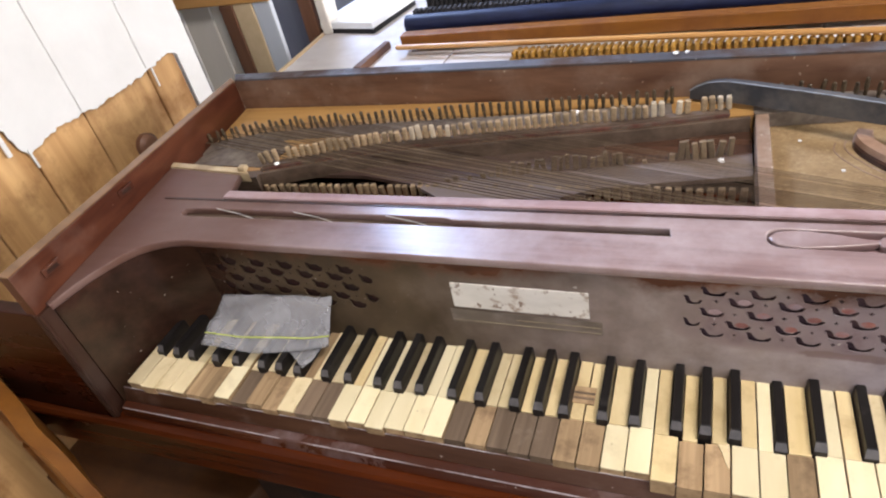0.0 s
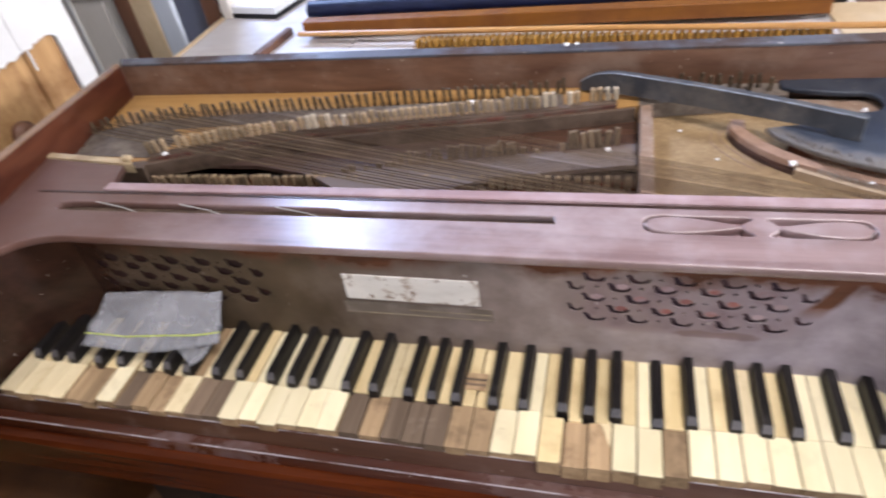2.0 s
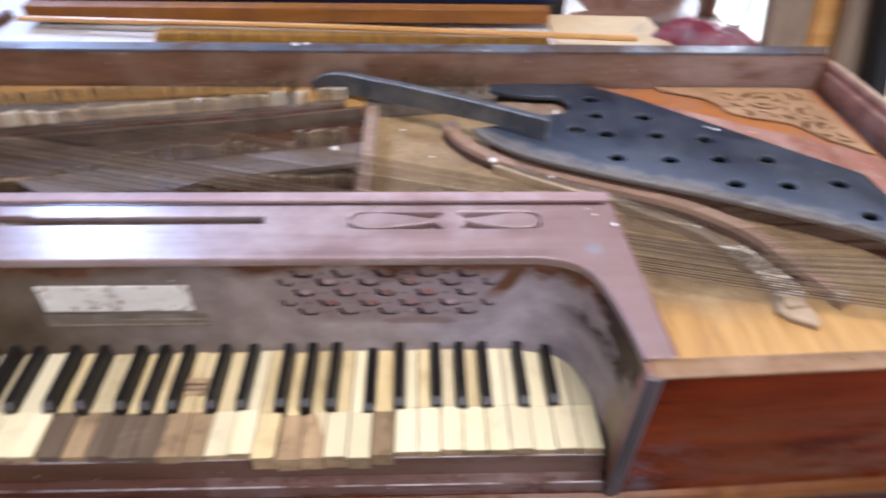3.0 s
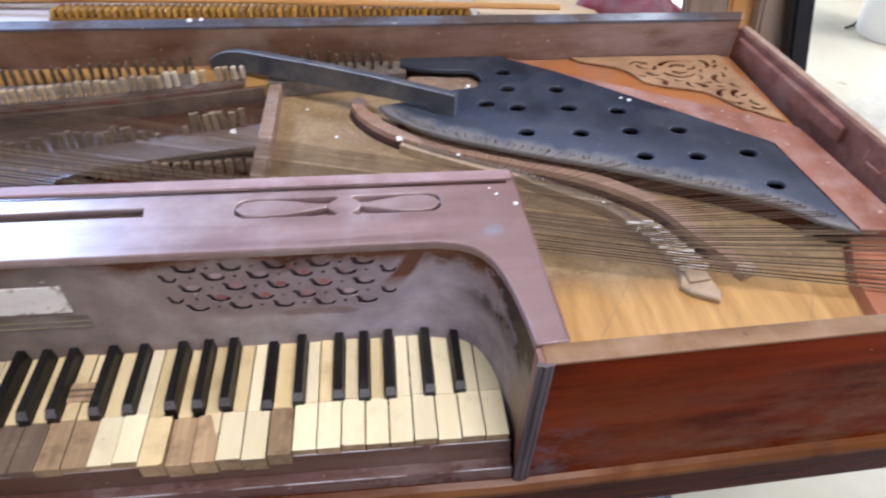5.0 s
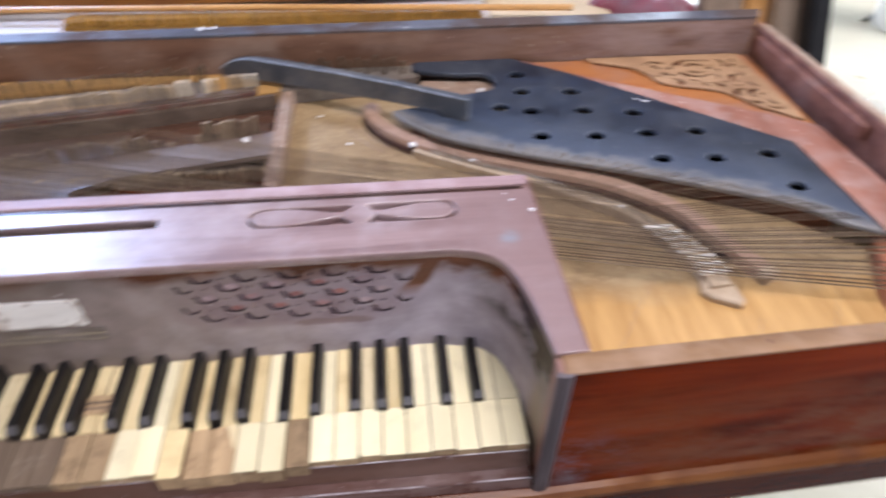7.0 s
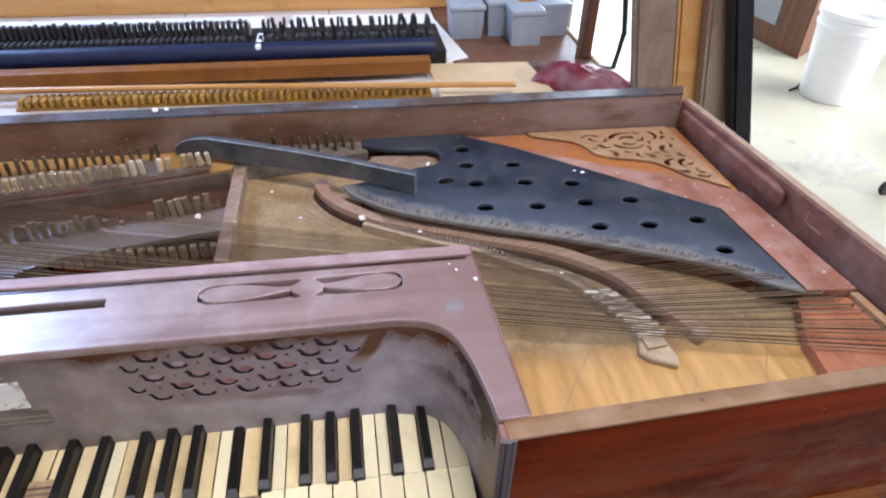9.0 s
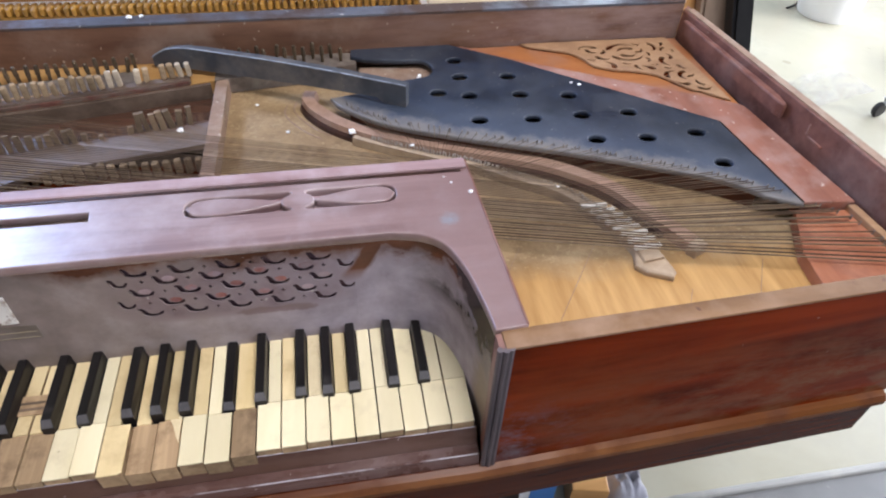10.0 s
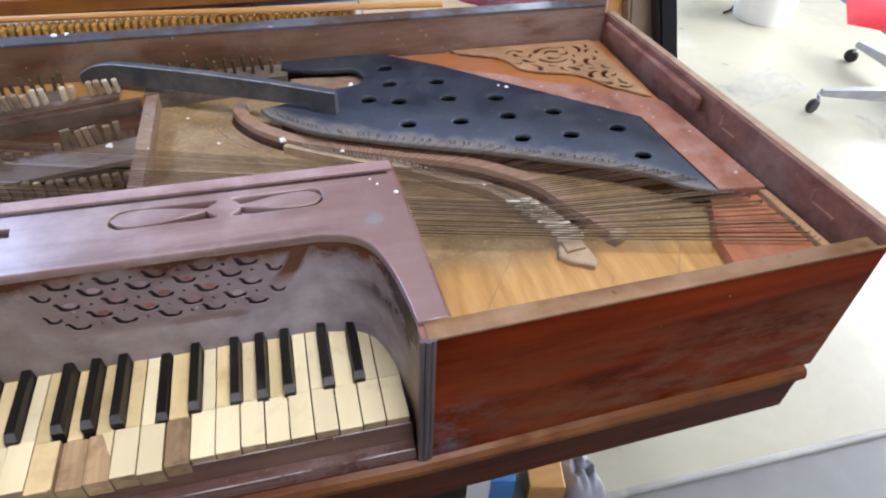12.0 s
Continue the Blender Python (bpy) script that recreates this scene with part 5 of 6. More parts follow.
plate_out = [(0.926, 0.5330), (0.985, 0.5342), (1.067, 0.5335), (1.143, 0.483), (1.369, 0.297), (1.384, 0.132)] + \
    smooth_path([(1.352, 0.150), (1.325, 0.176), (1.27, 0.206), (1.153, 0.258), (1.058, 0.294), (0.961, 0.337), (0.909, 0.380), (0.893, 0.405)], 4) + \
    [(0.96, 0.42), (0.992, 0.440)] + [(1.010 + 0.024 * math.cos(u), 0.470 + 0.027 * math.sin(u)) for u in (radians(d) for d in range(-70, 91, 20))] + [(0.994, 0.4965), (0.956, 0.503), (0.925, 0.513)]
HOLES = ((1.066, 0.487), (1.065, 0.441), (1.131, 0.436), (1.030, 0.403), (1.069, 0.392), (1.136, 0.388), (1.199, 0.378), (1.070, 0.334), (1.137, 0.329), (1.201, 0.330), (1.263, 0.329),
         (1.202, 0.276), (1.265, 0.272), (1.330, 0.275), (1.334, 0.212))
part("iron_plate", placed_mesh(sheet(plate_out, [ellipse(x, y, 0.0125, 0.0098, 16) for x, y in HOLES], 0.007, 0.0015), Matrix.Translation((0, 0, 0.828)), IRON_PLATE), IRON_PLATE, piano,
     "blue-black iron hitch plate with oval holes")
bed_line = smooth_path([(1.352, 0.162), (1.325, 0.188), (1.27, 0.218), (1.153, 0.270), (1.058, 0.306), (0.961, 0.349), (0.918, 0.391)], 5)
part("plate_bed", ribbon(bed_line, 0.012, 0.8022, 0.8207), RIM_SIDE, piano, "dark red batten under the plate's curved edge")
# dark sheet added under the plate so its holes look deep in shade
part("under_board", prism([(0.95, 0.42), (1.10, 0.43), (1.34, 0.28), (1.345, 0.19), (1.15, 0.285), (0.98, 0.365)], 0.8025, 0.806), DARKWOOD, piano)
part("wood_under_plate", prism([(0.935, 0.505), (1.03, 0.50), (1.045, 0.465), (1.0, 0.436), (0.93, 0.47)], 0.806, 0.814), BRIDGE, piano)
part("red_plank", prism([(1.372, 0.297), (1.388, 0.134), (1.447, 0.128), (1.424, 0.330), (1.40, 0.345), (1.145, 0.487), (1.085, 0.531), (1.062, 0.531), (1.148, 0.482)], 0.806, 0.8265, 0.0015), REDPLANK, piano,
     "red-stained plank beside the iron plate")
part("orange_board", prism([(1.090, 0.5315), (1.150, 0.489), (1.403, 0.347), (1.424, 0.336), (1.420, 0.5315)], 0.800, 0.8225, 0.001), ORANGEWOOD, piano, "orange varnished corner board")
part("hitch_block", prism([(1.380, 0.131), (1.4475, 0.126), (1.457, 0.022), (1.345, 0.016), (1.352, 0.07)], 0.802, 0.8165, 0.001), HITCHWOOD, piano, "orange-red hitch block")
part("hitch_batten", prism([(1.438, 0.127), (1.448, 0.126), (1.4575, 0.024), (1.447, 0.023)], 0.8165, 0.8235, 0.001), FRETWOOD, piano)
# pegs and mortises on the right side
peg = prism([(1.4185, 0.520), (1.4255, 0.520), (1.4450, 0.300), (1.4455, 0.286), (1.4435, 0.279), (1.4395, 0.279), (1.4365, 0.288)], 0.838, 0.857, 0.003)
part("prop_stick", peg, RIM, piano, "dusty wooden stick lying along the case side")
for y, w in ((0.225, 0.03), (0.065, 0.036)):
    for ya, yb, za, zb in ((y - w / 2, y + w / 2, 0.8365, 0.8395), (y + w / 2 - 0.003, y + w / 2, 0.8396, 0.853)):
        xw = 1.4735 - 0.092 * (ya + yb) / 2
        part("hinge_rebate", box(xw - 0.0016, xw + 0.002, ya, yb, za, zb, 0.0006), REDPLANK, piano)
for y, z in ((0.182, 0.874), (0.022, 0.872)):
    x = bx(y)
    lm = part("lock_plate", box(x + 0.0005, x + 0.0045, y - 0.014, y + 0.014, z, z + 0.011, 0.0008), RIM_SIDE, piano, "small worn lock plate on the case side")
    part("lock_slot", box(x + 0.0046, x + 0.0052, y - 0.009, y + 0.008, z + 0.003, z + 0.008, 0.0002), CHEEK_LEFT, lm)

# carved fret corner
FR_LOW = smooth_path([(1.4135, 0.346), (1.398, 0.359), (1.385, 0.371), (1.372, 0.379), (1.352, 0.408), (1.335, 0.424), (1.310, 0.434), (1.285, 0.441), (1.261, 0.455), (1.252, 0.477), (1.237, 0.496), (1.215, 0.507), (1.182, 0.520)], 3)
FR = [(1.175, 0.5285), (1.400, 0.5275)] + FR_LOW


def comma(cx, cy, r, start, sweep, w):
    """A tapering curved cut along an arc, fat at its start."""
    us = [i / 13 for i in range(14)]
    out, inn = [], []
    for u in us:
        a, q = radians(start + sweep * u), min(1.9 * w, 0.42 * r) * (1 - u) ** 0.6 * min(1, 0.35 + u * 5) + 0.0003
        out.append((cx + (r + q) * math.cos(a), cy + (r + q) * math.sin(a) * 0.92))
        inn.append((cx + (r - q) * math.cos(a), cy + (r - q) * math.sin(a) * 0.92))
    return out + inn[::-1]


def inside(p, ring):
    odd = False
    for (ax, ay), (bx1, by1) in zip(ring, ring[1:] + ring[:1]):
        if (ay > p[1]) != (by1 > p[1]) and p[0] < ax + (bx1 - ax) * (p[1] - ay) / (by1 - ay):
            odd = not odd
    return odd


def clear_of(ring, others, gap):
    return all(math.dist(p, q) > gap for o in others for p in ring for q in o)


FC = (sum(p[0] for p in FR) / len(FR), sum(p[1] for p in FR) / len(FR))
FR_IN = [(x + (FC[0] - x) * 0.06, y + (FC[1] - y) * 0.06) for x, y in FR]
fh = []
rs = random.Random(23)
first = [(1.322, 0.488, 0.026, 200, 130, 0.0026), (1.322, 0.488, 0.026, 160, -120, 0.0026), (1.324, 0.488, 0.013, 30, 140, 0.0030), (1.324, 0.488, 0.013, 205, 120, 0.0030), (1.355, 0.500, 0.016, 60, -120, 0.0024),
         (1.378, 0.455, 0.014, 110, 140, 0.0026), (1.386, 0.412, 0.013, 90, 150, 0.0026), (1.268, 0.498, 0.014, 20, 150, 0.0024)]
tries = first + [(rs.uniform(1.262, 1.405), rs.uniform(0.36, 0.522), rs.uniform(0.007, 0.017), rs.uniform(0, 360), rs.choice((-1, 1)) * rs.uniform(90, 170), rs.uniform(0.0034, 0.0056)) for _ in range(1400)]
for c in tries:
    ring = comma(*c)
    if len(fh) < 40 and all(inside(p, FR_IN) for p in ring) and clear_of(ring, fh, 0.0021):
        fh.append(ring)
# dark backing added so that the carved cuts look shaded
part("fret_backing", prism([(x + (FC[0] - x) * 0.04, y + (FC[1] - y) * 0.04) for x, y in FR], 0.8226, 0.8232), MOULD, piano)
part("carved_fret", placed_mesh(sheet(FR, fh, 0.0030, 0.0005), Matrix.Translation((0, 0, 0.8266)), FRETWOOD), FRETWOOD, piano, "tan pierced carved fret panel in the corner")

# black bar across the plate
bar = bmesh.new()
BAR = smooth_path([(0.664, 0.5245), (0.684, 0.5165), (0.715, 0.503), (0.812, 0.461), (0.889, 0.425), (0.951, 0.394), (0.986, 0.377)], 5)
tops = [0.838, 0.852, 0.859, 0.860, 0.860, 0.859, 0.858]
rings = []
for i, (x, y) in enumerate(BAR):
    xa, ya = BAR[max(i - 1, 0)]
    xb, yb = BAR[min(i + 1, len(BAR) - 1)]
    d = Vector((xb - xa, yb - ya, 0)).normalized()
    nx, ny = d.y * 0.0055, -d.x * 0.0055
    u = i / (len(BAR) - 1) * (len(tops) - 1)
    k = min(int(u), len(tops) - 2)
    zt = tops[k] + (tops[k + 1] - tops[k]) * (u - k)
    zb = 0.8284 if i > len(BAR) - 6 else 0.8250 + 0.013 * i / len(BAR)
    rings.append([bar.verts.new(c) for c in ((x - nx, y - ny, zb), (x + nx, y + ny, zb), (x + nx, y + ny, zt), (x - nx, y - ny, zt))])
for a, b in zip(rings, rings[1:]):
    for i in range(4):
        bar.faces.new((a[i], a[(i + 1) % 4], b[(i + 1) % 4], b[i]))
bar.faces.new(rings[0])
bar.faces.new(rings[-1][::-1])
rim_pts = [tuple(r[2].co) for r in rings]
bmesh.ops.bevel(bar, geom=[e for e in bar.edges if all(v.co.z > 0.84 for v in e.verts)], offset=0.0012, segments=2, affect="EDGES")
part("iron_bar", bar, IRON, piano, "dusty black iron bar standing on edge")

part("bar_edge", tube(rim_pts, 0.0010, 5), BAR_HIGHLIGHT, piano, "painted bluish highlight on the iron bar's rubbed upper edge")
# dark strip laid on to imitate shade between plate and red plank
part("plate_gap", ribbon([(1.3712, 0.296), (1.3868, 0.133)], 0.004, 0.8262, 0.8274), DARKWOOD, piano)

# tuning pins, leather blocks, strings
rp = random.Random(11)
pin_mesh = mesh_of("tuning_pin", lathe([(0.0023, 0.0), (0.0023, 0.010), (0.0031, 0.012), (0.0027, 0.0245), (0.0018, 0.026)], (0, 0, 0), 7), PIN)
pins_at = []
pp = smooth_path(PINS)
for k in range(66):
    x, y = between(pp, k / 65)
    pins_at.append((x + (-0.0010 if k % 2 else 0.0010), y + (0.0018 if k % 2 else -0.0018)))
for k in range(13):
    pins_at.append((0.760 + k * 0.0125, 0.512 + 0.010 * (k % 2)))
for x, y in pins_at:
    ob = part("tuning_pin", pin_mesh, PIN, piano)
    ob.matrix_basis = pose(x, y, 0.8225, rp.uniform(-6, 4), rp.uniform(-9, 1), rp.uniform(0, 360)) @ Matrix.Diagonal((1.0, 1.0, rp.uniform(0.78, 0.95), 1))
    ob.matrix_parent_inverse = world_of(piano).inverted()
blk_mesh = mesh_of("leather_block", box(-0.0036, 0.0036, -0.0036, 0.0036, 0, 0.0205, 0.0022, None, True), LEATHER)
blk_pale = mesh_of("leather_block", box(-0.0036, 0.0036, -0.0036, 0.0036, 0, 0.0215, 0.0022, None, True), LEATHER_PALE)
bb = smooth_path(BLK)
for k in range(64):
    u = k / 63
    if k in (3, 56, 59):
        continue
    x, y = between(bb, u)
    pale = k in (22, 23, 25, 27, 54, 55, 57, 62, 63)
    ob = part("leather_block", blk_pale if pale else blk_mesh, LEATHER, piano)
    ob.matrix_basis = pose(x, y, 0.828, rp.uniform(-6, 8), rp.uniform(-5, 5), 12 + rp.uniform(-7, 7)) @ Matrix.Diagonal((rp.uniform(0.92, 1.12), 1, rp.uniform(0.9, 1.1), 1))
    ob.matrix_parent_inverse = world_of(piano).inverted()
# lower row of hammer heads in the well
ham_mesh = mesh_of("hammer_head", box(-0.0038, 0.0038, -0.004, 0.004, 0, 0.020, 0.0018, None, True), LEATHER)
for k in range(58):
    u = k / 57
    ob = part("hammer_head", ham_mesh, LEATHER, piano)
    ob.matrix_basis = pose(0.040 + 0.69 * u, 0.316 + 0.016 * u + rp.uniform(-0.001, 0.001), 0.783 + rp.uniform(-0.002, 0.002), rp.uniform(-5, 5), rp.uniform(-5, 5), rp.uniform(-6, 6))
    ob.matrix_parent_inverse = world_of(piano).inverted()
peg_rng = random.Random(41)
UPPER = [(0.312, 0.321), (0.438, 0.354), (0.574, 0.380), (0.738, 0.410)]
PEG = [mesh_of("peg", box(-0.0034 * w, 0.0034 * w, -0.0026, 0.0026, 0, 1.0, 0.0012, None, False), PEGWOOD) for w in (0.85, 1.0, 1.15)]
px_ = 0.318
while px_ < 0.722:
    high = peg_rng.uniform(0.015, 0.023) if 0.42 < px_ < 0.585 else peg_rng.uniform(0.020, 0.027) if 0.650 < px_ < 0.715 else peg_rng.uniform(0.004, 0.010)
    yy = between(UPPER, (px_ - 0.312) / 0.426)[1]
    if peg_rng.random() < (0.88 if high > 0.012 else 0.5):
        ob = part("peg", PEG[peg_rng.randrange(3)], PEGWOOD, piano)
        ob.matrix_basis = pose(px_, yy + peg_rng.uniform(-0.001, 0.002), 0.8025, peg_rng.uniform(-8, 6), peg_rng.uniform(-9, 9), peg_rng.uniform(0, 25)) @ Matrix.Diagonal((1, 1, high, 1))
        ob.matrix_parent_inverse = world_of(piano).inverted()
    px_ += peg_rng.uniform(0.0085, 0.0120)
part("hammer_rail", prism([(0.03, 0.295), (0.74, 0.305), (0.74, 0.350), (0.03, 0.338)], 0.752, 0.783), MOULD, piano, "dark reddish rail under the hammer heads")

HITCH = [(1.450, 0.034), (1.440, 0.075), (1.425, 0.115), (1.372, 0.150), (1.325, 0.182), (1.27, 0.212), (1.153, 0.265), (1.058, 0.301), (0.961, 0.344), (0.909, 0.387)]
hp = smooth_path(HITCH, 4)
hook_mesh = mesh_of("hitch_pin", lathe([(0.0008, 0.0), (0.0008, 0.006), (0.0005, 0.0065)], (0, 0, 0), 5), PINDUST)
for k in range(84):
    u = k / 83
    if k % 11 == 7:
        continue
    hx, hy = between(hp, min(1, max(0, u + rp.uniform(-0.006, 0.006))))
    qx, qy = between(b1, 0.985 - 0.88 * u)
    px, py = between(pp, min(1, u * 0.98 + 0.01))
    zh = 0.829 if u > 0.22 else 0.821
    thick = 0.00085 if u < 0.20 else 0.00050 if u < 0.34 else 0.00028
    mx, my = qx + (px - qx) * 0.5, qy + (py - qy) * 0.5
    wire = [(hx, hy, zh + 0.002), (qx, qy, 0.8160 if u > 0.56 else 0.8215), (mx, my, 0.8262), (px, py, 0.834)]
    part("string", tube(wire[:2] if u > 0.56 else wire, thick, 5), WIRE_DARK if 0.20 < u < 0.34 or k % 5 in (1, 2, 4) else WIRE, piano)
    ob = part("hitch_pin", hook_mesh, PINDUST, piano)
    ob.matrix_basis = pose(hx, hy, zh - 0.002, rp.uniform(-8, 8), rp.uniform(-8, 8), 0)
    ob.matrix_parent_inverse = world_of(piano).inverted()
stud_mesh = mesh_of("bridge_pin", lathe([(0.0011, 0.0), (0.0010, 0.0070), (0.0006, 0.0080)], (0, 0, 0), 6), PALEPIN)
for k in range(84):
    x, y = between(b1, 0.06 + 0.76 * k / 83)
    ob = part("bridge_pin", stud_mesh, PALEPIN, piano)
    ob.matrix_basis = pose(x + 0.0016, y + 0.0026, 0.8100, rp.uniform(-10, 10), rp.uniform(-10, 10), 0)
    ob.matrix_parent_inverse = world_of(piano).inverted()
for (xa, ya), (xb, yb) in (((1.078, 0.022), (1.150, 0.125)), ((1.285, 0.026), (1.318, 0.080)), ((1.045, 0.09), (1.07, 0.13)), ((1.21, 0.024), (1.225, 0.05))):
    part("board_joint", ribbon([(xa, ya), (xb, yb)], 0.0007, 0.8021, 0.8023), BRIDGE, piano)


def fluff(at, r, seed, name, label):
    bm = bmesh.new()
    bmesh.ops.create_icosphere(bm, subdivisions=2, radius=r)
    for v in bm.verts:
        v.co *= 1 + 0.7 * noise.noise(v.co / r * 1.3 + Vector((seed, 0, 0)))
        v.co.z *= 0.55
        v.co += Vector(at)
    return tagged(part(name, bm, FLUFF, None, "", True), label, "debris", "bits of debris in the piano")


for k, (x, y, z, r) in enumerate(((0.705, 0.391, 0.8045, 0.0065), (0.914, 0.348, 0.8145, 0.0070), (1.023, 0.168, 0.8525, 0.0036), (1.006, 0.186, 0.8518, 0.0022), (1.000, 0.196, 0.8518, 0.0018),
                                  (0.982, 0.303, 0.819, 0.0035), (1.015, 0.470, 0.816, 0.0055), (0.835, 0.372, 0.804, 0.0035), (0.795, 0.440, 0.804, 0.0032), (1.222, 0.402, 0.8285, 0.0042),
                                  (1.212, 0.408, 0.8285, 0.0030), (0.515, 0.468, 0.835, 0.0075), (0.640, 0.549, 0.8815, 0.0060), (0.655, 0.552, 0.8810, 0.0045), (1.13, 0.20, 0.8225, 0.0022), (0.09, 0.326, 0.834, 0.006))):
    fluff((x, y, z), r * 0.62, k * 3.1, "debris_bit", "small white bit of fluff and plaster lying in the piano")

# plastic bag on the keys
bag = thing("zip_bag", (0.19, 0.09, 0.713), "cloudy empty plastic zip bag lying over the bass keys", "bag")
bm = bmesh.new()
N = 22
C00, C10, C11, C01 = (0.091, 0.055, 0.728), (0.268, 0.081, 0.725), (0.272, 0.1165, 0.778), (0.104, 0.1165, 0.762)
grid = []
for i in range(N + 1):
    row = []
    for j in range(N + 1):
        u, v = i / N, j / N
        p = Vector(C00) * (1 - u) * (1 - v) + Vector(C10) * u * (1 - v) + Vector(C11) * u * v + Vector(C01) * (1 - u) * v
        p += Vector((0, -0.011 * math.sin(math.pi * u) * (1 - v), 0.008 * math.sin(math.pi * u) * math.sin(math.pi * v) + 0.0075 * (0.12 + v) * noise.noise((u * 4, v * 4, 2)) + 0.0050 * abs(math.sin(6.5 * u + 5 * v)) * (1 - u) * (1 - v) - 0.003 * math.sin(math.pi * u) * (1 - v)))
        row.append(bm.verts.new(p))
    grid.append(row)
for i in range(N):
    for j in range(N):
        bm.faces.new((grid[i][j], grid[i + 1][j], grid[i + 1][j + 1], grid[i][j + 1]))
film_bag = part("film", bm, BAGPLASTIC, bag, "", True)
so = film_bag.modifiers.new("thickness", "SOLIDIFY")
so.thickness = 0.0006
for off, mt, nm in ((0.20, YELLOWZIP, "zip_strip"), (0.05, WRAP, "lip")):
    pts = []
    for i in range(N + 1):
        u, v = i / N, off
        p = Vector(C00) * (1 - u) * (1 - v) + Vector(C10) * u * (1 - v) + Vector(C11) * u * v + Vector(C01) * (1 - u) * v
        p += Vector((0, -0.011 * math.sin(math.pi * u) * (1 - v), 0.0012 + 0.008 * math.sin(math.pi * u) * math.sin(math.pi * v) + 0.0075 * (0.12 + v) * noise.noise((u * 4, v * 4, 2)) + 0.0050 * abs(math.sin(6.5 * u + 5 * v)) * (1 - u) * (1 - v) - 0.003 * math.sin(math.pi * u) * (1 - v)))
        pts.append(tuple(p))
    part(nm, tube(pts, 0.0008, 5), mt, bag, "yellow-green zip strip" if nm == "zip_strip" else "")
fl = prism([(0.200, 0.080), (0.256, 0.086), (0.254, 0.060), (0.246, 0.047), (0.240, 0.052)], 0.7202, 0.7210)
part("flap", fl, BAGPLASTIC, bag)

# ---------- walls, ceiling, windows ----------


def wall_box(name, x0, x1, y0, y1, z0, z1, label, mat=None):
    return structure(name, box(x0, x1, y0, y1, z0, z1), mat or ROOMWALL, label, "wall")


def holed_wall(name, axis, at, thick, a0, a1, z1, hole, label, mat):
    """An upright wall across x or y with one opening (a0, a1, z0, z1)."""
    me = sheet([(a0, 0.0), (a1, 0.0), (a1, z1), (a0, z1)], [[(hole[0], hole[2]), (hole[1], hole[2]), (hole[1], hole[3]), (hole[0], hole[3])]], thick)
    m = Matrix.Rotation(radians(90), 4, "X")
    if axis == "x":
        m = Matrix.Rotation(radians(90), 4, "Z") @ m
        m = Matrix.Translation((at, 0, 0)) @ m
    else:
        m = Matrix.Translation((0, at, 0)) @ m
    return structure(name, placed_mesh(me, m, mat), mat, label, "wall")


def window(name, axis, at, a0, a1, z0, z1):
    w = thing(name, (at if axis == "x" else (a0 + a1) / 2, at if axis == "y" else (a0 + a1) / 2, z0), "plain white-framed window letting in daylight", "window", "", "structure")
    t = 0.04

    def bar(p0, p1, q0, q1, nm, mat):
        b = box(at - 0.03, at + 0.03, p0, p1, q0, q1, 0.004) if axis == "x" else box(p0, p1, at - 0.03, at + 0.03, q0, q1, 0.004)
        part(nm, b, mat, w)
    bar(a0, a1, z0, z0 + t, "window_sill", WHITEPLASTIC)
    bar(a0, a1, z1 - t, z1, "window_frame", WHITEPLASTIC)
    bar(a0, a0 + t, z0 + t, z1 - t, "window_frame", WHITEPLASTIC)
    bar(a1 - t, a1, z0 + t, z1 - t, "window_frame", WHITEPLASTIC)
    return w


holed_wall("wall_back", "y", 1.95, 0.10, -1.6, 1.75, 2.9, (-0.95, -0.49, 1.75, 2.45), "slate grey back wall with a small high window", BACKWALL)
window("window_1", "y", 1.93, -0.95, -0.49, 1.75, 2.45)
holed_wall("wall_far", "y", 5.6, 0.10, 1.75, 6.0, 2.9, (2.4, 4.6, 0.8, 2.4), "cream far wall with a broad window", ROOMWALL)
window("window_4", "y", 5.58, 2.4, 4.6, 0.8, 2.4)
wall_box("wall_turn", 1.65, 1.75, 1.95, 5.5, 0, 2.9, "plain cream wall")
holed_wall("wall_right", "x", 5.0, 0.10, -3.2, 5.5, 2.9, (-0.4, 2.8, 0.75, 2.35), "cream wall with a broad window", ROOMWALL)
window("window_2", "x", 5.0, -0.4, 2.8, 0.75, 2.35)
holed_wall("wall_front", "y", -3.1, 0.10, -1.6, 5.0, 2.9, (0.6, 2.8, 1.0, 2.4), "cream wall with a window behind the viewer", ROOMWALL)
window("window_3", "y", -3.1, 0.6, 2.8, 1.0, 2.4)
wall_box("wall_left", -1.7, -1.6, -3.2, 1.95, 0, 2.9, "plain cream side wall")
# unseen ceiling opening, made up to house the added overhead lamp
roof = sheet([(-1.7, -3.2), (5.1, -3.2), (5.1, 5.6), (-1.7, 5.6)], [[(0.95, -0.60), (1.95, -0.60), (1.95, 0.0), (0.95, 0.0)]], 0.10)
structure("ceiling", placed_mesh(roof, Matrix.Translation((0, 0, 3.0)), ROOMWALL), ROOMWALL, "plain cream ceiling with an opening added for the overhead lamp", "ceiling")

# boarded wall beside the piano: bare boards, with a torn white covering above
WX = -0.300
board_wall = thing("wall_boarded", (WX - 0.03, -0.3, 0.0), "boarded wall, bare brown planks below a torn white covering", "wall", "", "structure")
edges = [-1.10, -0.90, -0.72, -0.55, -0.38, -0.20, -0.03, 0.135, 0.250, 0.372, 0.541, 0.622]
for a, b in zip(edges, edges[1:]):
    part("plank", box(WX - 0.022, WX - 0.004 - 0.002 * ((a * 37) % 1), a + 0.0015, b - 0.0015, 0.0, 1.6, 0.002), BAREBOARD, board_wall)
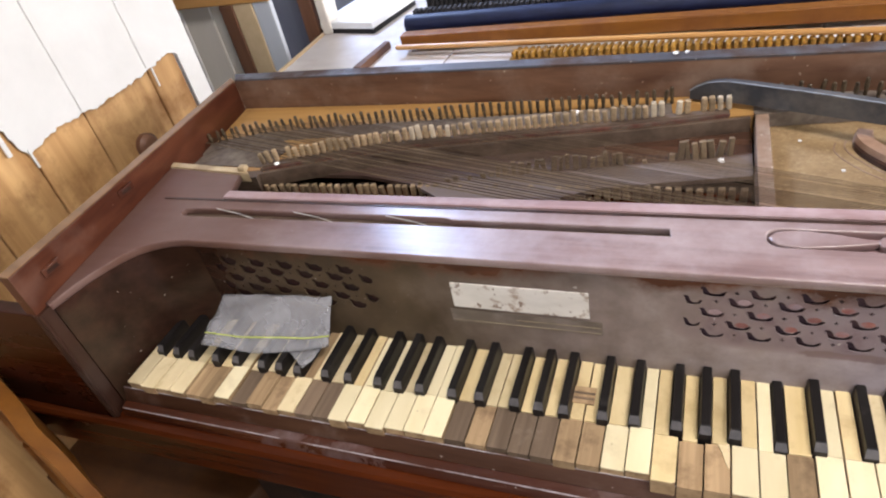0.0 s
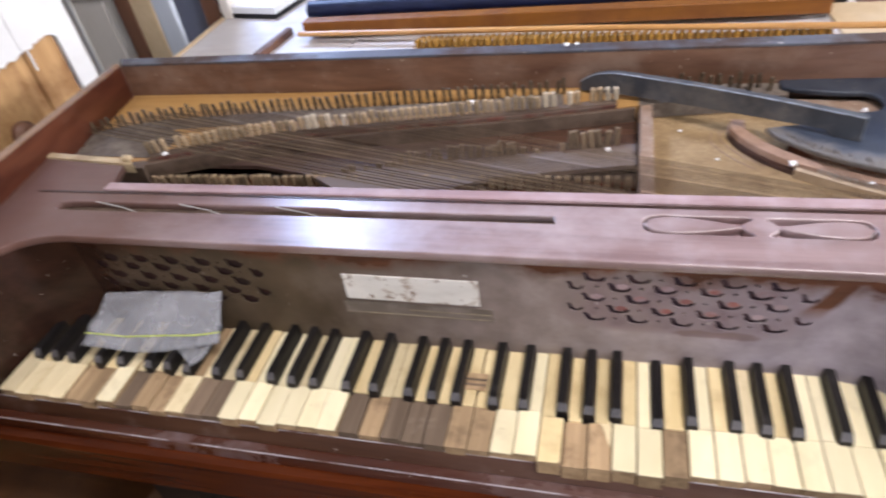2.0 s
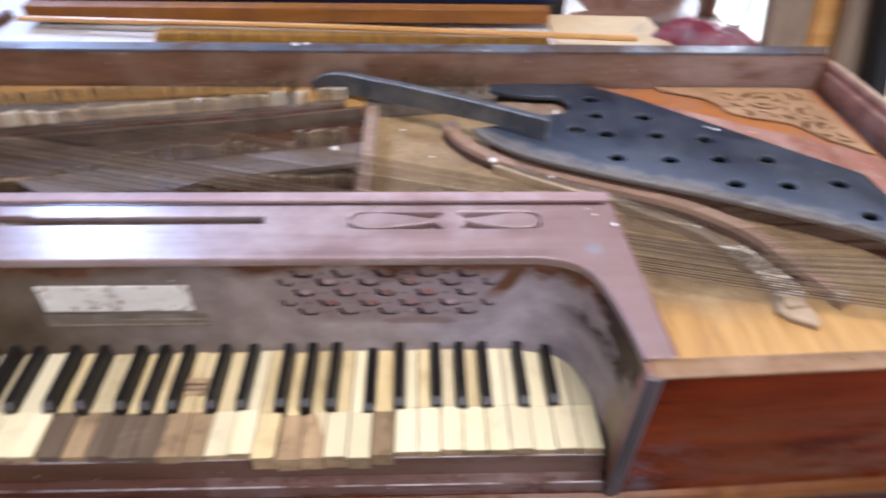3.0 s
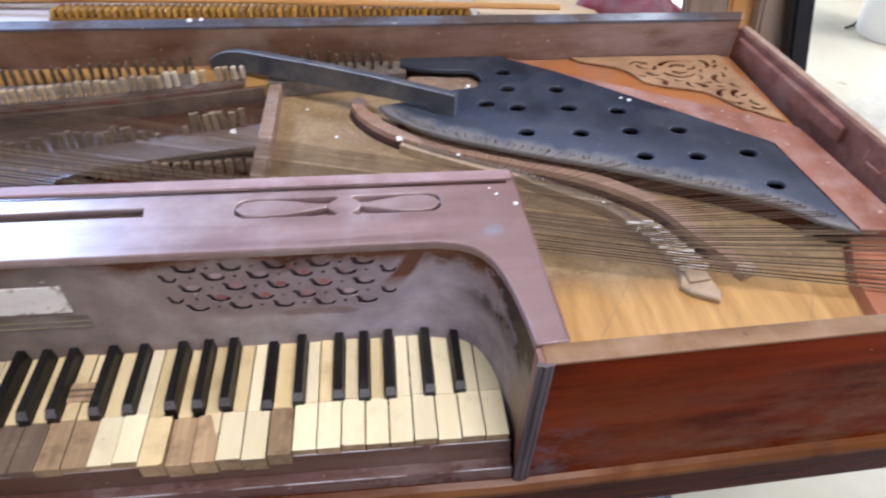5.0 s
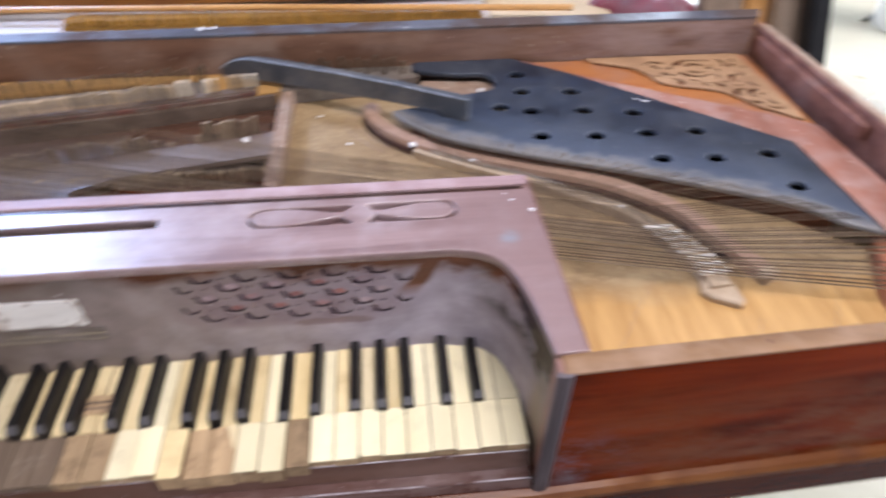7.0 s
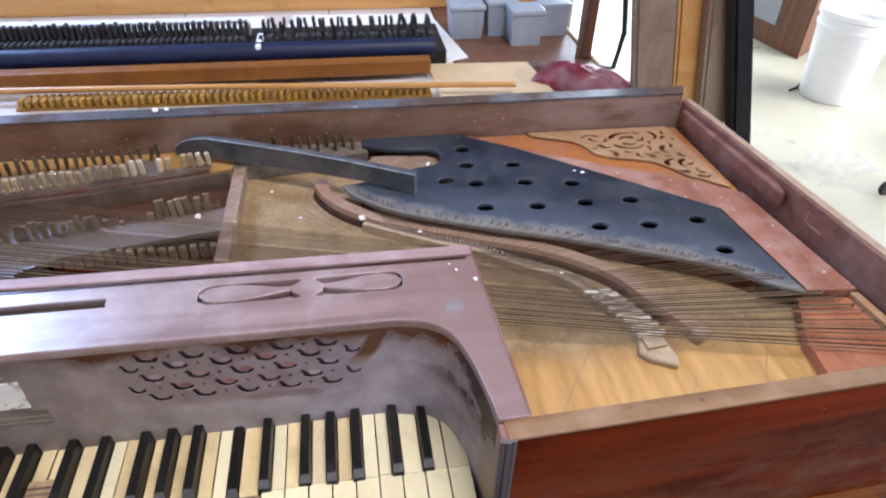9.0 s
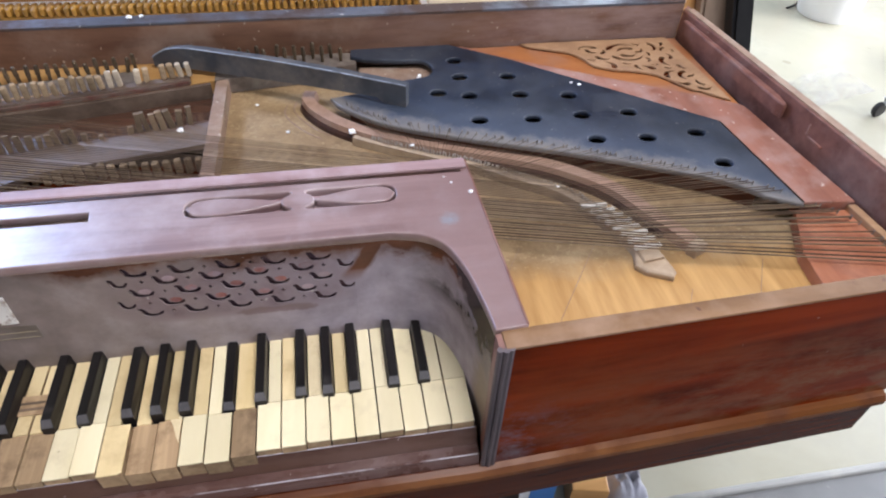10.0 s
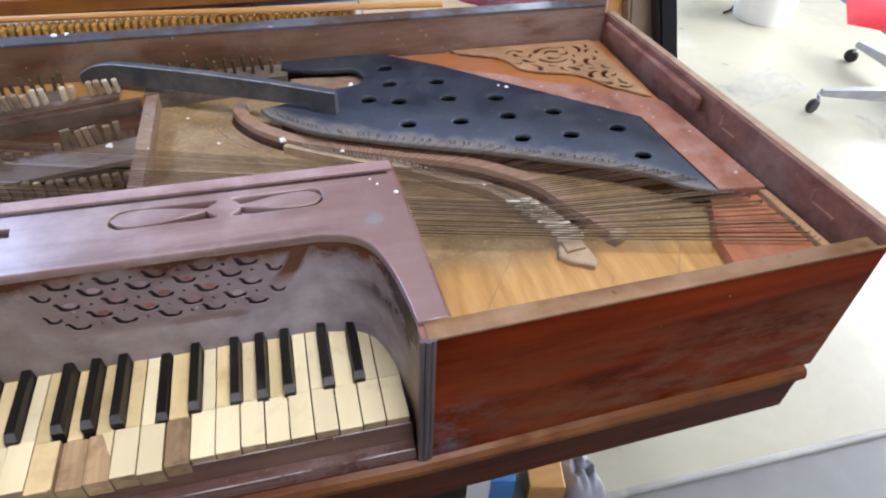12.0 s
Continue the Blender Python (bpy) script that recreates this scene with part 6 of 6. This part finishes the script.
part("backing", box(WX - 0.04, WX - 0.0235, -1.1, 0.671, 0.0, 2.9), CREAMPANEL, board_wall)
rt = random.Random(3)
low = [(-1.08, 0.95), (-0.4, 0.93), (0.10, 0.965), (0.227, 0.951), (0.237, 0.908), (0.247, 0.897), (0.255, 0.899), (0.311, 0.908), (0.372, 0.903), (0.439, 0.899), (0.536, 0.903), (0.600, 0.912), (0.624, 0.902), (0.628, 0.60), (0.630, 0.0)]
jag = [low[0]]
for p, q in zip(low, low[1:-1]):
    k = max(2, int(math.dist(p, q) / 0.008))
    for i in range(1, k + 1):
        u = i / k
        w = 0.0 if p[0] > 0.623 else 0.0035
        jag.append((p[0] + (q[0] - p[0]) * u + rt.uniform(-w, w) * 0.5, p[1] + (q[1] - p[1]) * u + rt.uniform(-w, w)))
jag.append(low[-1])
cover = jag + [(0.672, 0.0), (0.672, 2.88), (-1.08, 2.88)]
mw = Matrix.Translation((WX, 0, 0)) @ Matrix.Rotation(radians(90), 4, "Z") @ Matrix.Rotation(radians(90), 4, "X")
part("white_covering", placed_mesh(sheet(cover, [], 0.003, 0.0004), mw @ Matrix.Translation((0, 0, 0.001)), WHITEWALL), WHITEWALL, board_wall, "white painted covering with a torn lower edge")
for y in (-0.72, -0.38, -0.03, 0.215, 0.368, 0.537):
    z0 = 0.91 if y < 0.63 else 0.02
    part("cover_strip", box(WX + 0.001, WX + 0.005, y - 0.004, y + 0.004, z0, 2.86, 0.0015), WHITEWALL, board_wall)
part("pale_sliver", box(WX + 0.001, WX + 0.003, 0.244, 0.2475, 0.872, 0.905), WHITEWALL, board_wall)
part("pale_sliver", box(WX + 0.001, WX + 0.003, 0.545, 0.548, 0.868, 0.905), WHITEWALL, board_wall)
# solid dark disc added in place of a recess in the boards
knob = lathe([(0.024, 0.0), (0.024, 0.010), (0.018, 0.016), (0.014, 0.018)], (0, 0, 0), 16)
bmesh.ops.transform(knob, matrix=Matrix.Translation((WX - 0.004, 0.455, 0.790)) @ Matrix.Rotation(radians(90), 4, "Y"), verts=knob.verts)
tagged(part("wall_knob", knob, BROWNPOST, None, "", True), "dark round disc standing in for a recess in the wall", "knob")

# recess left of the table: pine-topped stand, cream panels and a brown door post
doorway = thing("door_1", (-0.40, 1.20, 0.0), "dark brown door post between a slate panel and a cream edge", "door", "", "structure")
part("door_frame", box(-0.312, -0.271, 1.10, 1.15, 0.0, 2.1, 0.004), BROWNPOST, doorway)
part("door_edge", box(-0.261, -0.234, 1.10, 1.16, 0.7455, 2.1, 0.004), CREAMPANEL, doorway, "cream edge board of the door post")
part("door_panel", box(-0.47, -0.3125, 1.17, 1.19, 0.0, 2.1, 0.003), SLATEPANEL, doorway, "slate blue door panel")
panels = thing("cream_panels", (-0.75, 1.085, 0.0), "pale cream boards with a thin strip, behind the pine stand", "panel", "", "structure")
for a, b in ((-1.20, -0.632), (-0.628, -0.535), (-0.531, -0.4725)):
    part("board", box(a, b, 1.030, 1.050, 0.0, 2.1, 0.002), CREAMPANEL, panels)
part("strip", box(-0.637, -0.624, 1.022, 1.0295, 0.0, 0.872, 0.003), WHITEWALL, panels)
stand = thing("side_table", (-0.60, 1.15, 0.0), "narrow stand with orange pine top and mixed wooden uprights", "table")
part("tabletop", box(-0.95, -0.323, 1.000, 1.021, 0.873, 0.902, 0.004), ORANGEPINE, stand)
part("leg", box(-0.478, -0.4365, 1.001, 1.021, 0.0, 0.873, 0.003), BROWNPOST, stand)
part("upright", box(-0.436, -0.378, 1.004, 1.021, 0.0, 0.873, 0.003), CARDBOARD, stand, "tan upright board")
part("upright", box(-0.3775, -0.325, 1.006, 1.021, 0.0, 0.873, 0.003), PALEBLUE, stand, "pale blue upright board")
for x, y in ((-0.91, 1.011), (-0.70, 1.011)):
    part("leg", box(x - 0.022, x + 0.022, y - 0.010, y + 0.010, 0.0, 0.873, 0.003), BROWNPOST, stand)

# ---------- table behind the piano ----------
TZ = 0.745
table = thing("work_table", (0.6, 1.05, 0.0), "long white-topped work table behind the piano", "table")
xs = [-0.260, 0.155, 0.52, 0.88, 1.15, 1.465]
for a, b in zip(xs, xs[1:]):
    part("tabletop_board", box(a + 0.001, b - 0.001, 0.60, 1.45, TZ - 0.025, TZ, 0.002), TABLETOP if b < 1.3 else BROWNPOST, table)
part("edge_strip", box(1.4655, 1.4745, 0.60, 1.45, TZ - 0.03, TZ + 0.004, 0.002), CARDBOARD, table)
part("edge_strip", box(-0.2695, -0.2605, 0.60, 1.45, TZ - 0.03, TZ + 0.004, 0.002), CARDBOARD, table)
for x, y in ((-0.22, 0.66), (1.42, 0.66), (-0.22, 1.39), (1.42, 1.39)):
    part("leg", box(x - 0.025, x + 0.025, y - 0.025, y + 0.025, 0.0, TZ - 0.0255, 0.003), BROWNPOST, table)

# upright action lying on the table
act = thing("piano_action", (0.58, 1.02, TZ), "removed piano action with navy felt roll and grey hammers", "piano action")
part("front_rail", box(0.034, 1.085, 0.940, 0.9715, TZ + 0.012, 0.787, 0.003), REDRAIL, act, "reddish orange wooden rail")
part("top_rail", box(0.06, 1.08, 0.972, 0.984, TZ, 0.778, 0.002), REDRAIL, act)
roll = tube([(0.032, 1.001, 0.792), (0.40, 1.001, 0.793), (1.10, 1.001, 0.792)], 0.020, 14)
part("felt_roll", roll, BLUEFELT, act, "shiny navy felt roll", True)
hm = mesh_of("hammer", box(-0.0036, 0.0036, -0.010, 0.012, 0, 0.030, 0.001), GREYFELT)
hs = mesh_of("hammer_shank", box(-0.0020, 0.0020, 0.014, 0.125, 0.004, 0.010, 0.0006), BLACK)
ht = mesh_of("damper_tip", box(-0.0030, 0.0030, 0.080, 0.10, 0.010, 0.034, 0.0006), GREYFELT)
rh = random.Random(7)
for k in range(88):
    x = 0.045 + k * 0.0122
    if k in (55, 56):
        continue
    loose = k > 57
    m = pose(x, 1.031 + rh.uniform(-0.001, 0.001), 0.784 + (rh.uniform(-0.003, 0.004) if loose else 0), rh.uniform(-2, 2), rh.uniform(-12, 6) if loose else rh.uniform(-1, 1), rh.uniform(-4, 4) if loose else 0)
    for nm, me in (("hammer", hm), ("hammer_shank", hs), ("damper_tip", ht)):
        o = part(nm, me, GREYFELT, act)
        o.matrix_basis = m
        o.matrix_parent_inverse = world_of(act).inverted()
part("under_rail", box(0.04, 1.13, 1.0145, 1.188, TZ, 0.781, 0.003), BLACK, act)
part("metal_rail", box(0.04, 0.70, 1.137, 1.145, 0.808, 0.812), STEEL, act)
for k in range(9):
    part("bracket", box(0.09 + k * 0.077, 0.094 + k * 0.077, 1.134, 1.149, 0.782, 0.808), STEEL, act)
part("bracket", box(0.733, 0.744, 0.985, 1.059, 0.781, 0.812, 0.002), WHITEPLASTIC, act, "white bracket of the action")

# hammer rail set before it
hr = thing("hammer_rail", (0.75, 0.80, TZ), "tan wooden rail with a row of yellow hammer butts", "hammer rail")
part("long_stick", tube([(0.028, 0.926, TZ + 0.022), (0.66, 0.881, TZ + 0.0275), (1.239, 0.835, TZ + 0.0275)], 0.0060, 8), ORANGEPINE, hr, "pale tan wooden stick", True)
part("rail", prism([(0.305, 0.866), (1.076, 0.849), (1.076, 0.887), (0.305, 0.904)], TZ + 0.0005, TZ + 0.0065, 0.001), HAMMERWOOD, hr)
butt = mesh_of("hammer_butt", box(-0.0044, 0.0044, -0.010, 0.010, 0, 0.014, 0.003, None, True), HAMMERWOOD)
slat = mesh_of("key_slat", box(-0.0036, 0.0036, -0.020, 0.012, 0, 0.006, 0.001), HAMMERWOOD)
for k in range(57):
    x = 0.315 + k * 0.0134
    o = part("hammer_butt", butt, HAMMERWOOD, hr)
    o.matrix_basis = pose(x, 0.873 - 0.021 * (x - 0.315) + rh.uniform(-0.001, 0.001), TZ + 0.0066, rh.uniform(-6, 6), rh.uniform(-4, 4), rh.uniform(-5, 5))
    o.matrix_parent_inverse = world_of(hr).inverted()
    o = part("key_slat", slat, HAMMERWOOD, hr)
    o.matrix_basis = pose(x + 0.003, 0.895 - 0.021 * (x - 0.315), TZ + 0.0095, 0, 0, -14 + rh.uniform(-3, 3))
    o.matrix_parent_inverse = world_of(hr).inverted()

# things on the table
bt = prism([(-0.048, 0.845), (-0.030, 0.842), (-0.016, 0.985), (-0.030, 0.988)], TZ, TZ + 0.016, 0.001)
tagged(part("wood_batten", bt, BROWNPOST, None), "short brown wooden batten on the white table", "batten")
wb = thing("white_case", (-0.17, 1.21, TZ), "flat white case with a dark base on the table", "case")
part("base", prism([(-0.275, 1.115), (-0.105, 1.085), (-0.065, 1.285), (-0.235, 1.315)], TZ, TZ + 0.012, 0.002), BLACK, wb)
part("cover", prism([(-0.275, 1.115), (-0.105, 1.085), (-0.065, 1.285), (-0.235, 1.315)], TZ + 0.0125, TZ + 0.030, 0.004), WHITEPLASTIC, wb)
tagged(part("paper_sheet", prism([(0.02, 1.195), (0.74, 1.195), (0.72, 1.37), (0.03, 1.375)], TZ + 0.0005, TZ + 0.004, 0.0005), WHITEPLASTIC, None), "white paper sheet on the table behind the action", "paper")
tagged(part("paper_sheet", prism([(0.77, 1.195), (1.137, 1.195), (1.137, 1.030), (1.185, 1.050), (1.140, 1.36), (0.79, 1.375)], TZ + 0.0005, TZ + 0.004, 0.0005), WHITEPLASTIC, None), "white paper sheet on the table behind the action", "paper")
tagged(part("pine_board", box(-0.05, 1.46, 1.42, 1.445, TZ, TZ + 0.085, 0.003), ORANGEPINE, None), "long orange pine board standing on edge on the table", "board")
tagged(part("card_pad", prism([(1.088, 1.012), (1.309, 1.003), (1.328, 0.790), (1.092, 0.795)], TZ + 0.0003, TZ + 0.006, 0.001), CARDBOARD, None), "beige card pad on the table", "card")
def tub(x, y, r, h):
    bm = prism([(x - r * 0.8, y - r * 0.7), (x + r * 0.8, y - r * 0.7), (x + r * 0.8, y + r * 0.7), (x - r * 0.8, y + r * 0.7)], TZ, TZ + h, 0.0, -0.14)
    return box(x - r * 0.97, x + r * 0.97, y - r * 0.87, y + r * 0.87, TZ + h * 0.88, TZ + h + 0.002, 0.003, bm)


for x, y, r, h in ((1.205, 1.205, 0.044, 0.076), (1.292, 1.215, 0.040, 0.080), (1.418, 1.205, 0.042, 0.076), (1.335, 1.145, 0.042, 0.080)):
    tagged(part("plastic_tub", tub(x, y, r, h), TUBPLASTIC, None, "", False), "small bluish-white plastic tub on the table", "tub", "tubs on the table")

# maroon cloth in clear wrapping, lying on the piano's back edge and the table
pk = thing("wrapped_parcel", (1.385, 0.885, TZ), "maroon cloth in crinkled clear plastic wrapping on the table", "parcel")


def pillow(cx, cy, z0, a, b, h, turn, seed, crumple):
    bm = bmesh.new()
    n, r2 = 20, random.Random(seed)
    grid = []
    for i in range(n + 1):
        row = []
        for j in range(n + 1):
            u, v = 2 * i / n - 1, 2 * j / n - 1
            w = max(0.0, (1 - abs(u) ** 3) * (1 - abs(v) ** 3))
            x, y = a * u, b * v
            z = h * w ** 0.6 + crumple * noise.noise((u * 3 + seed, v * 3, 0)) * (0.3 + w)
            row.append(bm.verts.new((cx + x * math.cos(turn) - y * math.sin(turn), cy + x * math.sin(turn) + y * math.cos(turn), z0 + max(0.0005, z))))
        grid.append(row)
    for i in range(n):
        for j in range(n):
            bm.faces.new((grid[i][j], grid[i + 1][j], grid[i + 1][j + 1], grid[i][j + 1]))
    ed = [e for e in bm.edges if e.is_boundary]
    ret = bmesh.ops.extrude_edge_only(bm, edges=ed)
    for vv in [g for g in ret["geom"] if isinstance(g, bmesh.types.BMVert)]:
        vv.co.z = z0
    bmesh.ops.holes_fill(bm, edges=[e for e in bm.edges if e.is_boundary])
    return bm


part("cloth", pillow(1.394, 0.872, TZ, 0.104, 0.050, 0.040, -0.69, 4, 0.010), MAROON, pk, "", True)
part("wrapping", pillow(1.380, 0.883, TZ, 0.128, 0.058, 0.044, -0.69, 4, 0.012), CELLOPHANE, pk, "crinkled clear plastic wrapping", True)

# boards and black post at the table's end


def leaning(name, xb0, xb1, xt0, xt1, y0, y1, z0, z1, mat, label, category):
    """A board whose foot spans xb0..xb1 and whose top spans xt0..xt1."""
    bm = bmesh.new()
    lo = [bm.verts.new((x, y, z0)) for x, y in ((xb0, y0), (xb1, y0), (xb1, y1), (xb0, y1))]
    hi = [bm.verts.new((x, y, z1)) for x, y in ((xt0, y0), (xt1, y0), (xt1, y1), (xt0, y1))]
    bm.faces.new(lo[::-1])
    bm.faces.new(hi)
    for i in range(4):
        bm.faces.new((lo[i], lo[(i + 1) % 4], hi[(i + 1) % 4], hi[i]))
    bmesh.ops.bevel(bm, geom=[e for e in bm.edges if abs(e.verts[0].co.z - e.verts[1].co.z) > 0.1], offset=0.006, segments=2, affect="EDGES")
    return tagged(part(name, bm, mat, None), label, category)


leaning("leaning_board", 1.617, 1.699, 1.30, 1.382, 0.80, 0.83, 0.0, 1.70, BURLAP, "weathered brown board leaning beside the table end", "board")
leaning("leaning_board", 1.701, 1.775, 1.384, 1.458, 0.80, 0.825, 0.0, 1.70, ORANGEPINE, "orange pine board leaning beside the table end", "board")
leaning("leaning_board", 1.7445, 1.806, 1.427, 1.480, 0.765, 0.80, 0.0, 1.70, BURLAP, "weathered brown board leaning beside the table", "board")
leaning("black_post", 1.875, 1.925, 1.30, 1.328, 0.72, 0.76, 0.0, 1.90, BLACK, "black post leaning beside the table", "post")
tagged(part("brown_post", box(1.440, 1.464, 1.02, 1.06, TZ, 1.8, 0.003), BROWNPOST, None), "brown wooden post standing on the table", "post")
cb = tube([(1.47, 0.997, 1.15), (1.475, 0.975, 0.98), (1.49, 0.955, 0.90), (1.50, 0.95, 0.83), (1.49, 0.95, TZ + 0.006), (1.46, 0.955, TZ + 0.006)], 0.006, 8)
tagged(part("hanging_cable", cb, RUBBER, None, "", True), "black cable hanging from the brown post to the table", "cable")
cb = tube([(1.575, 0.757, 1.10), (1.625, 0.752, 0.95), (1.650, 0.745, 0.85), (1.668, 0.742, 0.70), (1.705, 0.740, 0.35), (1.735, 0.735, 0.005)], 0.004, 8)
tagged(part("grey_cable", cb, GREYPLASTIC, None, "", True), "thin grey cable beside the black post", "cable")

# ---------- floor beyond the piano ----------
bk = thing("white_bucket", (3.27, 2.32, 0.0), "tall white plastic bucket on the pale floor", "bucket")
part("body", lathe([(0.128, 0.0), (0.133, 0.01), (0.165, 0.385), (0.174, 0.39), (0.174, 0.415), (0.163, 0.415), (0.158, 0.385), (0.126, 0.02)], (3.27, 2.32, 0.0), 32), WHITEPLASTIC, bk, "", True)
part("rim_band", lathe([(0.160, 0.335), (0.167, 0.338), (0.167, 0.35), (0.162, 0.352)], (3.27, 2.32, 0.0), 32), WHITEPLASTIC, bk, "", True)
cab = thing("cabinet", (3.6, 3.2, 0.0), "brown wooden cabinet with a pale blue-white door", "cabinet")
part("body", prism([(3.36, 2.95), (3.40, 2.78), (4.00, 3.22), (3.86, 3.55), (3.30, 3.42)], 0.0, 0.80, 0.004), BROWNPOST, cab)
part("door", prism([(3.345, 2.985), (3.355, 2.988), (3.297, 3.40), (3.287, 3.395)], 0.12, 0.76, 0.003), SMUDGE, cab, "pale blue-white door")
bag2 = pillow(2.84, 1.66, 0.001, 0.17, 0.09, 0.045, 0.25, 21, 0.03)
tagged(part("plastic_bag", bag2, WRAP, None, "", True), "empty clear plastic bag lying on the pale floor", "bag")
tagged(part("tool", tube([(3.10, 2.38, 0.006), (3.16, 2.41, 0.006), (3.20, 2.44, 0.014)], 0.005, 6), RUBBER, None, "", True), "thin dark wire hook on the floor beside the bucket", "hook")

ch = thing("office_chair", (3.38, 1.30, 0.0), "office chair with red seat, grey star base and black castors", "chair")
part("column", lathe([(0.03, 0.09), (0.03, 0.25), (0.022, 0.26), (0.022, 0.43)], (3.38, 1.30, 0), 14), STEEL, ch)
for k in range(5):
    u = math.pi * 2 * k / 5 + math.radians(163)
    ex, ey = 3.38 + 0.50 * math.cos(u), 1.30 + 0.50 * math.sin(u)
    d = Vector((math.cos(u), math.sin(u), 0))
    s = Vector((-d.y, d.x, 0))
    bm = bmesh.new()
    rings = []
    for q, w, z0, z1 in ((0.02, 0.028, 0.075, 0.135), (0.30, 0.022, 0.075, 0.115), (0.49, 0.016, 0.078, 0.10)):
        c = Vector((3.38, 1.30, 0)) + d * q
        rings.append([bm.verts.new(c + s * w + Vector((0, 0, z0))), bm.verts.new(c - s * w + Vector((0, 0, z0))), bm.verts.new(c - s * w * 0.7 + Vector((0, 0, z1))), bm.verts.new(c + s * w * 0.7 + Vector((0, 0, z1)))])
    for a, b in zip(rings, rings[1:]):
        for i in range(4):
            bm.faces.new((a[i], a[(i + 1) % 4], b[(i + 1) % 4], b[i]))
    bm.faces.new(rings[0])
    bm.faces.new(rings[-1][::-1])
    arm = part("base_arm", bm, STEEL, ch)
    wheel = lathe([(0.016, -0.011), (0.026, -0.010), (0.029, -0.004), (0.029, 0.004), (0.026, 0.010), (0.016, 0.011)], (0, 0, 0), 18)
    bmesh.ops.transform(wheel, matrix=Matrix.Translation((ex, ey, 0.029)) @ Matrix.Rotation(u + 0.5, 4, "Z") @ Matrix.Rotation(radians(90), 4, "X"), verts=wheel.verts)
    part("castor", wheel, RUBBER, arm, "black castor wheel", True)
    part("fork", tube([(ex, ey, 0.082), (ex - 0.012 * d.x, ey - 0.012 * d.y, 0.06), (ex, ey, 0.031)], 0.008, 8), STEEL, arm)
seat = pillow(3.02, 1.30, 0.45, 0.24, 0.24, 0.06, 0.9, 31, 0.004)
part("seat", seat, REDCLOTH, ch, "red cloth seat", True)
part("seat_pan", prism([(3.30, 1.18), (3.20, 1.56), (2.86, 1.50), (2.80, 1.18), (3.06, 1.02)], 0.425, 0.449, 0.004), GREYPLASTIC, ch, "pale grey seat pan")

# chair whose curved top rail stands before the bass end
chair = thing("wooden_chair", (-0.05, -0.11, 0.0), "orange-brown wooden chair with a curved top rail beside the bass end", "chair")
RAIL = smooth_path([(-0.222, -0.046), (-0.187, -0.055), (-0.115, -0.080), (-0.057, -0.105), (0.004, -0.124), (0.083, -0.152), (0.133, -0.168)], 4)
part("top_rail", ribbon(RAIL, [0.036 - 0.022 * k / (len(RAIL) - 1) for k in range(len(RAIL))], 0.600, 0.720), CHAIRWOOD, chair, "", True)
for x, y in ((-0.202, -0.060), (0.103, -0.160)):
    part("back_post", lathe([(0.014, 0.0), (0.016, 0.20), (0.018, 0.45), (0.013, 0.600)], (x, y, 0.0), 12), CHAIRWOOD, chair, "", True)
part("stretcher", tube([(-0.202, -0.060, 0.30), (0.103, -0.160, 0.30)], 0.010, 8), CHAIRWOOD, chair, "", True)

# under the piano
chest = thing("wooden_chest", (-0.35, 0.10, 0.0), "orange-brown wooden chest on the floor under the bass end", "chest")
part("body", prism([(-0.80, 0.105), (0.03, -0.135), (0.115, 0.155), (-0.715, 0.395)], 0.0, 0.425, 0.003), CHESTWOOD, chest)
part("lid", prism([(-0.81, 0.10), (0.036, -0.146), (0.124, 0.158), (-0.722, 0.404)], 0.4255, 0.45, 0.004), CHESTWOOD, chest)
bb2 = thing("printed_box", (1.23, 0.27, 0.0), "small blue and white printed box on the floor under the piano", "box")
part("body", prism([(1.16, 0.22), (1.25, 0.20), (1.28, 0.33), (1.19, 0.35)], 0.0, 0.085, 0.002), WHITEPLASTIC, bb2)
part("blue_panel", prism([(1.205, 0.2085), (1.252, 0.198), (1.283, 0.331), (1.236, 0.342)], 0.003, 0.0865, 0.002), BLUEPAPER, bb2, "blue printed side")
tagged(part("wood_block", prism([(1.275, 0.18), (1.345, 0.165), (1.36, 0.25), (1.29, 0.265)], 0.012, 0.085, 0.003), ORANGEPINE, None), "small orange pine block on the floor under the piano", "block")
tagged(part("grey_sheet", pillow(1.395, 0.215, 0.0, 0.045, 0.06, 0.07, 0.2, 41, 0.02), GREYPLASTIC, None, "", True), "crumpled grey plastic sheet on the floor under the piano", "plastic sheet")
